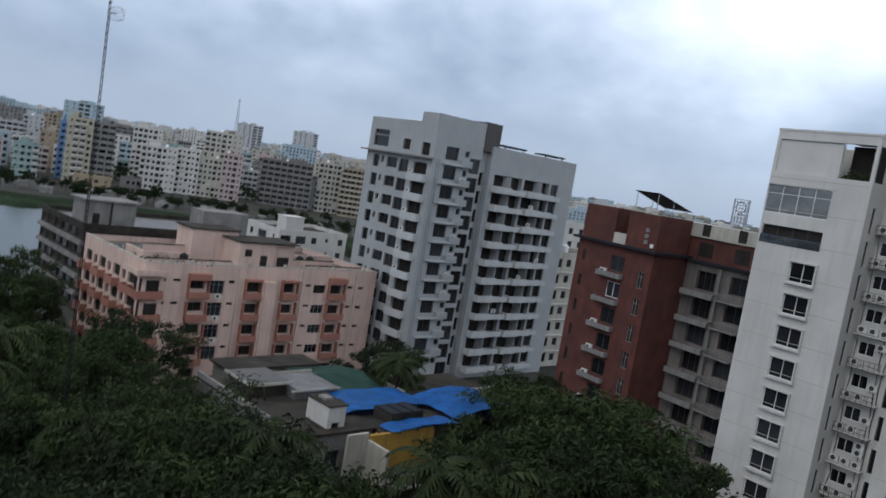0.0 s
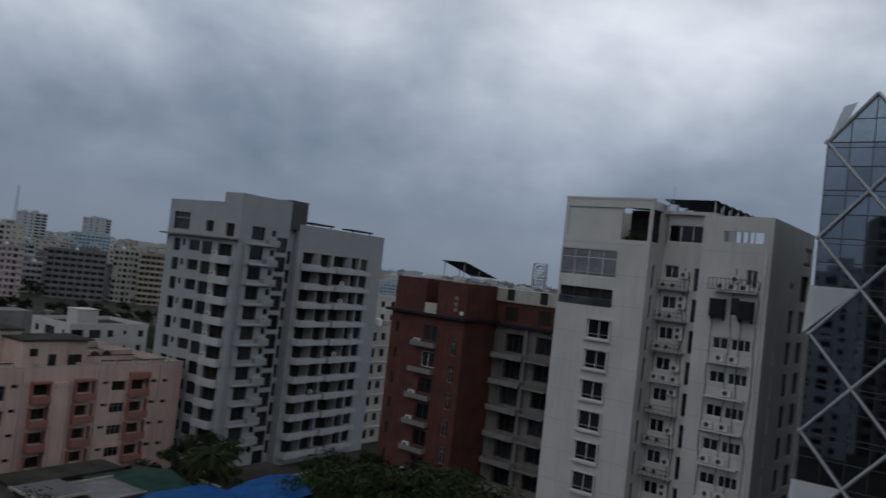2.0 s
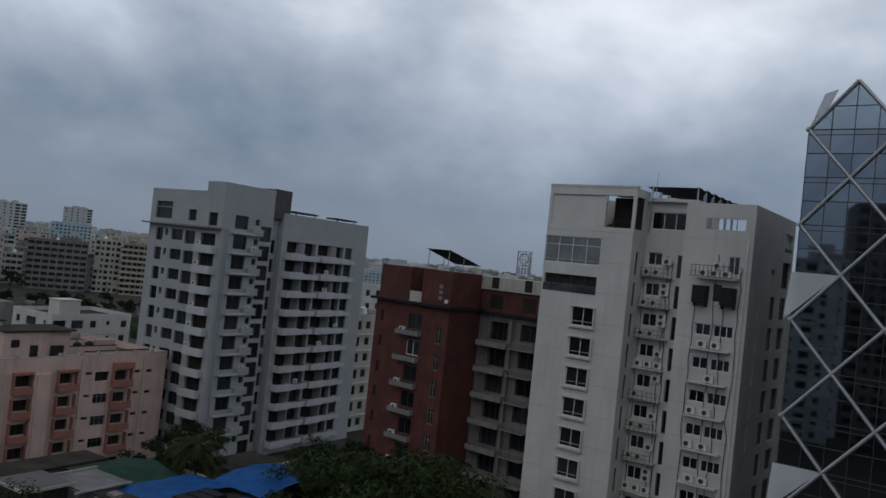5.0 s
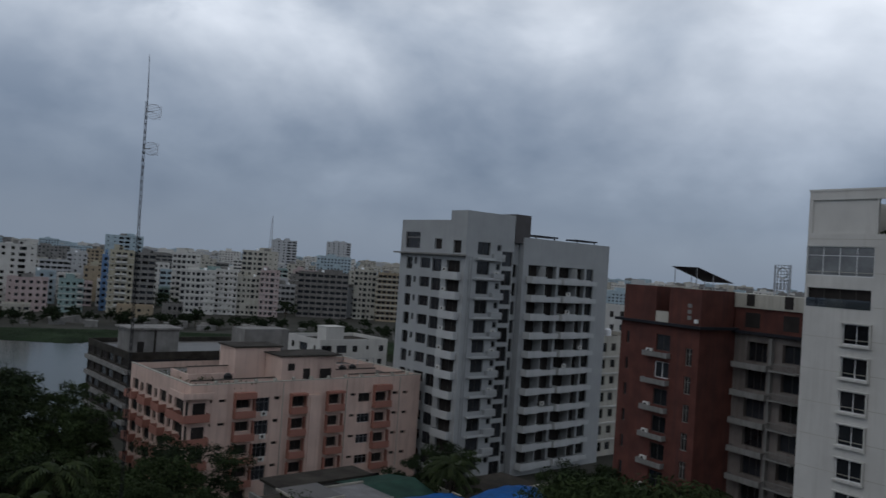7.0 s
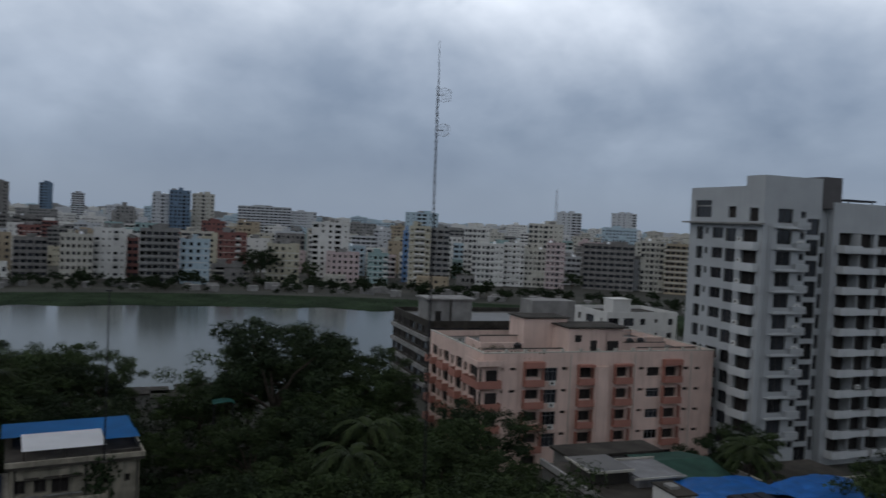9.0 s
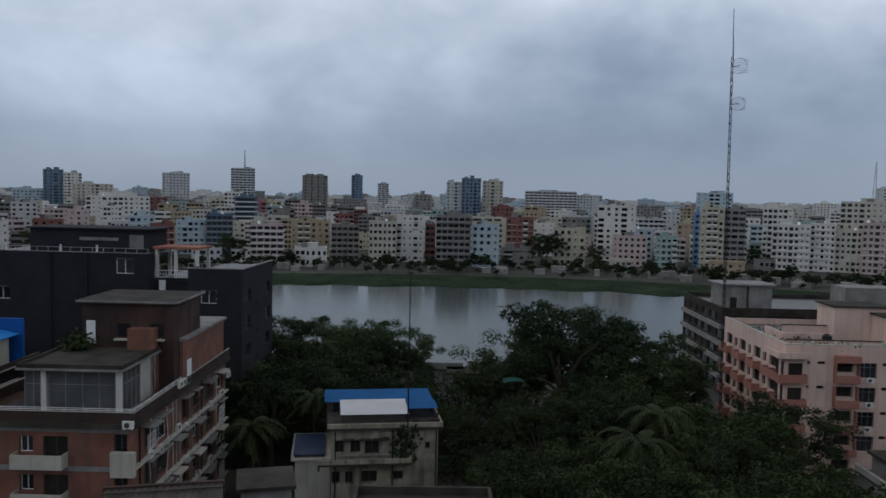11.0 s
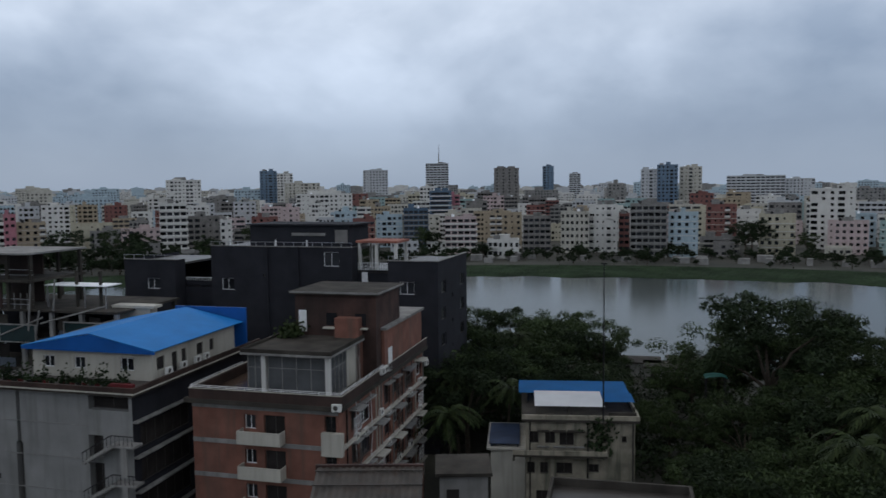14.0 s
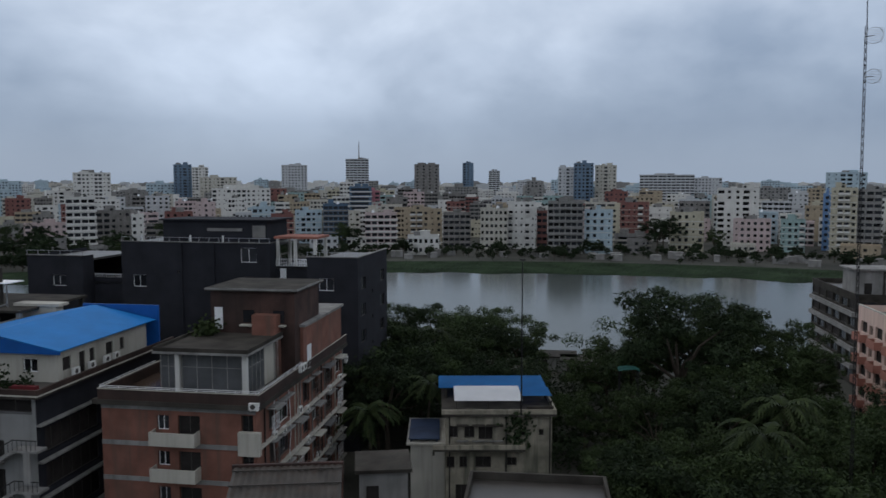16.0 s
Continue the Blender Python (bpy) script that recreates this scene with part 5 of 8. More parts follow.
    for i in range(500):
        c = Vector((rnd.gauss(-8.0, 0.5), rnd.gauss(7.9, 0.6), 19.6 + abs(rnd.gauss(0.3, 0.5))))
        d = Vector((rnd.uniform(-1, 1), rnd.uniform(-1, 1), rnd.uniform(0.1, 1))).normalized() * 0.35
        s = d.orthogonal().normalized() * 0.12
        quad(bm, c - s, c + d * 0.5 - s * 1.4, c + d, c + d * 0.5 + s * 1.4)
    part("roof_shrub", bm, leaf_palm, r, "yellow-green shrub on the roof", "stuff")


brown_building()


# ---- the charcoal building behind it ----
def charcoal_building():
    r = thing("charcoal_building", -55.6, 79.5, 0, 18, "charcoal-painted apartment building with stepped roofs", "building")
    D = 14.0
    bm = bmesh.new()
    rb = [(1.55, 3.5, 20.4 - 3.5 * k, 22.0 - 3.5 * k) for k in range(6)]
    sheet(bm, (-6.6, 0), FRONT, 6.6, 0, 24.6, rb, 0.3)
    sd = [h for k in range(6) for h in ((1.4, 3.6, 20.4 - 3.4 * k, 22.0 - 3.4 * k), (10.5, 12.5, 20.4 - 3.4 * k, 22.0 - 3.4 * k), (6.2, 6.9, 19.4 - 3.4 * k, 19.9 - 3.4 * k))]
    sheet(bm, (0, 0), RIGHT, D, 0, 24.6, sd, 0.3)
    m = [(17.0, 19.2, 23.6, 25.5), (17.4, 19.3, 20.9, 21.8), (1.6, 3.5, 20.1, 21.7), (8.0, 8.4, 22.0, 22.4)]
    sheet(bm, (-33.2, 1.6), FRONT, 21.0, 0, 26.1, m, 0.3)
    sheet(bm, (-12.2, 1.6), RIGHT, 2.0, 0, 26.1, [])
    sheet(bm, (-12.2, 3.6), FRONT, 5.6, 0, 23.0, [(0.5, 1.4, 20.8, 22.7)], 0.3)
    plain(bm, [(-6.6, 3.6), (-6.6, 0)], 0, 24.6)
    l = [(3.8, 5.8, 20.0, 21.5)]
    sheet(bm, (-47.0, 1.0), FRONT, 8.4, 0, 24.1, l, 0.3)
    sheet(bm, (-38.6, 1.0), RIGHT, 2.4, 0, 24.1, [])
    sheet(bm, (-38.6, 3.4), FRONT, 5.4, 0, 21.0, [])
    plain(bm, [(-33.2, 3.4), (-33.2, 1.6)], 0, 26.1)
    plain(bm, [(-47.0, D), (-47.0, 1.0)], 0, 24.1)
    plain(bm, [(0, D), (-47, D)], 0, 23.0)
    part("wall", bm, dark_paint, r)
    for x0, y0, x1, y1, z in ((-6.6, 0.05, -0.05, D, 24.0), (-33.2, 1.65, -12.25, D, 25.9), (-12.2, 3.6, -6.6, D, 22.9), (-47, 1.05, -38.7, D, 23.6), (-38.6, 3.4, -33.2, D, 20.4)):
        part("roof", boxes((x0, y0, z - 0.3, x1, y1, z)), wet_roof, r, "wet flat roof")
    for b in ((-6.7, -0.1, 24.6, 0.1, 0.2, 24.72), (-0.2, 0.2, 24.6, 0.1, D, 24.72), (-47.1, 0.9, 24.1, -38.5, 1.2, 24.2), (-33.3, 1.5, 26.1, -12.1, 1.8, 26.2)):
        part("coping", boxes(b), concrete, r)
    part("roof_block", boxes((-29.0, 5.0, 25.9, -14.0, 12.0, 28.8), (-29.4, 4.6, 28.8, -13.2, 12.4, 29.0)), dark_paint, r, "charcoal roof block")
    part("roof_block", boxes((-16.0, 4.9, 26.4, -14.2, 5.0, 28.2), (-22.5, 4.9, 27.4, -17.5, 5.0, 27.8)), concrete, r, "pale louvre strip")
    for h in rb:
        window(r, (-6.6, 0), FRONT, h, 1, white_frame, depth=0.15)
    for h in sd:
        window(r, (0, 0), RIGHT, h, 1 if h[1] - h[0] > 1 else 0, dark_frame, depth=0.15)
    for h in m:
        window(r, (-33.2, 1.6), FRONT, h, 1 if h[1] - h[0] > 1 else 0, white_frame if h[2] > 23 or h[0] < 4 else dark_frame, depth=0.15)
    window(r, (-47.0, 1.0), FRONT, l[0], 1, white_frame, depth=0.15)
    part("roof_door", boxes((-11.6, 3.5, 20.8, -10.8, 3.62, 22.7)), white_frame, r, "white door")
    # open white roof pergola
    for x, y in ((-12.0, 3.9), (-9.6, 3.9), (-6.9, 3.9), (-12.0, 8), (-6.9, 8)):
        part("pergola_post", boxes((x - 0.18, y - 0.18, 22.9, x + 0.18, y + 0.18, 26.6)), white_paint, r)
    part("pergola_beam", boxes((-12.4, 3.5, 26.6, -6.5, 8.4, 26.9)), material("terracotta_roof", (0.28, 0.11, 0.08), 0.8, 0.3, 0.5), r, "faded red pergola roof")
    for x0, n, y, z in ((-12.2, 16, 3.62, 22.9), (-38.5, 15, 3.42, 20.4)):
        for i in range(n):
            key = "rail_bar"
            if key not in CACHE:
                CACHE[key] = mesh_of(key, boxes((0, 0, 0, 0.05, 0.05, 1.0)), white_frame)
            part("rail_bar", CACHE[key], None, r).matrix_basis = Matrix.Translation((x0 + i * 0.35, y, z))
        part("hand_rail", boxes((x0, y - 0.01, z + 1.0, x0 + n * 0.35 - 0.25, y + 0.06, z + 1.08)), white_frame, r, "thin white hand rail")
        part("mid_rail", boxes((x0, y, z + 0.5, x0 + n * 0.35 - 0.25, y + 0.05, z + 0.55)), white_frame, r)
    for b in ((-47.0, 1.0, 24.75, -38.6, 1.06, 24.8), (-33.2, 1.62, 26.7, -12.2, 1.68, 26.75), (-6.6, 0.1, 25.2, -0.1, 0.15, 25.25)):
        part("hand_rail", boxes(b), steel, r, "thin pale hand rail")
        n = int((b[3] - b[0]) / 1.4)
        for i in range(n + 1):
            x = b[0] + (b[3] - b[0] - 0.05) * i / n
            part("rail_post", boxes((x, b[1], b[2] - 0.62, x + 0.05, b[4], b[2])), steel, r)
    for x in (-30.5, -23.5, -18.9):
        bm = bmesh.new()
        tube(bm, (x, 2.2, 25.9), (x, 2.2, 27.0), 0.12, n=8)
        part("vent_pipe", bm, white_frame, r)
    for x, w in ((-24.6, 0.25), (-20.0, 0.25)):
        part("wall_rib", boxes((x, 1.3, 0, x + w, 1.62, 26.0)), dark_paint, r)


charcoal_building()


# ---- the old building with the blue metal roof ----
def blue_roof_building():
    r = thing("blue_roofed_building", -59.3, 39.0, 0, 20, "pale grey old building with a blue metal penthouse roof", "building")
    rnd = random.Random(41)
    W, D = 17.2, 22.0
    bm = bmesh.new()
    fh = [(W - 4.35, W - 0.35, 15.0, 16.35), (W - 4.5, W - 3.0, 10.7, 12.75), (W - 4.5, W - 3.0, 7.3, 10.3), (W - 4.5, W - 3.0, 3.9, 6.9), (W - 11.95, W - 11.55, 11.6, 16.4), (W - 12.15, W - 11.4, 0.8, 11.6)]
    sheet(bm, (-W, 0), FRONT, W, 0, 16.5, fh, 0.8)
    part("wall", bm, material("grey_render", (0.235, 0.235, 0.23), 0.85, 0.22, 0.35, streak=0.5, grime=(0.12, 0.12, 0.11)), r)
    bm = bmesh.new()
    sheet(bm, (0, 0), RIGHT, D, 0, 16.5, [(1.0, 9.0, 11.4 - 3.1 * k, 13.6 - 3.1 * k) for k in range(4)] + [(10.5, 18.5, 11.4 - 3.1 * k, 13.6 - 3.1 * k) for k in range(4)], 0.6)
    plain(bm, [(0, D), (-W, D), (-W, 0)], 0, 16.5)
    part("side_wall", bm, dark_paint, r, "black glazed side wall")
    for k in range(4):
        for a in (1.0, 10.5):
            window(r, (0, 0), RIGHT, (a, a + 8.0, 11.4 - 3.1 * k, 13.6 - 3.1 * k), 5, dark_frame, inside_shade, depth=0.4)
        ledge(r, (0, 0), RIGHT, 0.0, D, 14.0 - 3.1 * k, 0.5, concrete, 0.16, "floor_band")
    for h in fh[:4]:
        window(r, (-W, 0), FRONT, h, 1, dark_frame, inside_shade, depth=0.7)
    # dark sheet that paints shade into the facade slot
    part("slot_back", boxes((-12.3, 0.7, 0.5, -11.3, 0.82, 16.45)), inside_shade, r)
    # worn painted emblem, as plain bars
    part("wall_emblem", boxes((-15.35, -0.03, 8.75, -15.05, 0.01, 9.75), (-15.6, -0.03, 8.75, -15.4, 0.01, 9.3), (-15.0, -0.03, 8.75, -14.75, 0.01, 9.4), (-16.1, -0.03, 8.05, -14.0, 0.01, 8.5)), black_iron, r, "plain dark emblem bars on the wall")
    bm = bmesh.new()
    tube(bm, (-15.2, 0.01, 5.4), (-15.2, -0.04, 5.4), 0.95, n=16)
    part("wall_emblem", bm, black_iron, r, "plain dark round emblem on the wall")
    part("emblem_bars", boxes(*[(-15.75 + 0.32 * i, -0.06, 5.1, -15.6 + 0.32 * i, -0.03, 5.3 + 0.25 * (i % 2)) for i in range(4)]), white_paint, r)
    for k in range(4):
        ledge(r, (-W, 0), FRONT, 0.0, W - 4.4, 13.5 - 3.0 * k, 0.05, concrete, 0.08, "floor_line")
    # outside stair: stepped flights, landings and sloping guards
    for z in (12.3, 8.9, 5.5):
        for k in range(10):
            x = -4.3 + k * 0.31
            b = part("stair_step", boxes((x, -1.25, z - 1.8 + k * 0.18, x + 0.34, 0.0, z - 1.55 + k * 0.18)), concrete, r)
        part("landing", boxes((-1.25, -1.25, z - 0.1, 0.9, 0.0, z + 0.1)), concrete, r, "stained landing slab")
        part("landing_front", boxes((-0.4, -1.25, z - 2.6, 0.2, -1.1, z - 0.1)), concrete, r)
        bm = bmesh.new()
        tube(bm, (-4.3, -1.2, z - 0.8), (-1.3, -1.2, z + 0.95), 0.05, n=6)
        tube(bm, (-1.3, -1.2, z + 0.95), (0.85, -1.2, z + 0.95), 0.05, n=6)
        for k in range(13):
            x = -4.2 + k * 0.41
            top = z - 0.8 + min(3.0, x + 4.3) * 0.583
            tube(bm, (x, -1.2, top - 0.85), (x, -1.2, top), 0.025, n=5)
        part("stair_guard", bm, black_iron, r, "dark iron stair guard")
    part("cornice", boxes((-W, -0.7, 16.5, 0.7, 0.0, 16.75), (0, 0, 16.5, 0.7, D, 16.75)), old_concrete, r, "stained projecting roof edge")
    part("edge_line", boxes((-W, -0.74, 16.68, 0.74, -0.7, 16.8), (0.7, -0.7, 16.68, 0.74, D, 16.8)), cream_paint, r)
    part("planter_box", boxes((-1.9, -0.3, 16.75, 0.3, 0.15, 17.45)), material("maroon_box", (0.12, 0.012, 0.015), 0.7, 0.3, 0.8), r, "dark red planter box")
    part("terrace_floor", boxes((-W + 0.05, 0.05, 16.2, -0.05, D - 0.05, 16.55)), wet_roof, r)
    part("planter", boxes((-W, -0.6, 16.75, 0.6, -0.35, 17.2), (0.35, -0.35, 16.75, 0.6, D, 17.2)), wet_brick, r, "dark stained planter edge")
    # penthouse
    bm = bmesh.new()
    ph = [(1.2, 2.4, 17.4, 18.5), (4.6, 5.8, 17.4, 18.5), (9.6, 11.0, 17.4, 18.6)]
    x0, x1, y0, y1, zt = -13.9, -0.9, 4.4, 19.0, 19.4
    sheet(bm, (x0, y0), FRONT, x1 - x0, 16.55, zt, ph, 0.2)
    sp = [(0.6, 1.8, 17.4, 18.6), (3.0, 3.9, 16.6, 18.6), (4.6, 5.4, 16.6, 18.6), (7.2, 8.4, 17.4, 18.6), (9.6, 10.4, 17.4, 18.6)]
    sheet(bm, (x1, y0), RIGHT, y1 - y0, 16.55, zt, sp, 0.2)
    plain(bm, [(x1, y1), (x0, y1), (x0, y0)], 16.55, zt)
    part("penthouse_wall", bm, cream_paint, r, "cream rendered penthouse wall")
    for h in ph:
        window(r, (x0, y0), FRONT, h, 1, white_frame, depth=0.12)
    for h in sp:
        window(r, (x1, y0), RIGHT, h, 0, dark_frame, inside_shade, depth=0.12)
    # gabled sheet roof
    e = 0.7
    ridge = -7.1
    bm = bmesh.new()
    A, B_ = (x0 - e, y0 - e, zt), (x1 + e, y0 - e, zt)
    C, D_ = (x1 + e, y1 + e, zt), (x0 - e, y1 + e, zt)
    R0, R1 = (ridge, y0 - e, zt + 1.42), (ridge, y1 + e, zt + 1.42)
    for f in ((A, D_, R1, R0), (B_, R0, R1, C)):
        quad(bm, *f)
    bmesh.ops.recalc_face_normals(bm, faces=bm.faces)
    bmesh.ops.solidify(bm, geom=bm.faces[:], thickness=0.08)
    part("sheet_roof", bm, blue_metal, r, "bright blue ribbed metal roof")
    for i in range(36):
        y = y0 - e + (y1 - y0 + 2 * e) * (i + 0.5) / 36
        bm = bmesh.new()
        tube(bm, (x1 + e, y, zt + 0.05), (ridge, y, zt + 1.45), 0.02, n=4)
        part("roof_rib", bm, blue_metal, r)
    bm = bmesh.new()
    quad(bm, (A[0], y0 - e + 0.05, zt - 0.25), (B_[0], y0 - e + 0.05, zt - 0.25), (B_[0], y0 - e + 0.05, zt), (ridge, y0 - e + 0.05, zt + 1.38), (A[0], y0 - e + 0.05, zt))
    part("gable", bm, material("deep_blue", (0.004, 0.085, 0.33), 0.5, 0.2, 0.5), r, "darker blue gable sheet")
    part("rear_screen", boxes((-8.7, y1 + 1.0, 16.55, 0.0, y1 + 1.2, 20.95)), bpy.data.materials["deep_blue"], r, "upright blue sheet screen")
    part("roof_hut", boxes((-16.8, 20.5, 16.55, -12.3, 21.8, 20.45), (-17.15, 20.2, 20.45, -11.7, 21.95, 20.75)), cream_paint, r)
    for a in (1.0, 3.4, 5.8, 7.4):
        ac_unit(r, (x1, y0), RIGHT, a, 17.0, 0.9)
    # pots and clutter along the front edge
    for i in range(24):
        x = -16 + i * 0.66 + rnd.uniform(-0.2, 0.2)
        bm = bmesh.new()
        tube(bm, (x, 0.3, 16.55), (x, 0.3, 17.25), 0.18, 0.24, 8)
        pot = part("plant_pot", bm, bpy.data.materials["maroon_box"] if i % 2 else black_iron, r)
        bm = bmesh.new()
        for j in range(50):
            c = Vector((x + rnd.gauss(0, 0.2), 0.3 + rnd.gauss(0, 0.2), 17.1 + abs(rnd.gauss(0.1, 0.3)) * (0.5 + i % 3)))
            d = Vector((rnd.uniform(-1, 1), rnd.uniform(-1, 1), rnd.uniform(0.2, 1))).normalized() * 0.28
            s = d.orthogonal().normalized() * 0.08
            quad(bm, c - s, c + d * 0.5 - s * 1.4, c + d, c + d * 0.5 + s * 1.4)
        part("potted_plant", bm, leaf_dark, pot, kind="stuff")


blue_roof_building()


# ---- unfinished dark frame building at the far end ----
def frame_building():
    r = thing("frame_building", -88, 47, 0, 20, "dark concrete frame building with glass balconies", "building")
    for k in range(6):
        z = 3.4 * (k + 1)
        part("floor_slab", boxes((-12, 0, z - 0.25, 10, 12, z)), old_concrete, r)
        if k < 5:
            part("glass_guard", boxes((-11.5, 0.05, z, -4, 0.1, z + 1.1)), curtain_glass, r, "tinted glass guard")
            part("glass_guard", boxes((2, 0.05, z, 9.5, 0.1, z + 1.1)), curtain_glass, r, "tinted glass guard")
    for x in (-11.6, -7, -3, 1, 5, 9.6):
        for y in (0.4, 6, 11.4):
            part("column", boxes((x - 0.22, y - 0.22, 0, x + 0.22, y + 0.22, 20.4 if x > -4 else 22.5)), old_concrete if y > 1 else concrete, r)
    part("core_wall", boxes((-12, 7, 0, 4, 11.9, 20.1)), dark_paint, r)
    for k in range(6):
        for i in range(5):
            x = -11 + i * 4.2
            part("balcony_screen", boxes((x, 0.6, 3.4 * k + 0.1, x + 1.4, 0.7, 3.4 * k + 2.6)), inside_shade if (i + k) % 2 else old_concrete, r)
    for x in (2.4, 5.6):
        bm = bmesh.new()
        tube(bm, (x, 3.0, 20.4), (x, 3.0, 24.6), 0.2, n=8)
        part("starter_column", bm, old_concrete, r)
    # open two-level roof frame with partial infill
    part("roof_slab", boxes((-11.2, -0.3, 23.5, -1.2, 9, 23.78)), old_concrete, r, "dark slab of the open roof frame")
    part("roof_slab", boxes((-12.2, -0.8, 26.72, -0.9, 9, 26.92)), concrete, r, "pale slab of the open roof frame")
    for x in (-10.4, -4.7, -1.5):
        for y in (0.3, 8.4):
            part("roof_column", boxes((x - 0.18, y - 0.18, 20.4, x + 0.18, y + 0.18, 26.72)), old_concrete, r)
    part("infill_wall", boxes((-10.2, 0.4, 20.4, -5.8, 0.6, 23.5)), wet_brick, r, "dark bare brick infill")
    part("infill_wall", boxes((-10.2, 0.4, 23.78, -7.0, 0.6, 26.72), (-7.0, 0.4, 25.5, -4.9, 0.6, 26.72)), old_concrete, r, "grey bare infill wall")
    part("infill_wall", boxes((-10.2, 6.0, 20.4, -4.9, 6.2, 26.7)), wet_brick, r, "dark bare brick infill")
    for z in (20.9, 21.5, 24.3, 24.9):
        part("guard_bar", boxes((-5.6, 0.25, z, -1.3, 0.3, z + 0.06)), steel, r)
    for x in (-4.0, -3.1, -2.2):
        part("guard_post", boxes((x, 0.25, 20.4, x + 0.07, 0.32, 22.2)), concrete, r)
    part("roof_sheet", boxes((-1.4, 2.2, 22.9, 6.9, 5.0, 23.0)), white_metal, r, "pale flat sheet on roof posts")
    for x in (-1.2, 3.9, 6.7):
        part("sheet_post", boxes((x, 2.3, 20.4, x + 0.1, 2.4, 22.9)), steel, r)
    for x0, z0, x1, z1 in ((-1.6, 18.0, -1.0, 23.4), (-6.0, 17.2, 0.4, 19.6), (-0.6, 17.6, 0.0, 20.4), (0.1, 18.9, 9.0, 21.2), (1.9, 20.4, 2.3, 24.0), (3.2, 17.8, 9.8, 19.6)):
        bm = bmesh.new()
        tube(bm, (x0, -0.4, z0), (x1, -0.4, z1), 0.09, n=6)
        part("scaffold_pole", bm, concrete, r, "pale leaning scaffold pole")
    teal = material("dark_teal_glass", (0.012, 0.03, 0.032), 0.12, 0.3, 0.5, spec=0.5, bump=0.0)
    for x0, x1, z0 in ((-5.6, -0.8, 16.7), (3.2, 8.6, 17.2)):
        part("glass_bay", boxes((x0, -0.3, z0, x1, -0.2, z0 + 1.9)), teal, r, "dark teal glass bay")
        part("bay_frame", boxes((x0 - 0.12, -0.36, z0 - 0.12, x1 + 0.12, -0.18, z0), (x0 - 0.12, -0.36, z0 + 1.9, x1 + 0.12, -0.18, z0 + 2.02), (x0 - 0.12, -0.36, z0, x0, -0.18, z0 + 1.9), (x1, -0.36, z0, x1 + 0.12, -0.18, z0 + 1.9)), concrete, r)
    part("screen_wall", boxes((-15.5, -0.35, 11.0, -6.6, -0.2, 18.2)), material("olive_screen", (0.15, 0.165, 0.13), 0.5, 0.25, 0.4, streak=0.5, grime=(0.08, 0.085, 0.07)), r, "pale olive screen wall")
    for x in (-13.5, -11.2, -9.2):
        part("screen_rib", boxes((x, -0.42, 11.0, x + 0.12, -0.35, 18.2)), old_concrete, r)


frame_building()


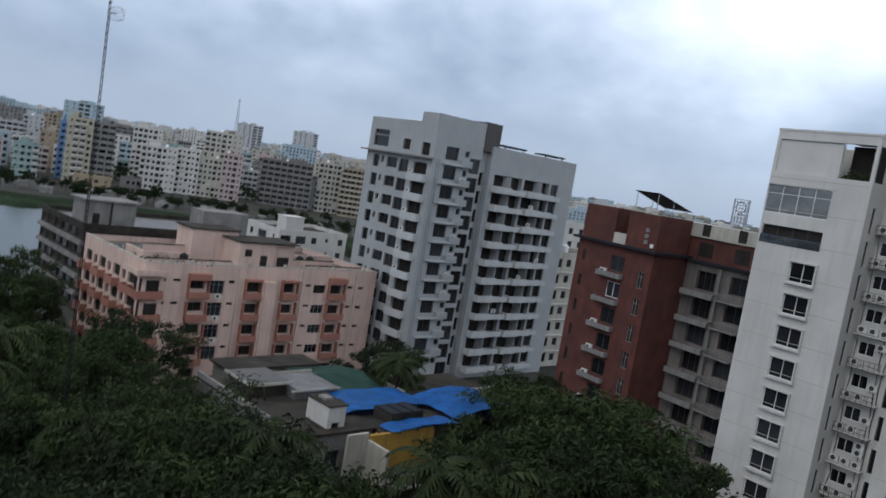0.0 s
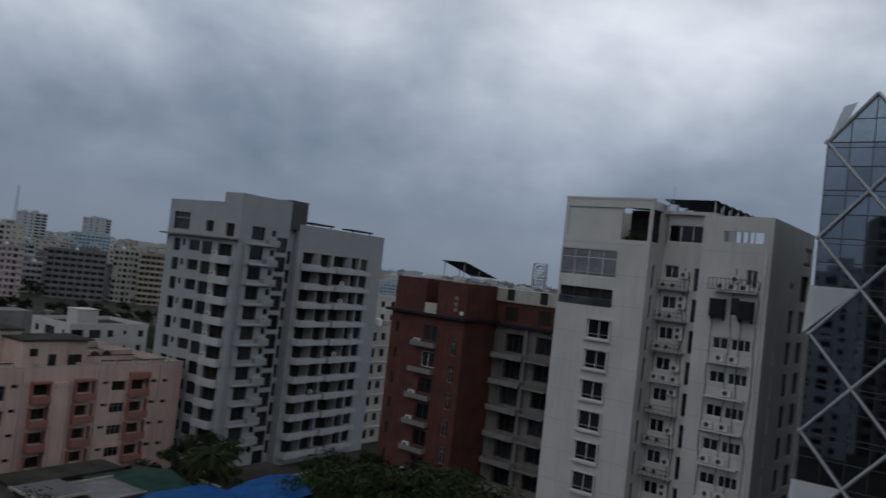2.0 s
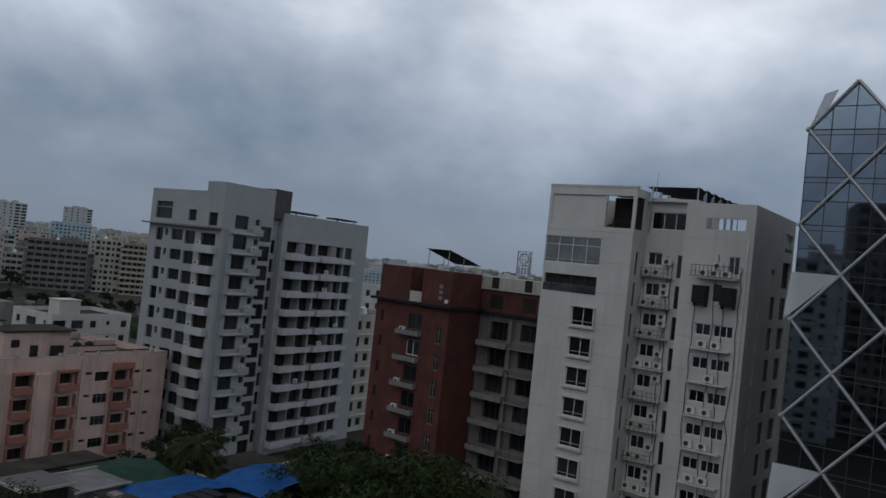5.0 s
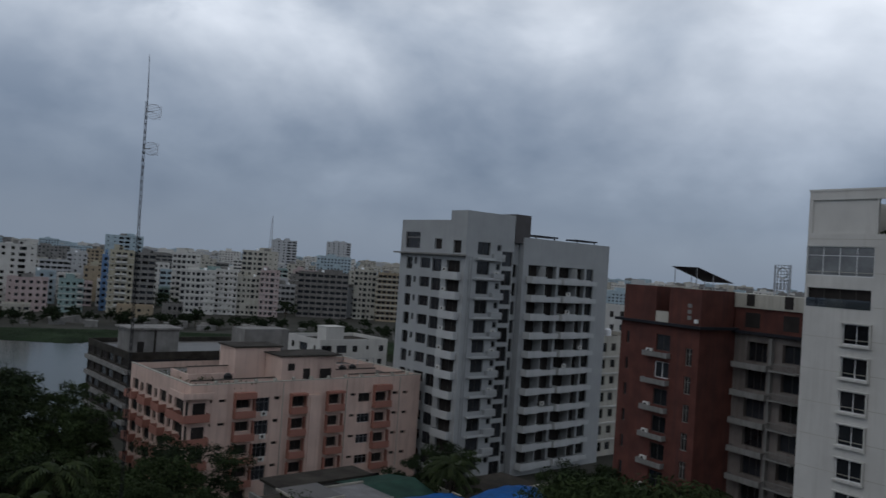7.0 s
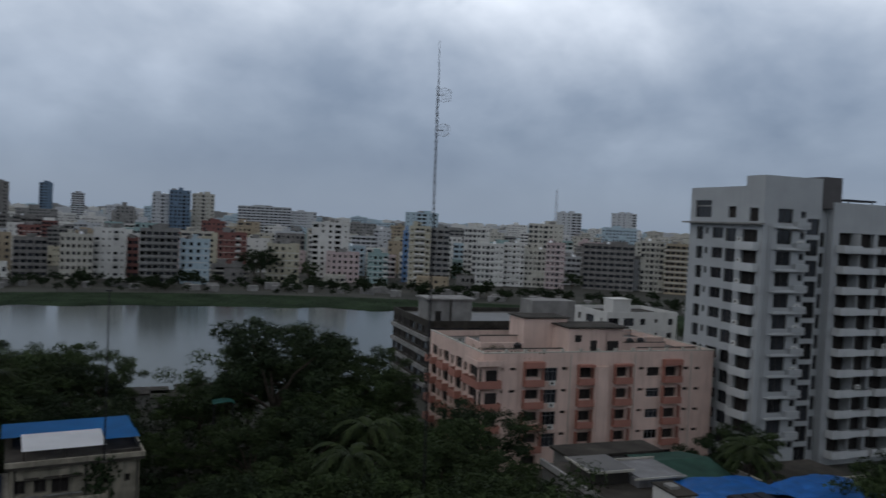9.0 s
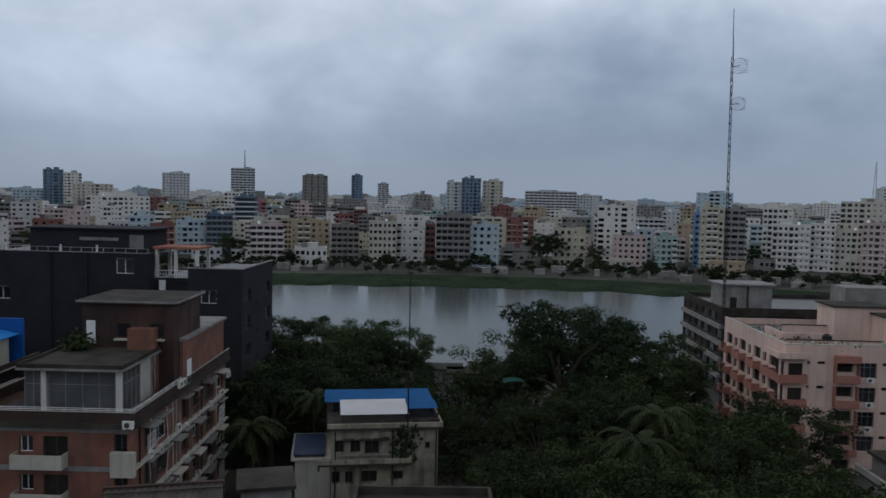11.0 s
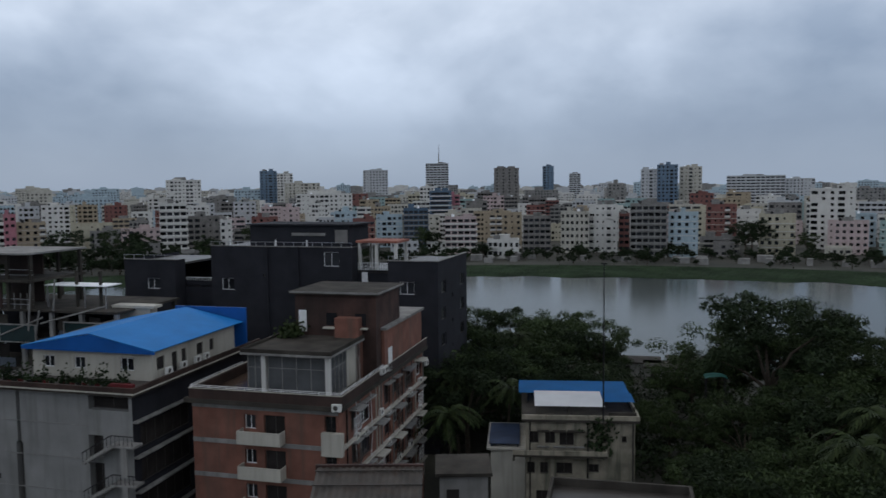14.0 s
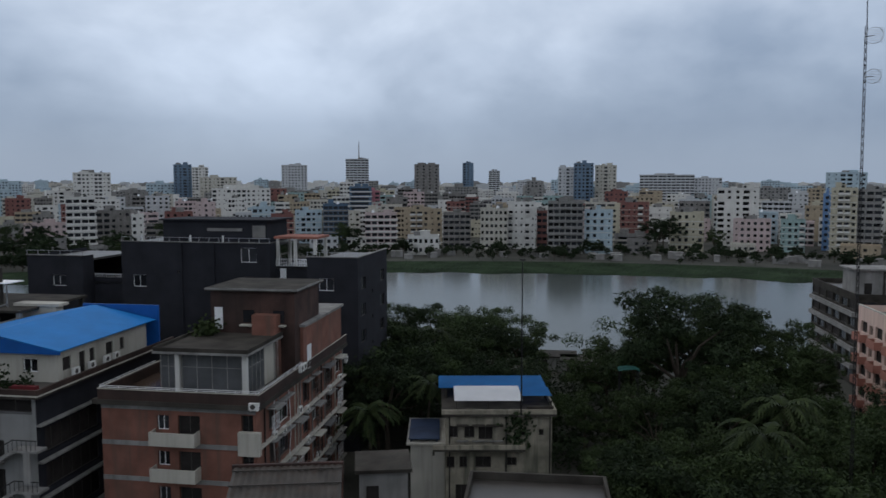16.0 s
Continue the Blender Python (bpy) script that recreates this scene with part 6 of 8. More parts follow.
# ---- the old house with the blue and white sheet roof ----
def patched_house():
    r = thing("old_villa", -36, 68.1, 0, 29, "old stained villa under a blue and white sheet roof", "house")
    rnd = random.Random(55)
    bm = bmesh.new()
    f1 = [(0.35, 1.25, 8.3, 9.55), (1.9, 2.9, 8.3, 9.55), (3.3, 4.75, 8.1, 9.55), (7.5, 8.1, 8.5, 9.1), (9.4, 9.9, 8.5, 9.2)]
    f0 = [(0.1, 0.9, 5.2, 6.4), (1.4, 2.2, 5.2, 6.4), (3.0, 4.6, 5.2, 6.4), (6.2, 7.2, 5.4, 6.3), (1.0, 2.2, 1.5, 3.5), (5.0, 6.5, 1.5, 3.5)]
    sheet(bm, (-0.9, 0.0), FRONT, 10.7, 0, 10.6, f1 + f0, 0.4)
    sheet(bm, (9.8, 0), RIGHT, 12, 0, 10.6, [(2, 3.4, 7.8, 9.2), (6, 7.4, 7.8, 9.2)], 0.4)
    plain(bm, [(9.8, 12), (-0.9, 12), (-0.9, 0)], 0, 10.6)
    part("wall", bm, material("mossy_render", (0.31, 0.28, 0.22), 0.9, 0.45, 0.7, streak=0.9, grime=(0.07, 0.075, 0.055)), r, "cream render black with mould")
    for h in f1 + f0:
        window(r, (-0.9, 0), FRONT, h, 1 if h[1] - h[0] > 0.8 else 0, dark_frame, inside_shade, depth=0.3)
    for h in ((2, 3.4, 7.8, 9.2), (6, 7.4, 7.8, 9.2)):
        window(r, (9.8, 0), RIGHT, h, 1, dark_frame, depth=0.3)
    part("canopy", boxes((-2.2, -1.2, 7.3, 7.0, 0.0, 7.5), (-2.2, -1.2, 6.9, -2.0, 0, 7.3)), old_concrete, r, "stained concrete canopy slab")
    part("roof", boxes((-1.3, -0.4, 10.6, 10.2, 12.3, 10.85)), old_concrete, r)
    part("annex", boxes((-4.5, 2.0, 0, -0.95, 10, 7.0), (-4.9, 1.6, 7.0, -0.9, 10.4, 7.2)), cream_paint, r, "lower annex")
    part("annex_sheet", boxes((-4.7, 2.0, 7.5, -1.5, 9, 7.56), (-4.5, 2.1, 7.2, -4.4, 8.9, 7.5), (-1.8, 2.1, 7.2, -1.7, 8.9, 7.5)), material("dull_sheet", (0.03, 0.05, 0.10), 0.6, 0.4, 0.6), r, "dull dark blue sheet cover")
    for b, m, l in (((0.0, 0.6, 6.9, 5.6), white_metal, "white sheet roof panel"), ((-1.6, 5.65, 10.0, 10.6), blue_metal, "blue sheet roof panel"), ((7.0, 2.5, 10.1, 5.6), blue_metal, "blue sheet roof panel")):
        bm = bmesh.new()
        z = 11.95
        quad(bm, (b[0], b[1], z), (b[2], b[1], z), (b[2], b[3], z + (0.25 if m is white_metal else 0.1)), (b[0], b[3], z + (0.25 if m is white_metal else 0.1)))
        bmesh.ops.solidify(bm, geom=bm.faces[:], thickness=0.06)
        part("roof_sheet", bm, m, r, l)
    for x0, w in ((0.2, 1.2), (1.75, 1.3), (3.15, 1.75)):
        part("window_hood", boxes((x0, -0.55, 9.6, x0 + w, 0.0, 9.72)), old_concrete, r, "mould-black window hood")
        part("window_sill", boxes((x0, -0.25, 7.98, x0 + w, 0.0, 8.08)), concrete, r)
    part("balcony_wall", boxes((-2.2, -1.2, 7.5, 7.0, -1.08, 7.95), (6.88, -1.08, 7.5, 7.0, 0.0, 7.95)), bpy.data.materials["mossy_render"], r, "mouldy balcony wall")
    part("roof_parapet", boxes((-1.3, -0.4, 10.85, 10.2, -0.2, 11.3), (10.0, -0.2, 10.85, 10.2, 12.3, 11.3)), bpy.data.materials["mossy_render"], r, "mouldy roof parapet")
    part("roof_clutter", boxes((1.0, 0.0, 10.85, 1.9, 0.5, 11.35), (2.3, 0.05, 10.85, 2.8, 0.5, 11.2)), old_concrete, r)
    for x in (-0.5, 5.2, 9.6):
        bm = bmesh.new()
        tube(bm, (x, -0.07, 0.0), (x, -0.07, 10.5), 0.06, n=6)
        part("drain_pipe", bm, black_iron, r)
    for x in (0.2, 3.4, 6.7, 9.8):
        for y in (0.8, 5.7, 10.3):
            part("post", boxes((x - 0.07, y - 0.07, 10.85, x + 0.07, y + 0.07, 11.92)), old_concrete, r)
    for b in ((-0.9, 5.7, 10.85, -0.7, 10.4, 11.8), (7.2, -0.2, 10.85, 9.9, 0.0, 11.6)):
        part("roof_wall", boxes(b), old_concrete, r)
    bm = bmesh.new()
    for i in range(260):
        c = Vector((rnd.gauss(6.4, 0.6), -0.2 + rnd.gauss(0, 0.25), rnd.uniform(7.3, 11.2)))
        d = Vector((rnd.uniform(-1, 1), rnd.uniform(-1, 0.2), rnd.uniform(-1, 0.6))).normalized() * 0.4
        s = d.orthogonal().normalized() * 0.14
        quad(bm, c - s, c + d * 0.5 - s * 1.4, c + d, c + d * 0.5 + s * 1.4)
    part("creeper", bm, leaf_dark, r, "dark creeper hanging over the facade", "stuff")


patched_house()

# ---- low roofs with tarpaulins in front of the pink block ----
def draped(x0, y0, x1, y1, z, sag, seed, n=14):
    """A tarpaulin: a thin wrinkled sheet with sagging edges."""
    bm = bmesh.new()
    g = [[None] * (n + 1) for _ in range(n + 1)]
    for i in range(n + 1):
        for j in range(n + 1):
            u, v = i / n, j / n
            x, y = x0 + (x1 - x0) * u, y0 + (y1 - y0) * v
            dz = sag * (1 - 4 * (u - 0.5) ** 2) + 0.18 * noise.noise((x * 0.5 + seed, y * 0.5, 0)) + 0.07 * noise.noise((x * 1.7, y * 1.7 + seed, 3))
            edge = 0.25 * noise.noise((x * 0.8, y * 0.8, seed)) if i in (0, n) or j in (0, n) else 0
            g[i][j] = bm.verts.new((x + edge, y + edge, z + dz))
    for i in range(n):
        for j in range(n):
            bm.faces.new((g[i][j], g[i + 1][j], g[i + 1][j + 1], g[i][j + 1]))
    bmesh.ops.solidify(bm, geom=bm.faces[:], thickness=0.05)
    return bm


def low_roofs():
    X, Y, T = 19.0, 66.9, 20
    tarp = material("blue_tarpaulin", (0.02, 0.20, 0.62), 0.5, 0.25, 0.8, spec=0.4, bump=0.3, fine=5.0)
    r = thing("low_house", X, Y, 0, T, "low concrete house with flat stained roofs", "house")
    bm = bmesh.new()
    sheet(bm, (-1, 0), FRONT, 9.3, 0, 8.3, [(1.0, 2.6, 4.8, 6.6), (4.0, 5.6, 4.8, 6.6), (1.0, 2.6, 1.4, 3.2)], 0.3)
    sheet(bm, (-1, 18), LEFT, 18, 0, 8.3, [(2 + 3 * i, 3.6 + 3 * i, 4.8, 6.6) for i in range(5)], 0.3)
    plain(bm, [(8.3, 0), (8.3, 18), (-1, 18)], 0, 8.3)
    part("wall", bm, concrete, r)
    for h in ((1.0, 2.6, 4.8, 6.6), (4.0, 5.6, 4.8, 6.6), (1.0, 2.6, 1.4, 3.2)):
        window(r, (-1, 0), FRONT, h, 1, dark_frame, depth=0.2)
    for i in range(5):
        window(r, (-1, 18), LEFT, (2 + 3 * i, 3.6 + 3 * i, 4.8, 6.6), 1, dark_frame, depth=0.2)
    part("roof", boxes((-1.3, -0.3, 8.3, 8.6, 18.3, 8.5)), old_concrete, r, "stained dark concrete roof")
    part("parapet", boxes((-1.3, -0.3, 8.5, -1.0, 18.3, 9.1)), concrete, r)
    part("raised_slab", boxes((0.7, 10.6, 8.5, 4.8, 15.2, 9.8), (0.3, 10.2, 9.8, 5.1, 15.5, 10.0)), wet_roof, r, "dark wet raised slab")
    part("pale_edge", boxes((0.25, 10.1, 9.8, 5.15, 10.2, 10.06), (0.2, 10.1, 9.8, 0.3, 15.5, 10.06), (5.3, 14.6, 9.46, 10.6, 14.75, 9.7), (4.2, 8.6, 9.4, 10.3, 8.7, 9.6)), cream_paint, r)
    part("second_slab", boxes((4.9, 9.0, 8.5, 10.0, 14.4, 9.35), (5.12, 8.7, 9.35, 10.3, 14.6, 9.5)), tin_grey, r)
    g = thing("green_roofed_shed", X, Y, 0, T, "long shed with a faded green sheet roof", "shed")
    part("wall", boxes((10.4, 9.8, 0, 17.0, 19.0, 8.2)), concrete, g)
    bm = bmesh.new()
    quad(bm, (9.9, 9.4, 8.3), (17.6, 9.4, 8.3), (17.6, 14.3, 9.3), (9.9, 14.3, 9.3))
    quad(bm, (9.9, 14.3, 9.3), (17.6, 14.3, 9.3), (17.6, 19.3, 8.5), (9.9, 19.3, 8.5))
    bmesh.ops.solidify(bm, geom=bm.faces[:], thickness=0.08)
    part("sheet_roof", bm, green_roof, g, "faded dark green sheet roof")
    s = thing("long_shed", X, Y, 0, T, "long low shed with a dark weathered roof", "shed")
    part("wall", boxes((3.2, 19.8, 0, 15, 23.4, 8.4)), concrete, s)
    part("roof", boxes((2.8, 19.5, 8.4, 15.4, 23.8, 8.7)), old_concrete, s)
    t = thing("tarpaulin_house", X, Y, 0, T, "yellow and grey house covered with blue tarpaulins", "house")
    bm = bmesh.new()
    sheet(bm, (8.8, -1.2), FRONT, 19.0, 0, 8.0, [(10 + 3 * i, 11.8 + 3 * i, 4.6, 6.6) for i in range(3)], 0.3)
    plain(bm, [(27.8, -1.2), (27.8, 8.8), (8.8, 8.8), (8.8, -1.2)], 0, 8.0)
    part("wall", bm, old_concrete, t)
    for i in range(3):
        window(t, (8.8, -1.2), FRONT, (10 + 3 * i, 11.8 + 3 * i, 4.6, 6.6), 1, dark_frame, depth=0.2)
    part("yellow_wall", boxes((6.9, -1.6, 4.4, 15.2, -1.22, 8.3), (8.4, -1.22, 4.6, 8.78, -0.3, 8.0)), yellow_paint, t, "stained yellow wall")
    part("roof", boxes((8.6, -1.4, 8.0, 28.0, 9.0, 8.2)), old_concrete, t)
    part("yard_wall", boxes((6.55, -4.6, 0, 6.85, -1.25, 7.9), (4.2, -1.6, 0, 6.55, -1.25, 8.6)), cream_paint, t, "stained pale yard wall")
    part("lean_slab", boxes((6.9, -6.2, 4.6, 11.2, -1.65, 4.8), (15.3, -3.4, 5.4, 22.0, -1.65, 5.6)), concrete, t, "stained low lean-to roof")
    part("lean_wall", boxes((7.1, -6.0, 0, 11.0, -1.7, 4.6), (15.5, -3.2, 0, 21.8, -1.7, 5.4)), old_concrete, t)
    for i, (b, z, sag) in enumerate((((6.6, 3.3, 18.7, 8.9), 8.75, 0.4), ((18.5, -1.4, 29.4, 6.2), 8.7, 0.8), ((9.3, -1.9, 18.4, 0.3), 8.5, 0.2))):
        ob = thing("tarpaulin", X, Y, 0, T, "bright blue wrinkled tarpaulin tied over a roof", "tarpaulin", "blue tarpaulins")
        part("cover", draped(*b, z, sag, i * 3.1), tarp, ob)
        for k in range(4):
            x = b[0] + (b[2] - b[0]) * (k + 0.5) / 4
            bm = bmesh.new()
            tube(bm, (x, b[1] + 0.2, 8.1), (x, b[1] + 0.2, z + sag * 0.7), 0.05, n=5)
            part("prop", bm, black_iron, ob)
    for x in (11.0, 12.45, 13.9):
        ob = thing("skylight", X, Y, 0, T, "dark skylight panel among blue tarpaulins", "skylight", "roof skylights")
        part("panel", boxes((x, 0.5, 9.2, x + 1.2, 3.3, 9.35)), solar_dark, ob)
        part("kerb", boxes((x - 0.08, 0.42, 8.2, x + 1.28, 3.38, 9.2)), old_concrete, ob)
    ob = thing("tarpaulin_lean_to", X, Y, 0, T, "lean-to under a sagging blue tarpaulin", "shed", "blue tarpaulins")
    part("cover", draped(22.9, -9.2, 27.2, -3.4, 7.6, 0.4, 9.0), tarp, ob)
    part("shelter", boxes((23.2, -8.9, 0, 26.9, -3.7, 7.3)), old_concrete, ob)
    p = thing("stair_tower", X, Y, 0, T, "narrow white rendered stair tower with a dark top", "tower")
    bm = bmesh.new()
    sheet(bm, (3.3, 0.8), FRONT, 2.0, 0, 10.6, [(0.5, 1.4, 7.4, 9.0), (0.5, 1.4, 4.0, 5.6)], 0.3)
    plain(bm, [(5.3, 0.8), (5.3, 4.4), (3.3, 4.4), (3.3, 0.8)], 0, 10.6)
    part("wall", bm, white_paint, p)
    part("roof", boxes((3.15, 0.65, 10.6, 5.45, 4.55, 10.75)), old_concrete, p, "stained dark top slab")
    for z in (7.4, 4.0):
        window(p, (3.3, 0.8), FRONT, (0.5, 1.4, z, z + 1.6), 0, dark_frame, inside_shade, depth=0.2)
    part("hatch", boxes((3.7, 2.2, 10.75, 4.6, 3.4, 11.0)), concrete, p)
    w = thing("yard_building", X, Y, 0, T, "low stained concrete building by the tower", "building")
    part("wall", boxes((26, 14, 0, 40, 22, 5.0)), concrete, w)
    part("roof", boxes((25.6, 13.6, 5.0, 40.4, 22.4, 5.25)), old_concrete, w)
    part("parapet", boxes((25.6, 13.6, 5.25, 40.4, 13.9, 5.9), (25.6, 13.9, 5.25, 25.9, 22.4, 5.9)), cream_paint, w)


low_roofs()


# ---- small roofs in the foreground ----
x, y = polar(-35.0, 55.0)
tk = thing("tank_room", x, y, 0, 35, "weathered concrete tank room with a flat roof", "tank room")
part("wall", boxes((0, 0, 0, 3.5, 3.6, 13.2)), concrete, tk)
part("roof", boxes((-0.3, -0.3, 13.2, 3.8, 3.9, 13.45)), old_concrete, tk, "stained flat slab roof")
part("door", boxes((0.5, -0.06, 10.2, 1.4, 0.02, 12.2)), inside_shade, tk)
x, y = polar(-27.6, 46.0)
mr = thing("mossy_roofed_house", x, y, 0, 22, "old house with a black mossy flat roof", "house")
part("wall", boxes((0, 0, 0, 9.6, 9.0, 12.6)), old_concrete, mr)
part("roof", boxes((0.2, 0.2, 12.6, 9.4, 8.8, 12.7)), wet_roof, mr)
for b in ((0, 0, 12.6, 9.6, 0.22, 13.3), (0, 0.22, 12.6, 0.22, 9, 13.3), (9.38, 0.22, 12.6, 9.6, 9, 13.3), (0.22, 8.78, 12.6, 9.38, 9, 13.3)):
    part("parapet", boxes(b), old_concrete, mr)
for px in (0.0, 9.3):
    part("corner_post", boxes((px, -0.02, 13.3, px + 0.3, 0.28, 13.8)), white_paint, mr)
tin = material("rusty_tin", (0.06, 0.052, 0.045), 0.6, 0.4, 0.8, streak=0.5, grime=(0.05, 0.03, 0.02))
x, y = polar(-44.8, 47.0)
sh = thing("sheet_roofed_shed", x, y, 0, 34, "shed with a grey corrugated sheet roof", "shed")
part("wall", boxes((0, 0, 0, 6.4, 5, 13.8)), old_concrete, sh)
for i in range(16):
    x0 = -0.2 + i * 0.44
    bm = bmesh.new()
    quad(bm, (x0, -0.4, 13.9), (x0 + 0.2, -0.4, 13.98), (x0 + 0.2, 4.6, 15.5), (x0, 4.6, 15.42))
    quad(bm, (x0 + 0.2, -0.4, 13.98), (x0 + 0.44, -0.4, 13.9), (x0 + 0.44, 4.6, 15.42), (x0 + 0.2, 4.6, 15.5))
    part("roof_sheet", bm, tin, sh)
part("ridge_board", boxes((-0.3, 4.55, 13.8, 6.9, 4.8, 15.6)), soot_brick, sh)
bm = bmesh.new()
f = quad(bm, (6.86, -0.3, 13.4), (6.86, 4.55, 13.4), (6.86, 4.55, 15.4), (6.86, -0.3, 13.85))
bmesh.ops.solidify(bm, geom=[f], thickness=0.2)
part("gable_wall", bm, brown_brick, sh, "red brick gable wall")
for y in (1.0, 2.6, 4.0):
    part("roof_batten", boxes((-0.25, y, 14.02 + (y + 0.4) * 0.304, 6.85, y + 0.1, 14.1 + (y + 0.4) * 0.304)), tin, sh)

# ---- the slim lattice radio mast ----
def radio_mast():
    x, y = polar(-0.5, 70.0)
    r = thing("radio_mast", x, y, 0, 0, "tall slim dark lattice mast with two dish antennas", "mast")
    top, lean = 50.0, -0.5
    def at(z, k):
        a = math.tau * k / 3
        w = 0.13 if z < 42 else 0.09
        return (w * math.cos(a) + lean * z / top, w * math.sin(a), z)
    for k in range(3):
        bm = bmesh.new()
        tube(bm, at(0, k), at(46, k), 0.04, 0.03, 6)
        part("leg", bm, black_iron, r)
    bm = bmesh.new()
    for i in range(76):
        z = 0.6 * i
        for k in range(3):
            tube(bm, at(z, k), at(z + 0.6, (k + 1) % 3), 0.02, n=4)
    part("lacing", bm, black_iron, r)
    bm = bmesh.new()
    tube(bm, at(45.5, 0), (lean, 0, top), 0.05, 0.02, 6)
    part("whip", bm, black_iron, r)
    for z, rad in ((45.2, 0.62), (42.1, 0.55)):
        c = Vector((lean * z / top + 0.6, -0.2, z))
        bm = bmesh.new()
        for i in range(-4, 5):
            h = math.sqrt(max(0, 1 - (i / 4.6) ** 2)) * rad
            tube(bm, c + Vector((0.02 * i * i, 0.0, i / 4.6 * rad)) - Vector((h, 0.1, 0)), c + Vector((0.02 * i * i, 0, i / 4.6 * rad)) + Vector((h, 0.1, 0)), 0.018, n=4)
        for s in range(18):
            a, b = math.tau * s / 18, math.tau * (s + 1) / 18
            tube(bm, c + Vector((rad * math.cos(a), 0, rad * math.sin(a))), c + Vector((rad * math.cos(b), 0, rad * math.sin(b))), 0.03, n=4)
        d = part("grid_dish", bm, steel, r, "pale grid dish antenna")
        bm = bmesh.new()
        tube(bm, (lean * z / top, 0, z), c, 0.04, n=5)
        part("dish_arm", bm, black_iron, d)


radio_mast()
x, y = polar(-22.9, 76.0)
lp = thing("lightning_pole", x, y, 10.9, 0, "thin dark pole standing on a house roof", "pole")
bm = bmesh.new()
tube(bm, (0, 0, 0), (0, 0, 15.6), 0.09, 0.05, 6)
part("shaft", bm, black_iron, lp)
part("foot", boxes((-0.25, -0.25, 0, 0.25, 0.25, 0.15)), old_concrete, lp)
part("tip", boxes((-0.3, -0.03, 15.5, 0.3, 0.03, 15.62)), black_iron, lp)

# ---- the building under the camera, and the bar beside it ----
own = thing("own_building", 0, 0, 0, 0, "plain rendered building below the viewpoint", "building")
part("wall", boxes((-8, -14, 0, 8, 0.5, 32.2)), cream_paint, own)
part("terrace", boxes((-8.1, -14.1, 32.2, 8.1, 0.62, 32.4)), concrete, own)
part("rear_wall", boxes((-8, -6, 32.4, 8, -5.7, 38)), cream_paint, own)
bar = thing("iron_bar", 0, 0, 0, 0, "round dark iron bar fixed to a terrace post", "bar")
bm = bmesh.new()
ax, ay = polar(67.0, 1.25)
bx, by = polar(84.0, 1.32)
tube(bm, (ax, ay, H + 0.188), (bx, by, H + 0.288), 0.0098, n=12)
part("bar", bm, black_iron, bar)
bm = bmesh.new()
tube(bm, (bx, by, 32.4), (bx, by, H + 0.33), 0.02, n=10)
part("post", bm, black_iron, bar)

# ---- the far shore ----
pale_blue = material("pale_blue_paint", (0.36, 0.45, 0.50), 0.85, 0.15, 0.4, streak=0.35, grime=(0.16, 0.2, 0.22))
pale_pink = material("pale_pink_paint", (0.46, 0.37, 0.36), 0.85, 0.15, 0.4, streak=0.35, grime=(0.22, 0.16, 0.15))
yellow_wash = material("yellow_wash", (0.43, 0.40, 0.31), 0.85, 0.15, 0.4, streak=0.35, grime=(0.2, 0.17, 0.1))
tan_paint = material("tan_paint", (0.34, 0.28, 0.20), 0.85, 0.15, 0.4, streak=0.35, grime=(0.15, 0.11, 0.07))
teal_paint = material("teal_paint", (0.26, 0.36, 0.35), 0.85, 0.15, 0.4, streak=0.35, grime=(0.1, 0.15, 0.14))
magenta_paint = material("magenta_paint", (0.38, 0.16, 0.19), 0.85, 0.15, 0.4, streak=0.3)
maroon_brick = material("maroon_brick", (0.19, 0.085, 0.075), 0.85, 0.2, 0.4, streak=0.3)
bare_concrete = material("bare_concrete", (0.20, 0.19, 0.18), 0.9, 0.3, 0.4, streak=0.4)
office_glass = material("office_glass", (0.09, 0.14, 0.20), 0.15, 0.2, 0.3, spec=0.7, bump=0)


def far(kind, a0, a1, d, h, mat, label, cols, storeys=0, depth=12.0, band=None, strip=False, clutter=2, seed=0, joined=False, win=(1.5, 1.4), side=3):
    """A house across the lake that fills the azimuths a0 to a1 at a distance."""
    x, y = polar(a0, d)
    w = d * radians(a1 - a0)
    return storey_block(kind, x, y, -(a0 + a1) / 2, w, depth, h, mat, label, storeys or max(1, round(h / 3.1)), cols, band, side if a0 > -20 else 0, side if a0 <= -20 else 0, strip=strip, clutter=clutter, seed=seed, joined=joined, win=win, category="far house")


# concrete lightened to pale grey: distance haze put into the base colour
hazed_concrete = material("hazed_concrete", (0.44, 0.45, 0.46), 0.85, 0.15, 0.4, streak=0.3, grime=(0.25, 0.25, 0.25))

# waterfront houses
far("shore_house", -63.8, -63.1, 420, 22, magenta_paint, "narrow magenta house across the lake", 2, seed=1)
far("shore_house", -63.1, -61.4, 424, 17.9, tan_paint, "orange-tan house across the lake", 4, band=cream_paint, seed=2)
far("shore_house", -58.8, -56.4, 470, 10.8, concrete, "long low grey house by the trees", 7, seed=3, joined=True)
far("shore_house", -54.4, -52.6, 417, 26, white_paint, "slim white tower house with balcony bands", 4, band=white_paint, strip=True, seed=4)
far("shore_house", -52.6, -50.4, 439, 18.4, bare_concrete, "unplastered brown brick block", 5, seed=5, joined=True)
far("shore_house", -50.4, -49.6, 420, 17, white_paint, "narrow white house by the shore", 2, seed=6)
far("shore_house", -42.4, -40.8, 430, 20, pale_blue, "pale blue house with balconies", 4, band=white_paint, seed=7, joined=True)
far("shore_house", -41.1, -39.5, 400, 17, maroon_brick, "red house with stepped roof", 4, band=cream_paint, seed=8)
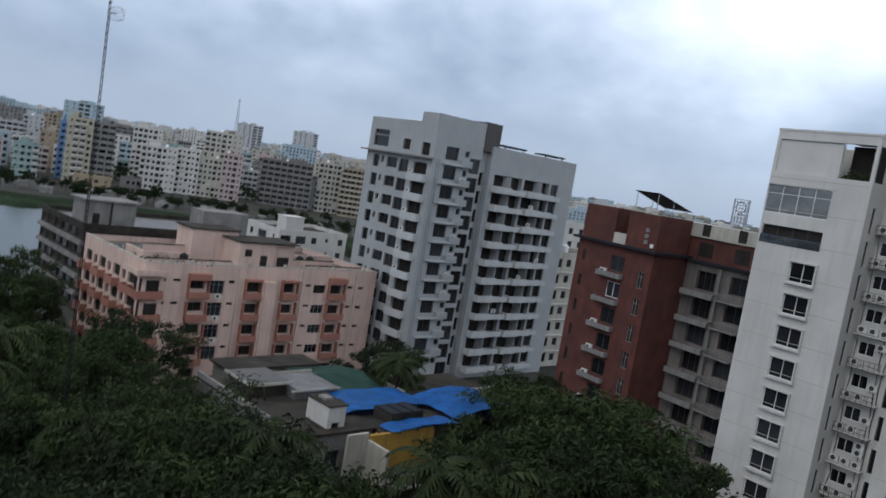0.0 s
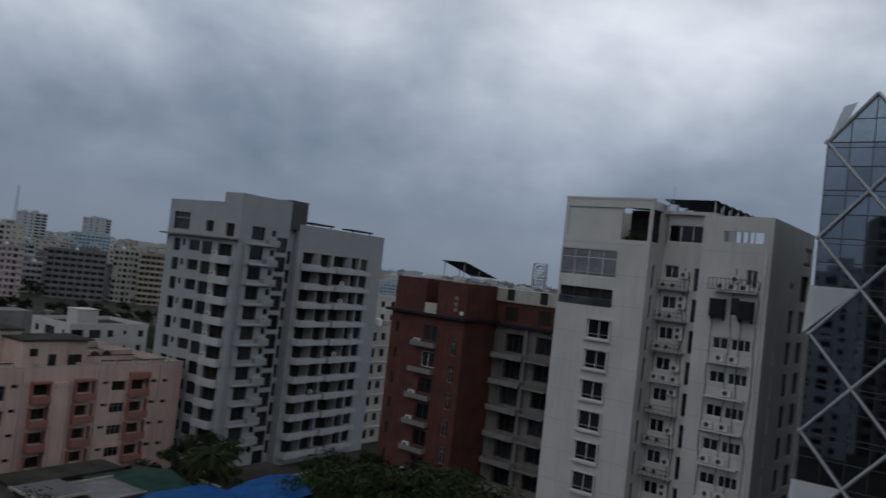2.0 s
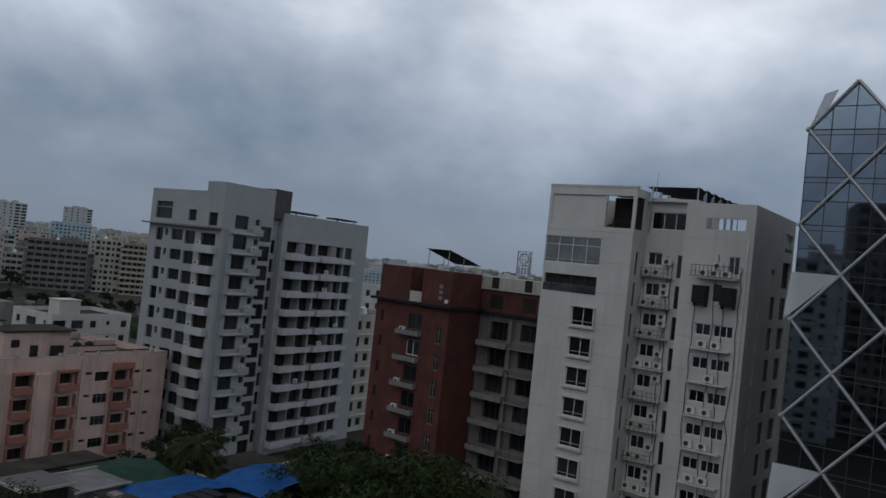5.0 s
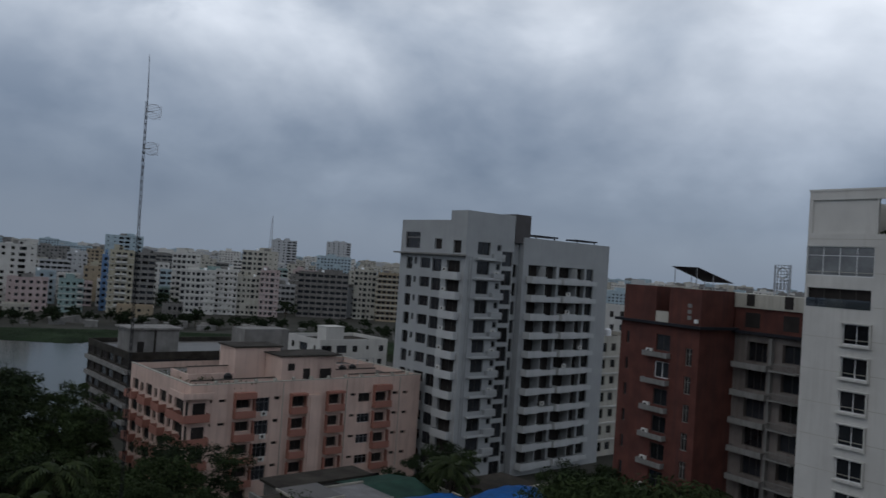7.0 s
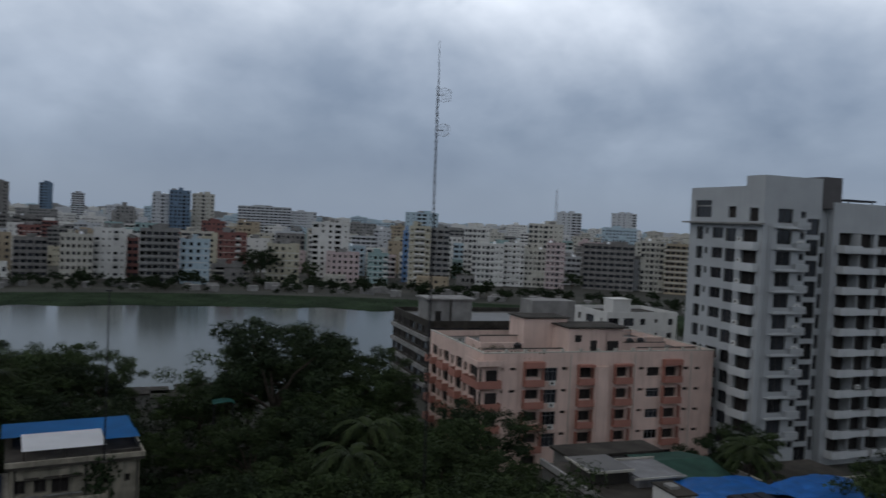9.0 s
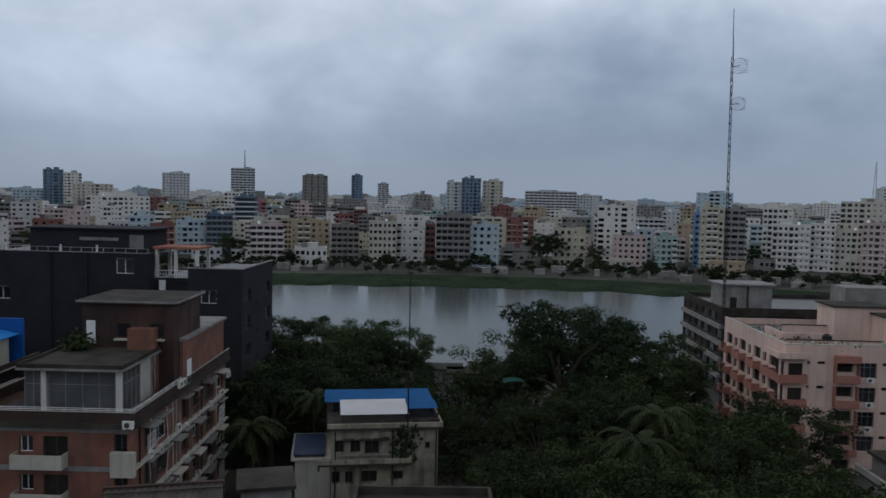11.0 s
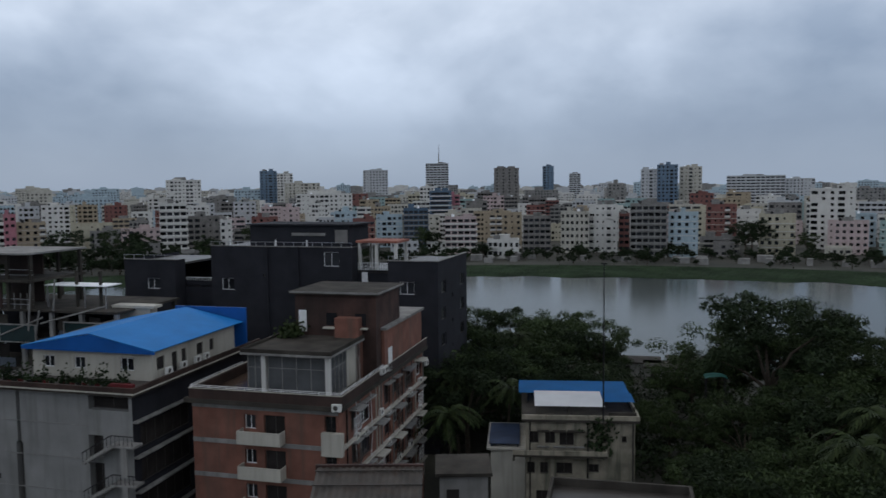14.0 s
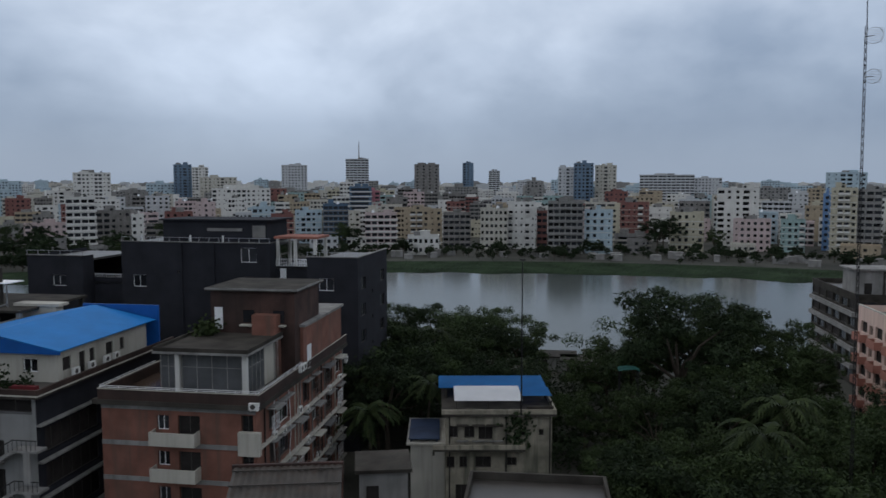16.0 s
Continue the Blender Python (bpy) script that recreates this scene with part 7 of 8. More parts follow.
far("shore_house", -39.4, -37.5, 440, 17.5, pale_blue, "pale blue apartment house", 5, band=white_paint, seed=9, joined=True)
far("shore_house", -37.4, -35.6, 436, 21, office_glass, "dark blue glass-fronted office", 5, band=concrete, strip=True, seed=10, joined=True)
far("shore_house", -34.4, -32.1, 392, 17.8, pale_pink, "pinkish house with white balcony frames", 5, band=white_paint, strip=True, seed=11)
far("shore_house", -31.6, -28.8, 424, 18.5, tan_paint, "tan house with a grid of windows", 6, seed=12)
far("shore_house", -31.3, -29.0, 365, 8.2, white_paint, "small white house by the shore road", 6, 2, seed=13)
far("shore_house", -28.7, -26.7, 402, 17.4, bare_concrete, "dark unfinished block with open floors", 5, strip=True, seed=14)
far("shore_house", -26.0, -24.0, 396, 19.9, cream_paint, "cream house with paired windows", 6, seed=15)
far("shore_house", -24.0, -22.0, 400, 23.2, white_paint, "bright white house with scattered windows", 5, seed=16)
far("shore_house", -21.9, -21.15, 404, 18.5, maroon_brick, "narrow maroon house with balconies", 2, strip=True, seed=17)
far("shore_house", -21.1, -18.6, 376, 24.1, concrete, "grey block with a regular grid of balconies", 6, band=concrete, strip=True, seed=18)
far("shore_house", -18.5, -16.5, 379, 19.9, pale_blue, "pale blue house with curved white balconies", 4, band=white_paint, seed=19)
far("shore_house", -16.4, -13.8, 400, 7.0, concrete, "long low ribbed building", 1, 3, band=cream_paint, strip=True, seed=20)
far("shore_house", -16.0, -14.0, 424, 22.5, maroon_brick, "brown brick house with balconies", 5, band=cream_paint, seed=21)
far("shore_house", -12.6, -10.3, 398, 18.6, yellow_wash, "pale yellow house with white trim", 5, 5, band=white_paint, seed=22)
far("shore_house", -9.5, -6.8, 440, 30.0, white_paint, "tall white apartment block", 5, seed=23, joined=True)
far("shore_house", -8.4, -6.0, 412, 15.0, pale_pink, "pinkish white house with a dark roof", 6, seed=24)
far("shore_house", -5.4, -3.9, 412, 15.0, teal_paint, "teal house with white bands", 4, band=white_paint, seed=25)
far("shore_house", -2.9, -2.45, 430, 27.5, material("strong_blue_paint", (0.14, 0.25, 0.45), 0.8, 0.15, 0.4), "strip of blue-painted wall", 1, seed=26, joined=True)
far("shore_house", -2.45, -0.9, 418, 30.4, yellow_wash, "tall cream-yellow tower with white balconies", 4, band=white_paint, seed=27)
far("shore_house", -0.9, 0.5, 420, 29.8, concrete, "grey half of a tall tower", 3, strip=True, seed=28)
far("shore_house", 1.55, 3.4, 466, 30.9, white_paint, "white apartment slab with bands", 6, band=white_paint, seed=29, joined=True)
far("shore_house", 2.2, 4.5, 432, 22.5, white_paint, "white apartment block with balcony bands", 7, band=white_paint, seed=30, joined=True)
far("shore_house", 4.5, 6.0, 436, 23.5, white_paint, "white apartment block with bay windows", 5, band=cream_paint, seed=31, joined=True)
far("shore_house", 6.0, 7.55, 438, 20.5, cream_paint, "cream apartment block by the shore", 5, seed=32, joined=True)
far("shore_house", 7.55, 8.9, 436, 24.5, pale_pink, "pale pink apartment block", 4, band=white_paint, seed=33, joined=True)
far("shore_house", 10.2, 13.8, 450, 25.0, bare_concrete, "dark unfinished concrete block with open floors", 8, strip=True, seed=34, joined=True)
far("shore_house", 14.2, 15.8, 456, 28.0, cream_paint, "cream apartment tower with balconies", 5, band=cream_paint, seed=35, joined=True)
far("shore_house", 15.9, 17.6, 450, 27.0, tan_paint, "beige apartment tower with balconies", 5, band=cream_paint, strip=True, seed=36, joined=True)
# taller buildings farther back
far("city_tower", -53.9, -51.6, 700, 40.7, white_paint, "white stepped office block", 9, joined=True, seed=41)
far("city_tower", -47.6, -46.4, 900, 52, office_glass, "tower with white upright fins and blue glass", 4, joined=True, band=None, seed=42)
far("city_tower", -46.4, -45.3, 890, 49, white_paint, "white tower beside a blue glass one", 5, joined=True, seed=43)
far("city_tower", -45.9, -43.4, 860, 38, cream_paint, "broad cream office block", 9, joined=True, seed=44)
far("city_tower", -45.1, -41.1, 600, 28.4, white_paint, "long white block with roof rooms", 12, joined=True, clutter=3, seed=45)
far("city_tower", -40.3, -38.5, 900, 52, hazed_concrete, "grey slab tower with small windows", 8, joined=True, seed=46)
far("city_tower", -35.75, -34.1, 1000, 62, hazed_concrete, "grey tower with a roof spire", 6, joined=True, strip=True, seed=47)
far("city_tower", -36.2, -34.9, 610, 33, white_paint, "white block behind the waterfront", 5, joined=True, seed=48)
far("city_tower", -35.5, -33.9, 560, 30, office_glass, "dark glass office with pale floor lines", 1, 9, joined=True, band=white_paint, strip=True, seed=49)
far("city_tower", -34.1, -33.3, 572, 26.8, magenta_paint, "narrow red block in the city", 2, joined=True, seed=50)
far("city_tower", -30.8, -29.0, 800, 51, bare_concrete, "dark slab tower with a roof brim", 4, joined=True, seed=51)
far("city_tower", -27.3, -26.5, 1000, 57, office_glass, "slim dark tower with a rounded top", 3, joined=True, seed=52)
far("city_tower", -25.4, -24.6, 1200, 50, hazed_concrete, "slim grey tower in the city", 3, joined=True, strip=True, seed=53)
far("city_tower", -20.4, -19.3, 705, 46, hazed_concrete, "grey wing of a twin tower", 4, joined=True, seed=54)
far("city_tower", -19.3, -17.9, 700, 49.5, office_glass, "blue glass tower with white upright ribs", 5, joined=True, seed=55)
far("city_tower", -17.8, -16.3, 720, 48, cream_paint, "cream tower beside blue glass", 5, joined=True, seed=56)
far("city_tower", -14.7, -11.0, 900, 41, hazed_concrete, "long slab under construction", 12, joined=True, strip=True, clutter=3, seed=57)
far("city_tower", -11.0, -9.2, 905, 37.5, hazed_concrete, "long slab with small windows", 8, joined=True, seed=58)
far("city_tower", -17.1, -15.5, 520, 27, maroon_brick, "orange-brown brick block in the city", 5, joined=True, seed=59)
far("city_tower", 6.2, 8.7, 520, 35, cream_paint, "cream block behind the waterfront row", 7, joined=True, seed=60)
far("city_tower", 8.15, 9.95, 900, 50, hazed_concrete, "grey stepped tower in the city", 5, joined=True, seed=61)
far("city_tower", 12.05, 13.8, 1000, 54, hazed_concrete, "grey tower in the haze", 5, joined=True, seed=62)
far("city_tower", -2.8, -0.4, 640, 40, pale_blue, "bluish block behind a tower", 6, joined=True, seed=63)
x, y = polar(-34.9, 1003)
sp = thing("roof_spire", x, y, 61.9, 0, "thin roof spire on a distant tower", "spire")
bm = bmesh.new()
tube(bm, (0, 3, 0), (0, 3, 24), 0.9, 0.25, 6)
part("shaft", bm, concrete, sp)
x, y = polar(8.1, 1500)
am = thing("antenna_tower", x, y, 0, 0, "distant lattice antenna tower", "antenna")
bm = bmesh.new()
for k in range(4):
    sx, sy = (-1, 1)[k % 2], (-1, 1)[k // 2]
    tube(bm, (4 * sx, 4 * sy, 0), (0.6 * sx, 0.6 * sy, 106), 0.5, 0.3, 4)
for i in range(14):
    w = 4 - 3.4 * i / 14
    z = 7.5 * i
    tube(bm, (-w, -w, z), (w, -w, z + 7), 0.25, n=4)
    tube(bm, (w, w, z), (-w, w, z + 7), 0.25, n=4)
part("lattice", bm, steel, am)

# ordinary blocks that fill the city behind
rnd = random.Random(77)
# the mix leans to paler tones that stand in for distance haze
palette = [white_paint, white_paint, white_paint, cream_paint, cream_paint, hazed_concrete, hazed_concrete, concrete, pale_blue, pale_pink, yellow_wash, tan_paint, maroon_brick, bare_concrete, teal_paint]
words = {"white_paint": "white", "cream_paint": "cream", "concrete": "grey", "hazed_concrete": "pale grey", "pale_blue_paint": "pale blue", "pale_pink_paint": "pinkish", "yellow_wash": "pale yellow", "tan_paint": "tan", "maroon_brick": "brown brick", "bare_concrete": "unplastered dark", "teal_paint": "teal"}
for d, lo, hi in ((468, 9, 19), (505, 12, 22), (560, 14, 24), (630, 14, 26), (720, 16, 28)):
    a = -72.0
    while a < 20:
        w = math.degrees(rnd.uniform(11, 21) / d)
        if rnd.random() < 0.9:
            mat = rnd.choice(palette)
            far("city_house", a, a + w, d + rnd.uniform(-14, 14), rnd.uniform(lo, hi), mat, words[mat.name] + " flat-roofed house in the dense city", rnd.randint(3, 6), joined=True, band=rnd.choice((None, None, white_paint)) if d < 600 else None, strip=rnd.random() < 0.3, clutter=rnd.choice((0, 1, 1, 2)), seed=rnd.randrange(999), side=3)
        a += w + math.degrees(rnd.uniform(0.5, 5) / d)

# tall blocks behind the viewpoint, mirrored in the office tower's glass
storey_block("mirrored_tower", -132, -16, 0, 22, 20, 60, bare_concrete, "dark office tower mirrored in glass", 18, 4, None, 0, 6, clutter=1, seed=301, joined=True)
storey_block("mirrored_tower", -120, 6, 0, 20, 14, 46, hazed_concrete, "grey apartment tower mirrored in glass", 14, 4, None, 0, 4, clutter=2, seed=302, joined=True)
storey_block("mirrored_tower", -126, -52, 0, 20, 32, 42, maroon_brick, "brown apartment block mirrored in glass", 13, 4, None, 0, 9, clutter=2, seed=303, joined=True)
storey_block("mirrored_tower", -110, -84, 0, 20, 28, 50, cream_paint, "cream apartment block mirrored in glass", 15, 4, None, 0, 8, clutter=2, seed=304, joined=True)

# low houses along the shore road
rnd2 = random.Random(5)
a = -62.0
while a < 16:
    w = rnd2.uniform(8, 16) / 384
    if rnd2.random() < 0.55:
        mat = rnd2.choice((white_paint, concrete, hazed_concrete, tan_paint, bare_concrete, cream_paint, teal_paint))
        far("shore_shop", a, a + math.degrees(w), rnd2.uniform(372, 390), rnd2.uniform(4, 9), mat, words[mat.name] + " low shop house on the shore road", rnd2.randint(3, 5), joined=True, clutter=rnd2.choice((0, 0, 1)), seed=rnd2.randrange(999), side=2)
    a += math.degrees(w) + rnd2.uniform(0.1, 1.2)

# the uncountable rest, out to the horizon
groups = {m.name: bmesh.new() for m in (white_paint, hazed_concrete, cream_paint, concrete, pale_blue)}
glass_bm = bmesh.new()
for d in (820, 930, 1060, 1220, 1420, 1680, 2000, 2400, 2900, 3500):
    a = -74.0
    while a < 48:
        w = rnd.uniform(12, 30) * (1 + d / 3000)
        h = rnd.uniform(12, 27) + (8 if rnd.random() < 0.12 else 0) + d * 0.0022
        bm = groups[rnd.choice(list(groups))]
        x, y = polar(a, d + rnd.uniform(-40, 40))
        t = pose(x, y, 0, 0, 0, -a + rnd.uniform(-15, 15))
        for bx in ((0, 0, 0, w, 14, h), (w * 0.3, 3, h, w * 0.55, 9, h + rnd.uniform(1.5, 4))):
            n0 = len(bm.verts)
            box(bm, *bx)
            bm.verts.ensure_lookup_table()
            for v in bm.verts[n0:]:
                v.co = t @ v.co
        if d < 1700:
            rows_, cols_ = int(h / 3.1), max(2, int(w / 3.4))
            for k in range(rows_):
                for i in range(cols_):
                    if rnd.random() < 0.85:
                        cx, cz = w * (i + 0.5) / cols_, 3.1 * k + 1.1
                        quad(glass_bm, *[t @ Vector(p) for p in ((cx - 0.8, -0.06, cz), (cx + 0.8, -0.06, cz), (cx + 0.8, -0.06, cz + 1.5), (cx - 0.8, -0.06, cz + 1.5))])
        a += math.degrees((w + rnd.uniform(1, 14)) / d)
for name, bm in groups.items():
    tagged(part("distant_city", bm, bpy.data.materials[name]), "crowded distant city blocks out to the horizon", "city", kind="stuff")
tagged(part("distant_window", glass_bm, window_glass), "dark windows of the distant city blocks", "windows", kind="stuff")

# ---- trees ----
def leaf_cloud(rnd, centres, count, size):
    verts, faces = [], []
    for i in range(count):
        c, r, flat = rnd.choice(centres)
        d = Vector((rnd.gauss(0, 1), rnd.gauss(0, 1), rnd.gauss(0.15, 0.8))).normalized()
        p = c + Vector((d.x * r, d.y * r, d.z * r * flat)) * (rnd.random() ** 0.35)
        n = (d + Vector((rnd.gauss(0, 0.5), rnd.gauss(0, 0.5), rnd.gauss(0.4, 0.5)))).normalized()
        s = n.orthogonal().normalized()
        s = (Matrix.Rotation(rnd.uniform(0, math.tau), 3, n) @ s)
        w = n.cross(s)
        k = size * rnd.uniform(0.6, 1.4)
        b = len(verts)
        verts += [p - s * k, p - w * k * 0.3 + n * 0.1 * k, p + s * k, p + w * k * 0.3 + n * 0.1 * k]
        faces.append((b, b + 1, b + 2, b + 3))
    me = bpy.data.meshes.new("crown")
    me.from_pydata(verts, [], faces)
    return me


def tree(name, seed, height, radius, leaves, size, mat, label, limbs=7):
    """A broadleaf tree: tapered trunk, forking limbs, and a crown of leaf clumps with gaps."""
    rnd = random.Random(seed)
    r = thing(name, 0, 0, 0, 0, label, "tree", "trees by the lake")
    bm = bmesh.new()
    fork = height * 0.38
    tube(bm, (0, 0, 0), (0.2, 0.1, fork), 0.045 * height * 0.6, 0.03 * height * 0.6, 9)
    centres = []
    for i in range(limbs):
        a = math.tau * (i + rnd.uniform(-0.3, 0.3)) / limbs
        reach = radius * rnd.uniform(0.45, 0.85)
        tip = Vector((math.cos(a) * reach, math.sin(a) * reach, height * rnd.uniform(0.46, 0.86)))
        mid = Vector((tip.x * 0.45, tip.y * 0.45, fork + (tip.z - fork) * 0.6))
        tube(bm, (0.2, 0.1, fork - 0.3), mid, 0.013 * height, 0.009 * height, 6)
        tube(bm, mid, tip, 0.009 * height, 0.003 * height, 5)
        for j in range(6):
            o = Vector((rnd.gauss(0, 1), rnd.gauss(0, 1), rnd.gauss(0, 0.7))) * radius * 0.28
            centres.append((tip + o, radius * rnd.uniform(0.13, 0.27), rnd.uniform(0.5, 0.75)))
    for j in range(5):
        o = Vector((rnd.gauss(0, 0.3), rnd.gauss(0, 0.3), 0)) * radius
        centres.append((Vector((o.x, o.y, height * rnd.uniform(0.75, 0.9))), radius * rnd.uniform(0.25, 0.4), 0.6))
    part("trunk", bm, bark, r)
    me = leaf_cloud(rnd, centres, leaves, size)
    me.materials.append(mat)
    part("crown", me, None, r)
    return r


def palm(seed, height, label="coconut palm with drooping fronds"):
    rnd = random.Random(seed)
    r = thing("palm_tree", 0, 0, 0, 0, label, "palm", "palms")
    bm = bmesh.new()
    p = Vector((0, 0, 0))
    for i in range(6):
        q = p + Vector((0.12 * i * 0.3, 0.05, height / 6))
        tube(bm, p, q, 0.2 - 0.015 * i, 0.185 - 0.015 * i, 8)
        p = q
    part("trunk", bm, bark, r)
    bm = bmesh.new()
    for i in range(22):
        a = math.tau * i / 22 + rnd.uniform(-0.15, 0.15)
        rise = rnd.uniform(-0.5, 1.1)
        length = rnd.uniform(2.8, 3.8)
        prev = p
        for s in range(1, 11):
            f = s / 10
            c = p + Vector((math.cos(a) * length * f, math.sin(a) * length * f, length * (rise * f - (0.5 + 0.35 * rise) * 1.6 * f * f * 0.75)))
            d = (c - prev).normalized()
            side = d.cross(Vector((0, 0, 1))).normalized()
            for sg in (-1, 1):
                tip = c + side * sg * 0.75 * (1 - 0.55 * f) + d * 0.35 - Vector((0, 0, 0.28))
                quad(bm, prev, c, tip, tip - d * 0.12)
            prev = c
    part("crown", bm, leaf_palm, r)
    return r


def stand(proto, a, d, k=1.0, turn=0.0):
    x, y = polar(a, d)
    ob = copy_thing(proto, Matrix.Translation((x, y, 0)) @ Matrix.Rotation(turn, 4, "Z"))
    ob.scale = (k, k, k)
    return ob


protos = [tree("broadleaf_tree", 1, 15, 6.5, 8500, 0.26, leaf_dark, "dense dark green broadleaf tree"),
          tree("broadleaf_tree", 2, 14, 6.0, 8000, 0.25, leaf_mid, "broad mid-green tree with open crown"),
          tree("broadleaf_tree", 3, 13, 5.2, 7500, 0.24, leaf_dark, "dark rounded broadleaf tree", 6),
          tree("broadleaf_tree", 4, 16, 6.8, 9000, 0.26, leaf_mid, "large spreading green tree", 9)]
palms = [palm(1, 11), palm(2, 9)]
shrub = tree("bank_tree", 9, 8, 4.2, 900, 0.62, leaf_dark, "dark low tree on the lake bank", 5)
# the prototypes stand in the belt themselves
for ob, a, d in zip(protos + palms + [shrub], (-11.9, -27.2, -31.5, -9.8, -30.0, -23.0, -40.0), (106, 108, 106, 124, 88, 106, 352)):
    ob.matrix_basis = Matrix.Translation((*polar(a, d), 0))
protos[0].scale = (1.36, 1.36, 1.42)

rnd = random.Random(99)
# belt along the near shore
for a, d, e in ((-36, 120, 9.0), (-34, 112, 9.6), (-32.5, 128, 8.8), (-31, 118, 9.4), (-29.5, 130, 8.9), (-28, 116, 9.6), (-26.5, 132, 9.0), (-25, 118, 9.4), (-23.8, 128, 9.2), (-22.9, 120, 10.4), (-35, 98, 11.5), (-32.8, 94, 12.5), (-30.5, 100, 12.0), (-28.5, 98, 12.6), (-26, 102, 12.0), (-24, 100, 12.8),
                (-21.5, 132, 13.4), (-19.5, 130, 13.8), (-17.8, 122, 13.2), (-20.5, 104, 15.0), (-18.2, 98, 15.2), (-22.3, 98, 14.0)):
    stand(protos[rnd.randrange(4)], a, d, max(0.2, (34 - d * math.tan(radians(e))) / 14.3), rnd.uniform(0, 6.3))
# the dark grove between the villa and the pink block
for a, d, e in ((-16.2, 116, 11.2), (-14.6, 112, 9.6), (-13.6, 116, 9.6), (-10.2, 118, 8.0), (-8.6, 118, 9.4), (-7.4, 114, 9.8), (-5.6, 120, 9.2), (-4.6, 116, 10.0), (-3.2, 112, 11.0),
                (-15.8, 96, 14.6), (-13.6, 92, 14.0), (-11.2, 94, 13.4), (-8.6, 90, 13.6), (-6.2, 94, 12.8), (-4.0, 90, 14.0), (-1.8, 94, 14.0),
                (-17.0, 82, 18.0), (-14.8, 78, 18.0), (-12.2, 80, 17.2), (-9.6, 76, 17.4), (-7.0, 78, 16.8), (-4.6, 76, 17.8), (-2.2, 78, 16.8), (0.2, 80, 15.8),
                (-15.5, 66, 20.0), (-12.8, 64, 19.0), (-10.0, 66, 18.2), (-7.2, 62, 18.8), (-4.6, 64, 18.0), (-1.8, 64, 18.6), (0.8, 66, 17.6), (-13.0, 52, 24.0), (-9.8, 52, 23.0), (-6.6, 50, 23.4), (-3.6, 52, 22.4), (-0.6, 50, 23.0)):
    stand(protos[rnd.randrange(4)], a + rnd.uniform(-0.5, 0.5), d + rnd.uniform(-2, 2), max(0.3, (34 - d * math.tan(radians(e))) / 14.3), rnd.uniform(0, 6.3))
# in front of the pink block and among the low roofs
for a, d, e in ((1.5, 95, 13.4), (3.5, 93, 12.8), (2.4, 84, 14.6), (5.4, 80, 16.6), (7.2, 74, 17.4), (3.4, 72, 16.4), (5.4, 64, 18.6), (8.6, 62, 18.8), (2.6, 58, 19.0), (6.8, 54, 20.6), (10.6, 56, 19.2), (9.0, 48, 22.4), (12.6, 50, 20.4), (14.6, 50, 23.0), (17.4, 47, 24.4), (20.4, 47, 25.0), (22.6, 48, 24.6),
                (25.2, 47, 24.8), (27.6, 50, 23.6), (31.6, 56, 18.6), (33.4, 60, 17.8), (35.5, 62, 17.2), (38, 60, 17.0), (40.5, 64, 16.6), (34.5, 76, 14.8), (32.4, 82, 14.6), (36.5, 72, 15.4), (30.2, 92, 13.6), (20.9, 104, 12.0), (22.2, 101, 13.0), (31.9, 98, 13.0), (33.2, 92, 13.4), (38.5, 74, 15.4), (42, 68, 16.0), (29.4, 46, 23.4), (36.4, 66, 14.2), (38.2, 64, 14.6), (34.6, 70, 13.6), (40.0, 62, 16.0), (15, 44, 24.0), (19.5, 44, 24.4), (33, 49, 20.4), (37, 52, 19.4), (11, 43, 24.0), (6, 44, 24.0), (3.0, 47, 22.4)):
    stand(protos[rnd.randrange(4)], a, d, max(0.3, (34 - d * math.tan(radians(e))) / 14.3), rnd.uniform(0, 6.3))
for a, d, k in ((12.8, 54, 1.25), (26.0, 52, 1.25), (31.2, 55, 1.4), (22.2, 92, 1.0), (-33.5, 96, 0.95), (-29.5, 112, 1.1), (-6.5, 72, 1.1), (-4.5, 86, 1.2), (-34.0, 84, 1.0), (0.5, 58, 1.1)):
    stand(palms[rnd.randrange(2)], a, d, k, rnd.uniform(0, 6.3))
# green behind the pink block and the bank across the water
for a, d, top in ((4.5, 178, 13), (5.6, 182, 14), (3.6, 188, 13), (6.4, 190, 12), (8, 205, 10), (10, 215, 11), (12, 230, 10), (14, 240, 10), (16, 235, 11), (9, 245, 9), (11, 262, 10)):
    stand(protos[rnd.randrange(4)], a, d, top / 15, rnd.uniform(0, 6.3))
a = -66.0
while a < 19:
    for d in (340, 358, 374):
        if rnd.random() < (0.35 if d < 350 else 0.85):
            stand(shrub, a + rnd.uniform(-0.5, 0.5), d + rnd.uniform(-7, 7), rnd.uniform(0.3, 0.75) * (1.35 if rnd.random() < 0.12 else 1), rnd.uniform(0, 6.3))
    a += 0.62
# taller grove at the lake's western end
for i in range(46):
    a = rnd.uniform(-70, -51)
    stand(protos[rnd.randrange(4)] if i % 3 == 0 else shrub, a, rnd.uniform(330, 398), rnd.uniform(0.5, 0.75) if i % 3 == 0 else rnd.uniform(0.8, 1.5), rnd.uniform(0, 6.3))
for a, d, top in ((-64.5, 128, 9.5), (-66.5, 132, 10.5), (-68.5, 126, 11.0)):
    stand(protos[rnd.randrange(4)], a, d, top / 15, rnd.uniform(0, 6.3))
# a small palm in a planter on the pink block's roof
x, y = polar(7.4, 126)
rp = copy_thing(palms[1], Matrix.Translation((x, y, 15.45)))
rp.scale = (0.42, 0.42, 0.42)
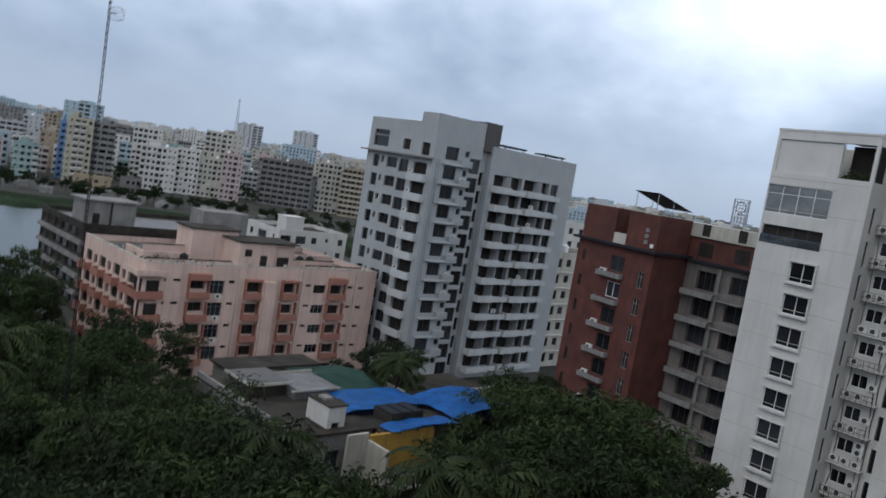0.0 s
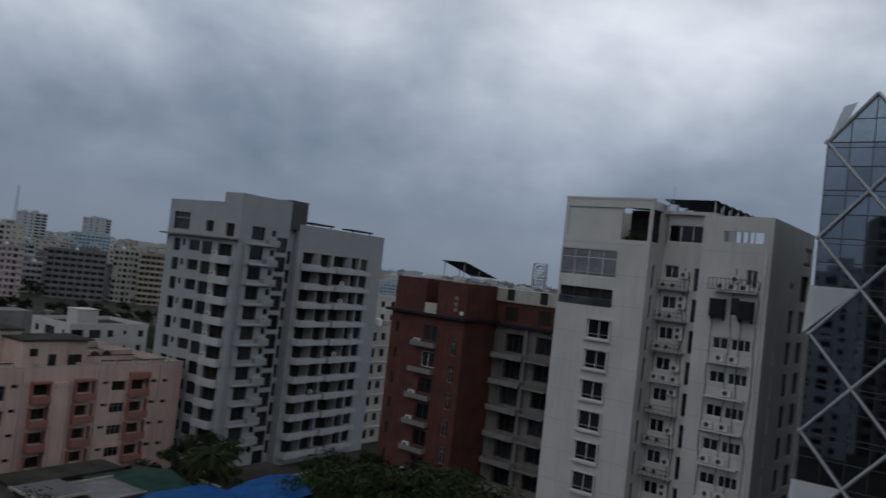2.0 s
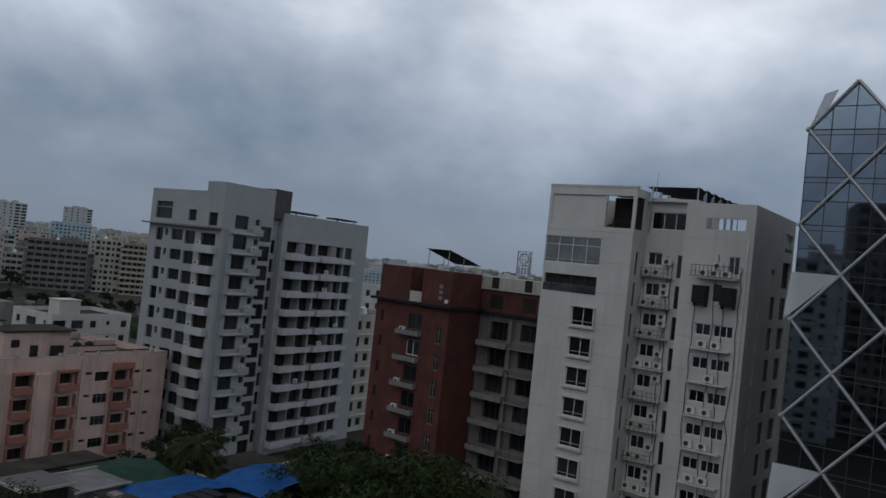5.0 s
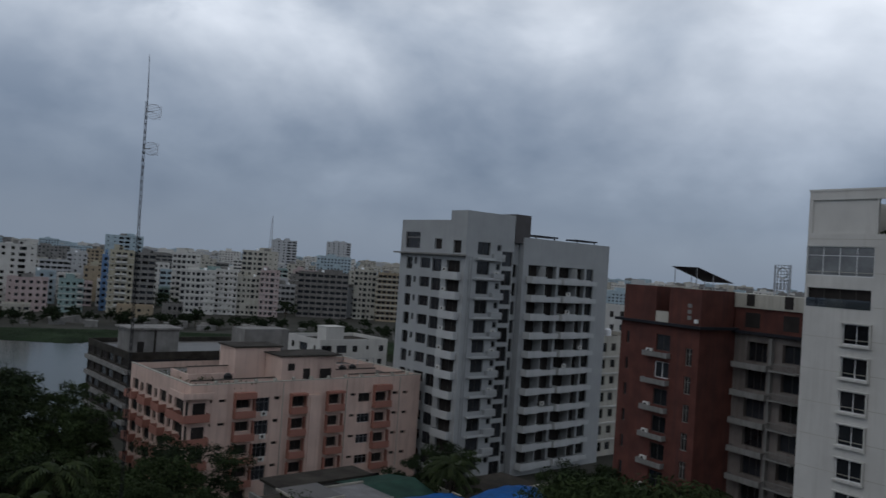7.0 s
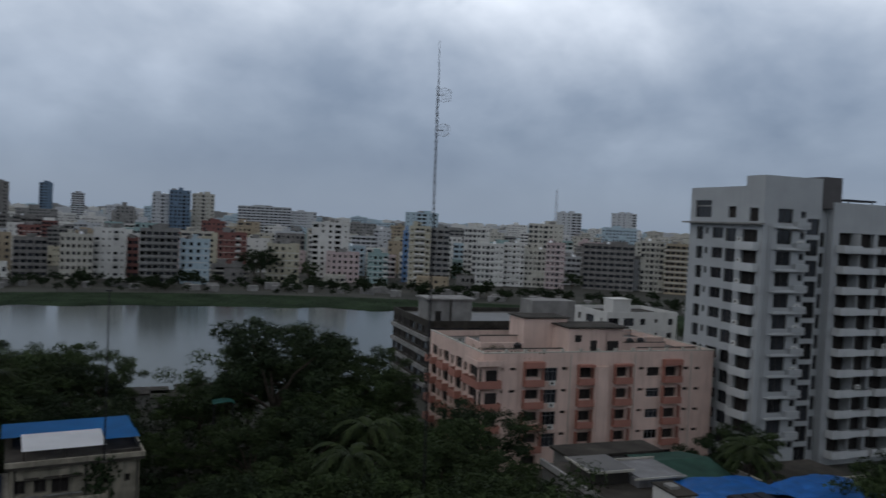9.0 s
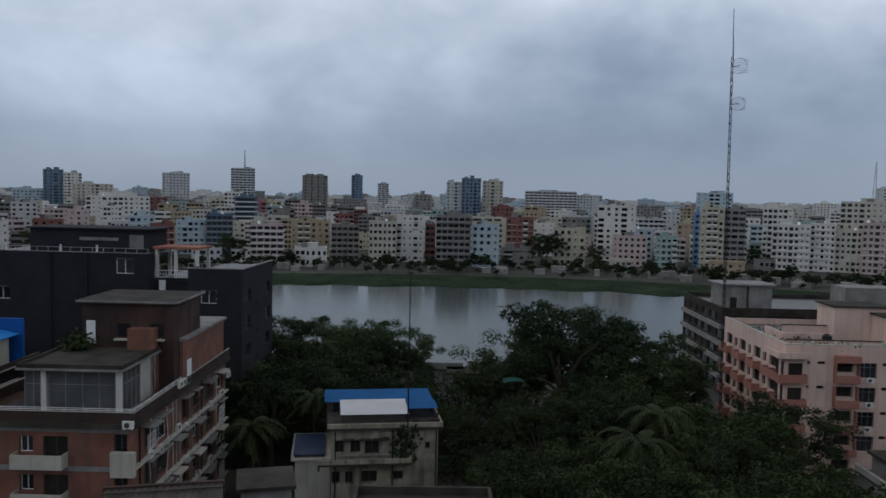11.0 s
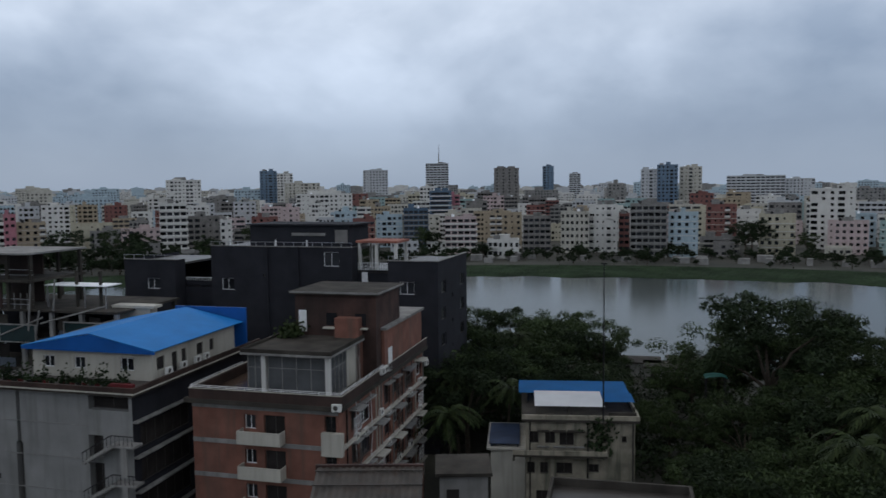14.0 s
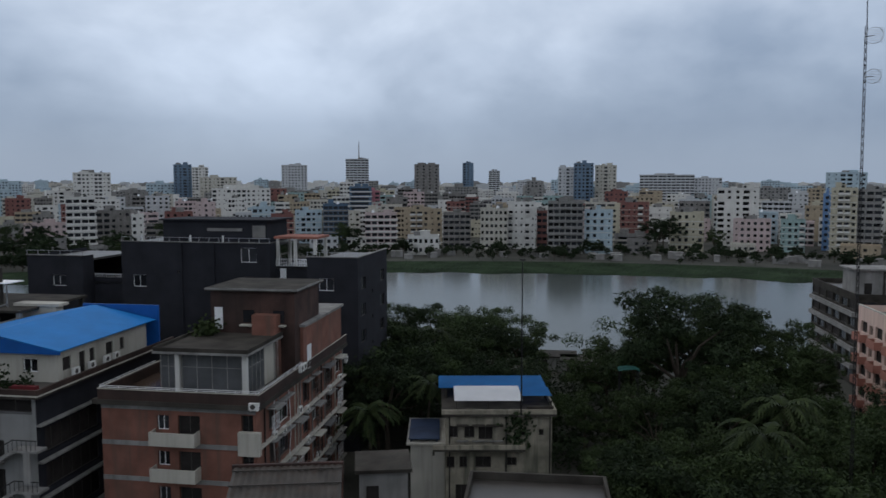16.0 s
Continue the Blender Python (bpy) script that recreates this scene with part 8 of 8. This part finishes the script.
# a few large crowns among the far houses
for a, d, k in ((-13.4, 388, 1.1), (-13.0, 392, 1.2), (-60, 400, 1.1), (-57.5, 405, 1.0), (-55.8, 402, 1.1), (-61.5, 430, 1.0), (-36.0, 392, 1.0), (-35.2, 390, 0.9), (-9.6, 392, 0.8), (1.2, 400, 1.0), (9.5, 405, 0.9), (-48, 410, 1.0)):
    stand(protos[rnd.randrange(4)], a, d, k, rnd.uniform(0, 6.3))

# floating hyacinth and grass along the far bank
bm = bmesh.new()
rows_ = []
for i, a in enumerate(np.arange(-84, 19, 0.12)):
    w = noise.noise((a * 0.3, 1.0, 0.0))
    row = []
    for j in range(9):
        d = 291 + 12 * w + j * (44 - 12 * w) / 8
        z = 0.12 + (0.35 + 0.5 * noise.noise((a * 6, d * 0.4, 0.0)) if 0 < j < 8 else 0)
        row.append(bm.verts.new((*polar(a, d + 1.5 * noise.noise((a * 3, j, 5))), z)))
    rows_.append(row)
for r0, r1 in zip(rows_, rows_[1:]):
    for j in range(8):
        bm.faces.new((r0[j], r1[j], r1[j + 1], r0[j + 1]))
bmesh.ops.recalc_face_normals(bm, faces=bm.faces)
tagged(part("water_hyacinth", bm, grass), "green floating hyacinth along the far bank", "water plants", kind="stuff")
# shore road with market sheds
bm = bmesh.new()
for i in range(70):
    a, d = rnd.uniform(-66, 18), rnd.uniform(344, 362)
    x, y = polar(a, d)
    t = pose(x, y, 0, 0, 0, -a)
    n0 = len(bm.verts)
    w, h = rnd.uniform(2, 7), rnd.uniform(2, 3.2)
    box(bm, 0, 0, 0, w, 4, h)
    bm.verts.ensure_lookup_table()
    for v in bm.verts[n0:]:
        v.co = t @ v.co
tagged(part("shore_stalls", bm, concrete), "row of low stalls along the shore road", "stalls", kind="stuff")

# undergrowth below the trees
cells = []
for i in range(900):
    a, d = rnd.uniform(-36, 43), math.sqrt(rnd.uniform(44 ** 2, 132 ** 2))
    if a < -17 and d < 88 or 6 < a < 33 and 62 < d < 92 or a > 2 and d > 86 or a > 34 and d > 66:
        continue
    cells.append((Vector((*polar(a, d), rnd.uniform(0.5, 3.0))), rnd.uniform(1.2, 2.8), 0.7))
me = leaf_cloud(rnd, cells, 42000, 0.34)
me.materials.append(leaf_dark)
tagged(part("undergrowth", me, None), "dense dark undergrowth below the trees", "shrubs", kind="stuff")
# a green net canopy and low sheds by the near shore
x, y = polar(-15.9, 98)
nc = thing("net_canopy", x, y, 0, 20, "small teal net canopy on posts in the grove", "canopy")
part("net", draped(0, 0, 2.6, 2.2, 10.6, 0.3, 4.0, 8), material("teal_net", (0.02, 0.13, 0.11), 0.7, 0.3, 1.0), nc)
for px, py in ((0.2, 0.2), (2.4, 0.2), (0.2, 2.0), (2.4, 2.0)):
    bm = bmesh.new()
    tube(bm, (px, py, 0), (px, py, 10.6), 0.06, n=6)
    part("post", bm, black_iron, nc)
for a, d, w in ((-21.8, 140, 7), (-20.0, 137, 9), (-18.4, 142, 6), (-17.0, 136, 6)):
    x, y = polar(a, d)
    sd = thing("shore_shed", x, y, 0, -a, "low grey shed by the near shore", "shed", "near shore sheds")
    part("wall", boxes((0, 0, 0, w, 5, 2.6)), concrete, sd)
    part("roof", boxes((-0.3, -0.3, 2.6, w + 0.3, 5.3, 2.8)), old_concrete, sd)
    part("door", boxes((1.0, -0.05, 0.05, 1.9, 0.02, 2.1)), inside_shade, sd)
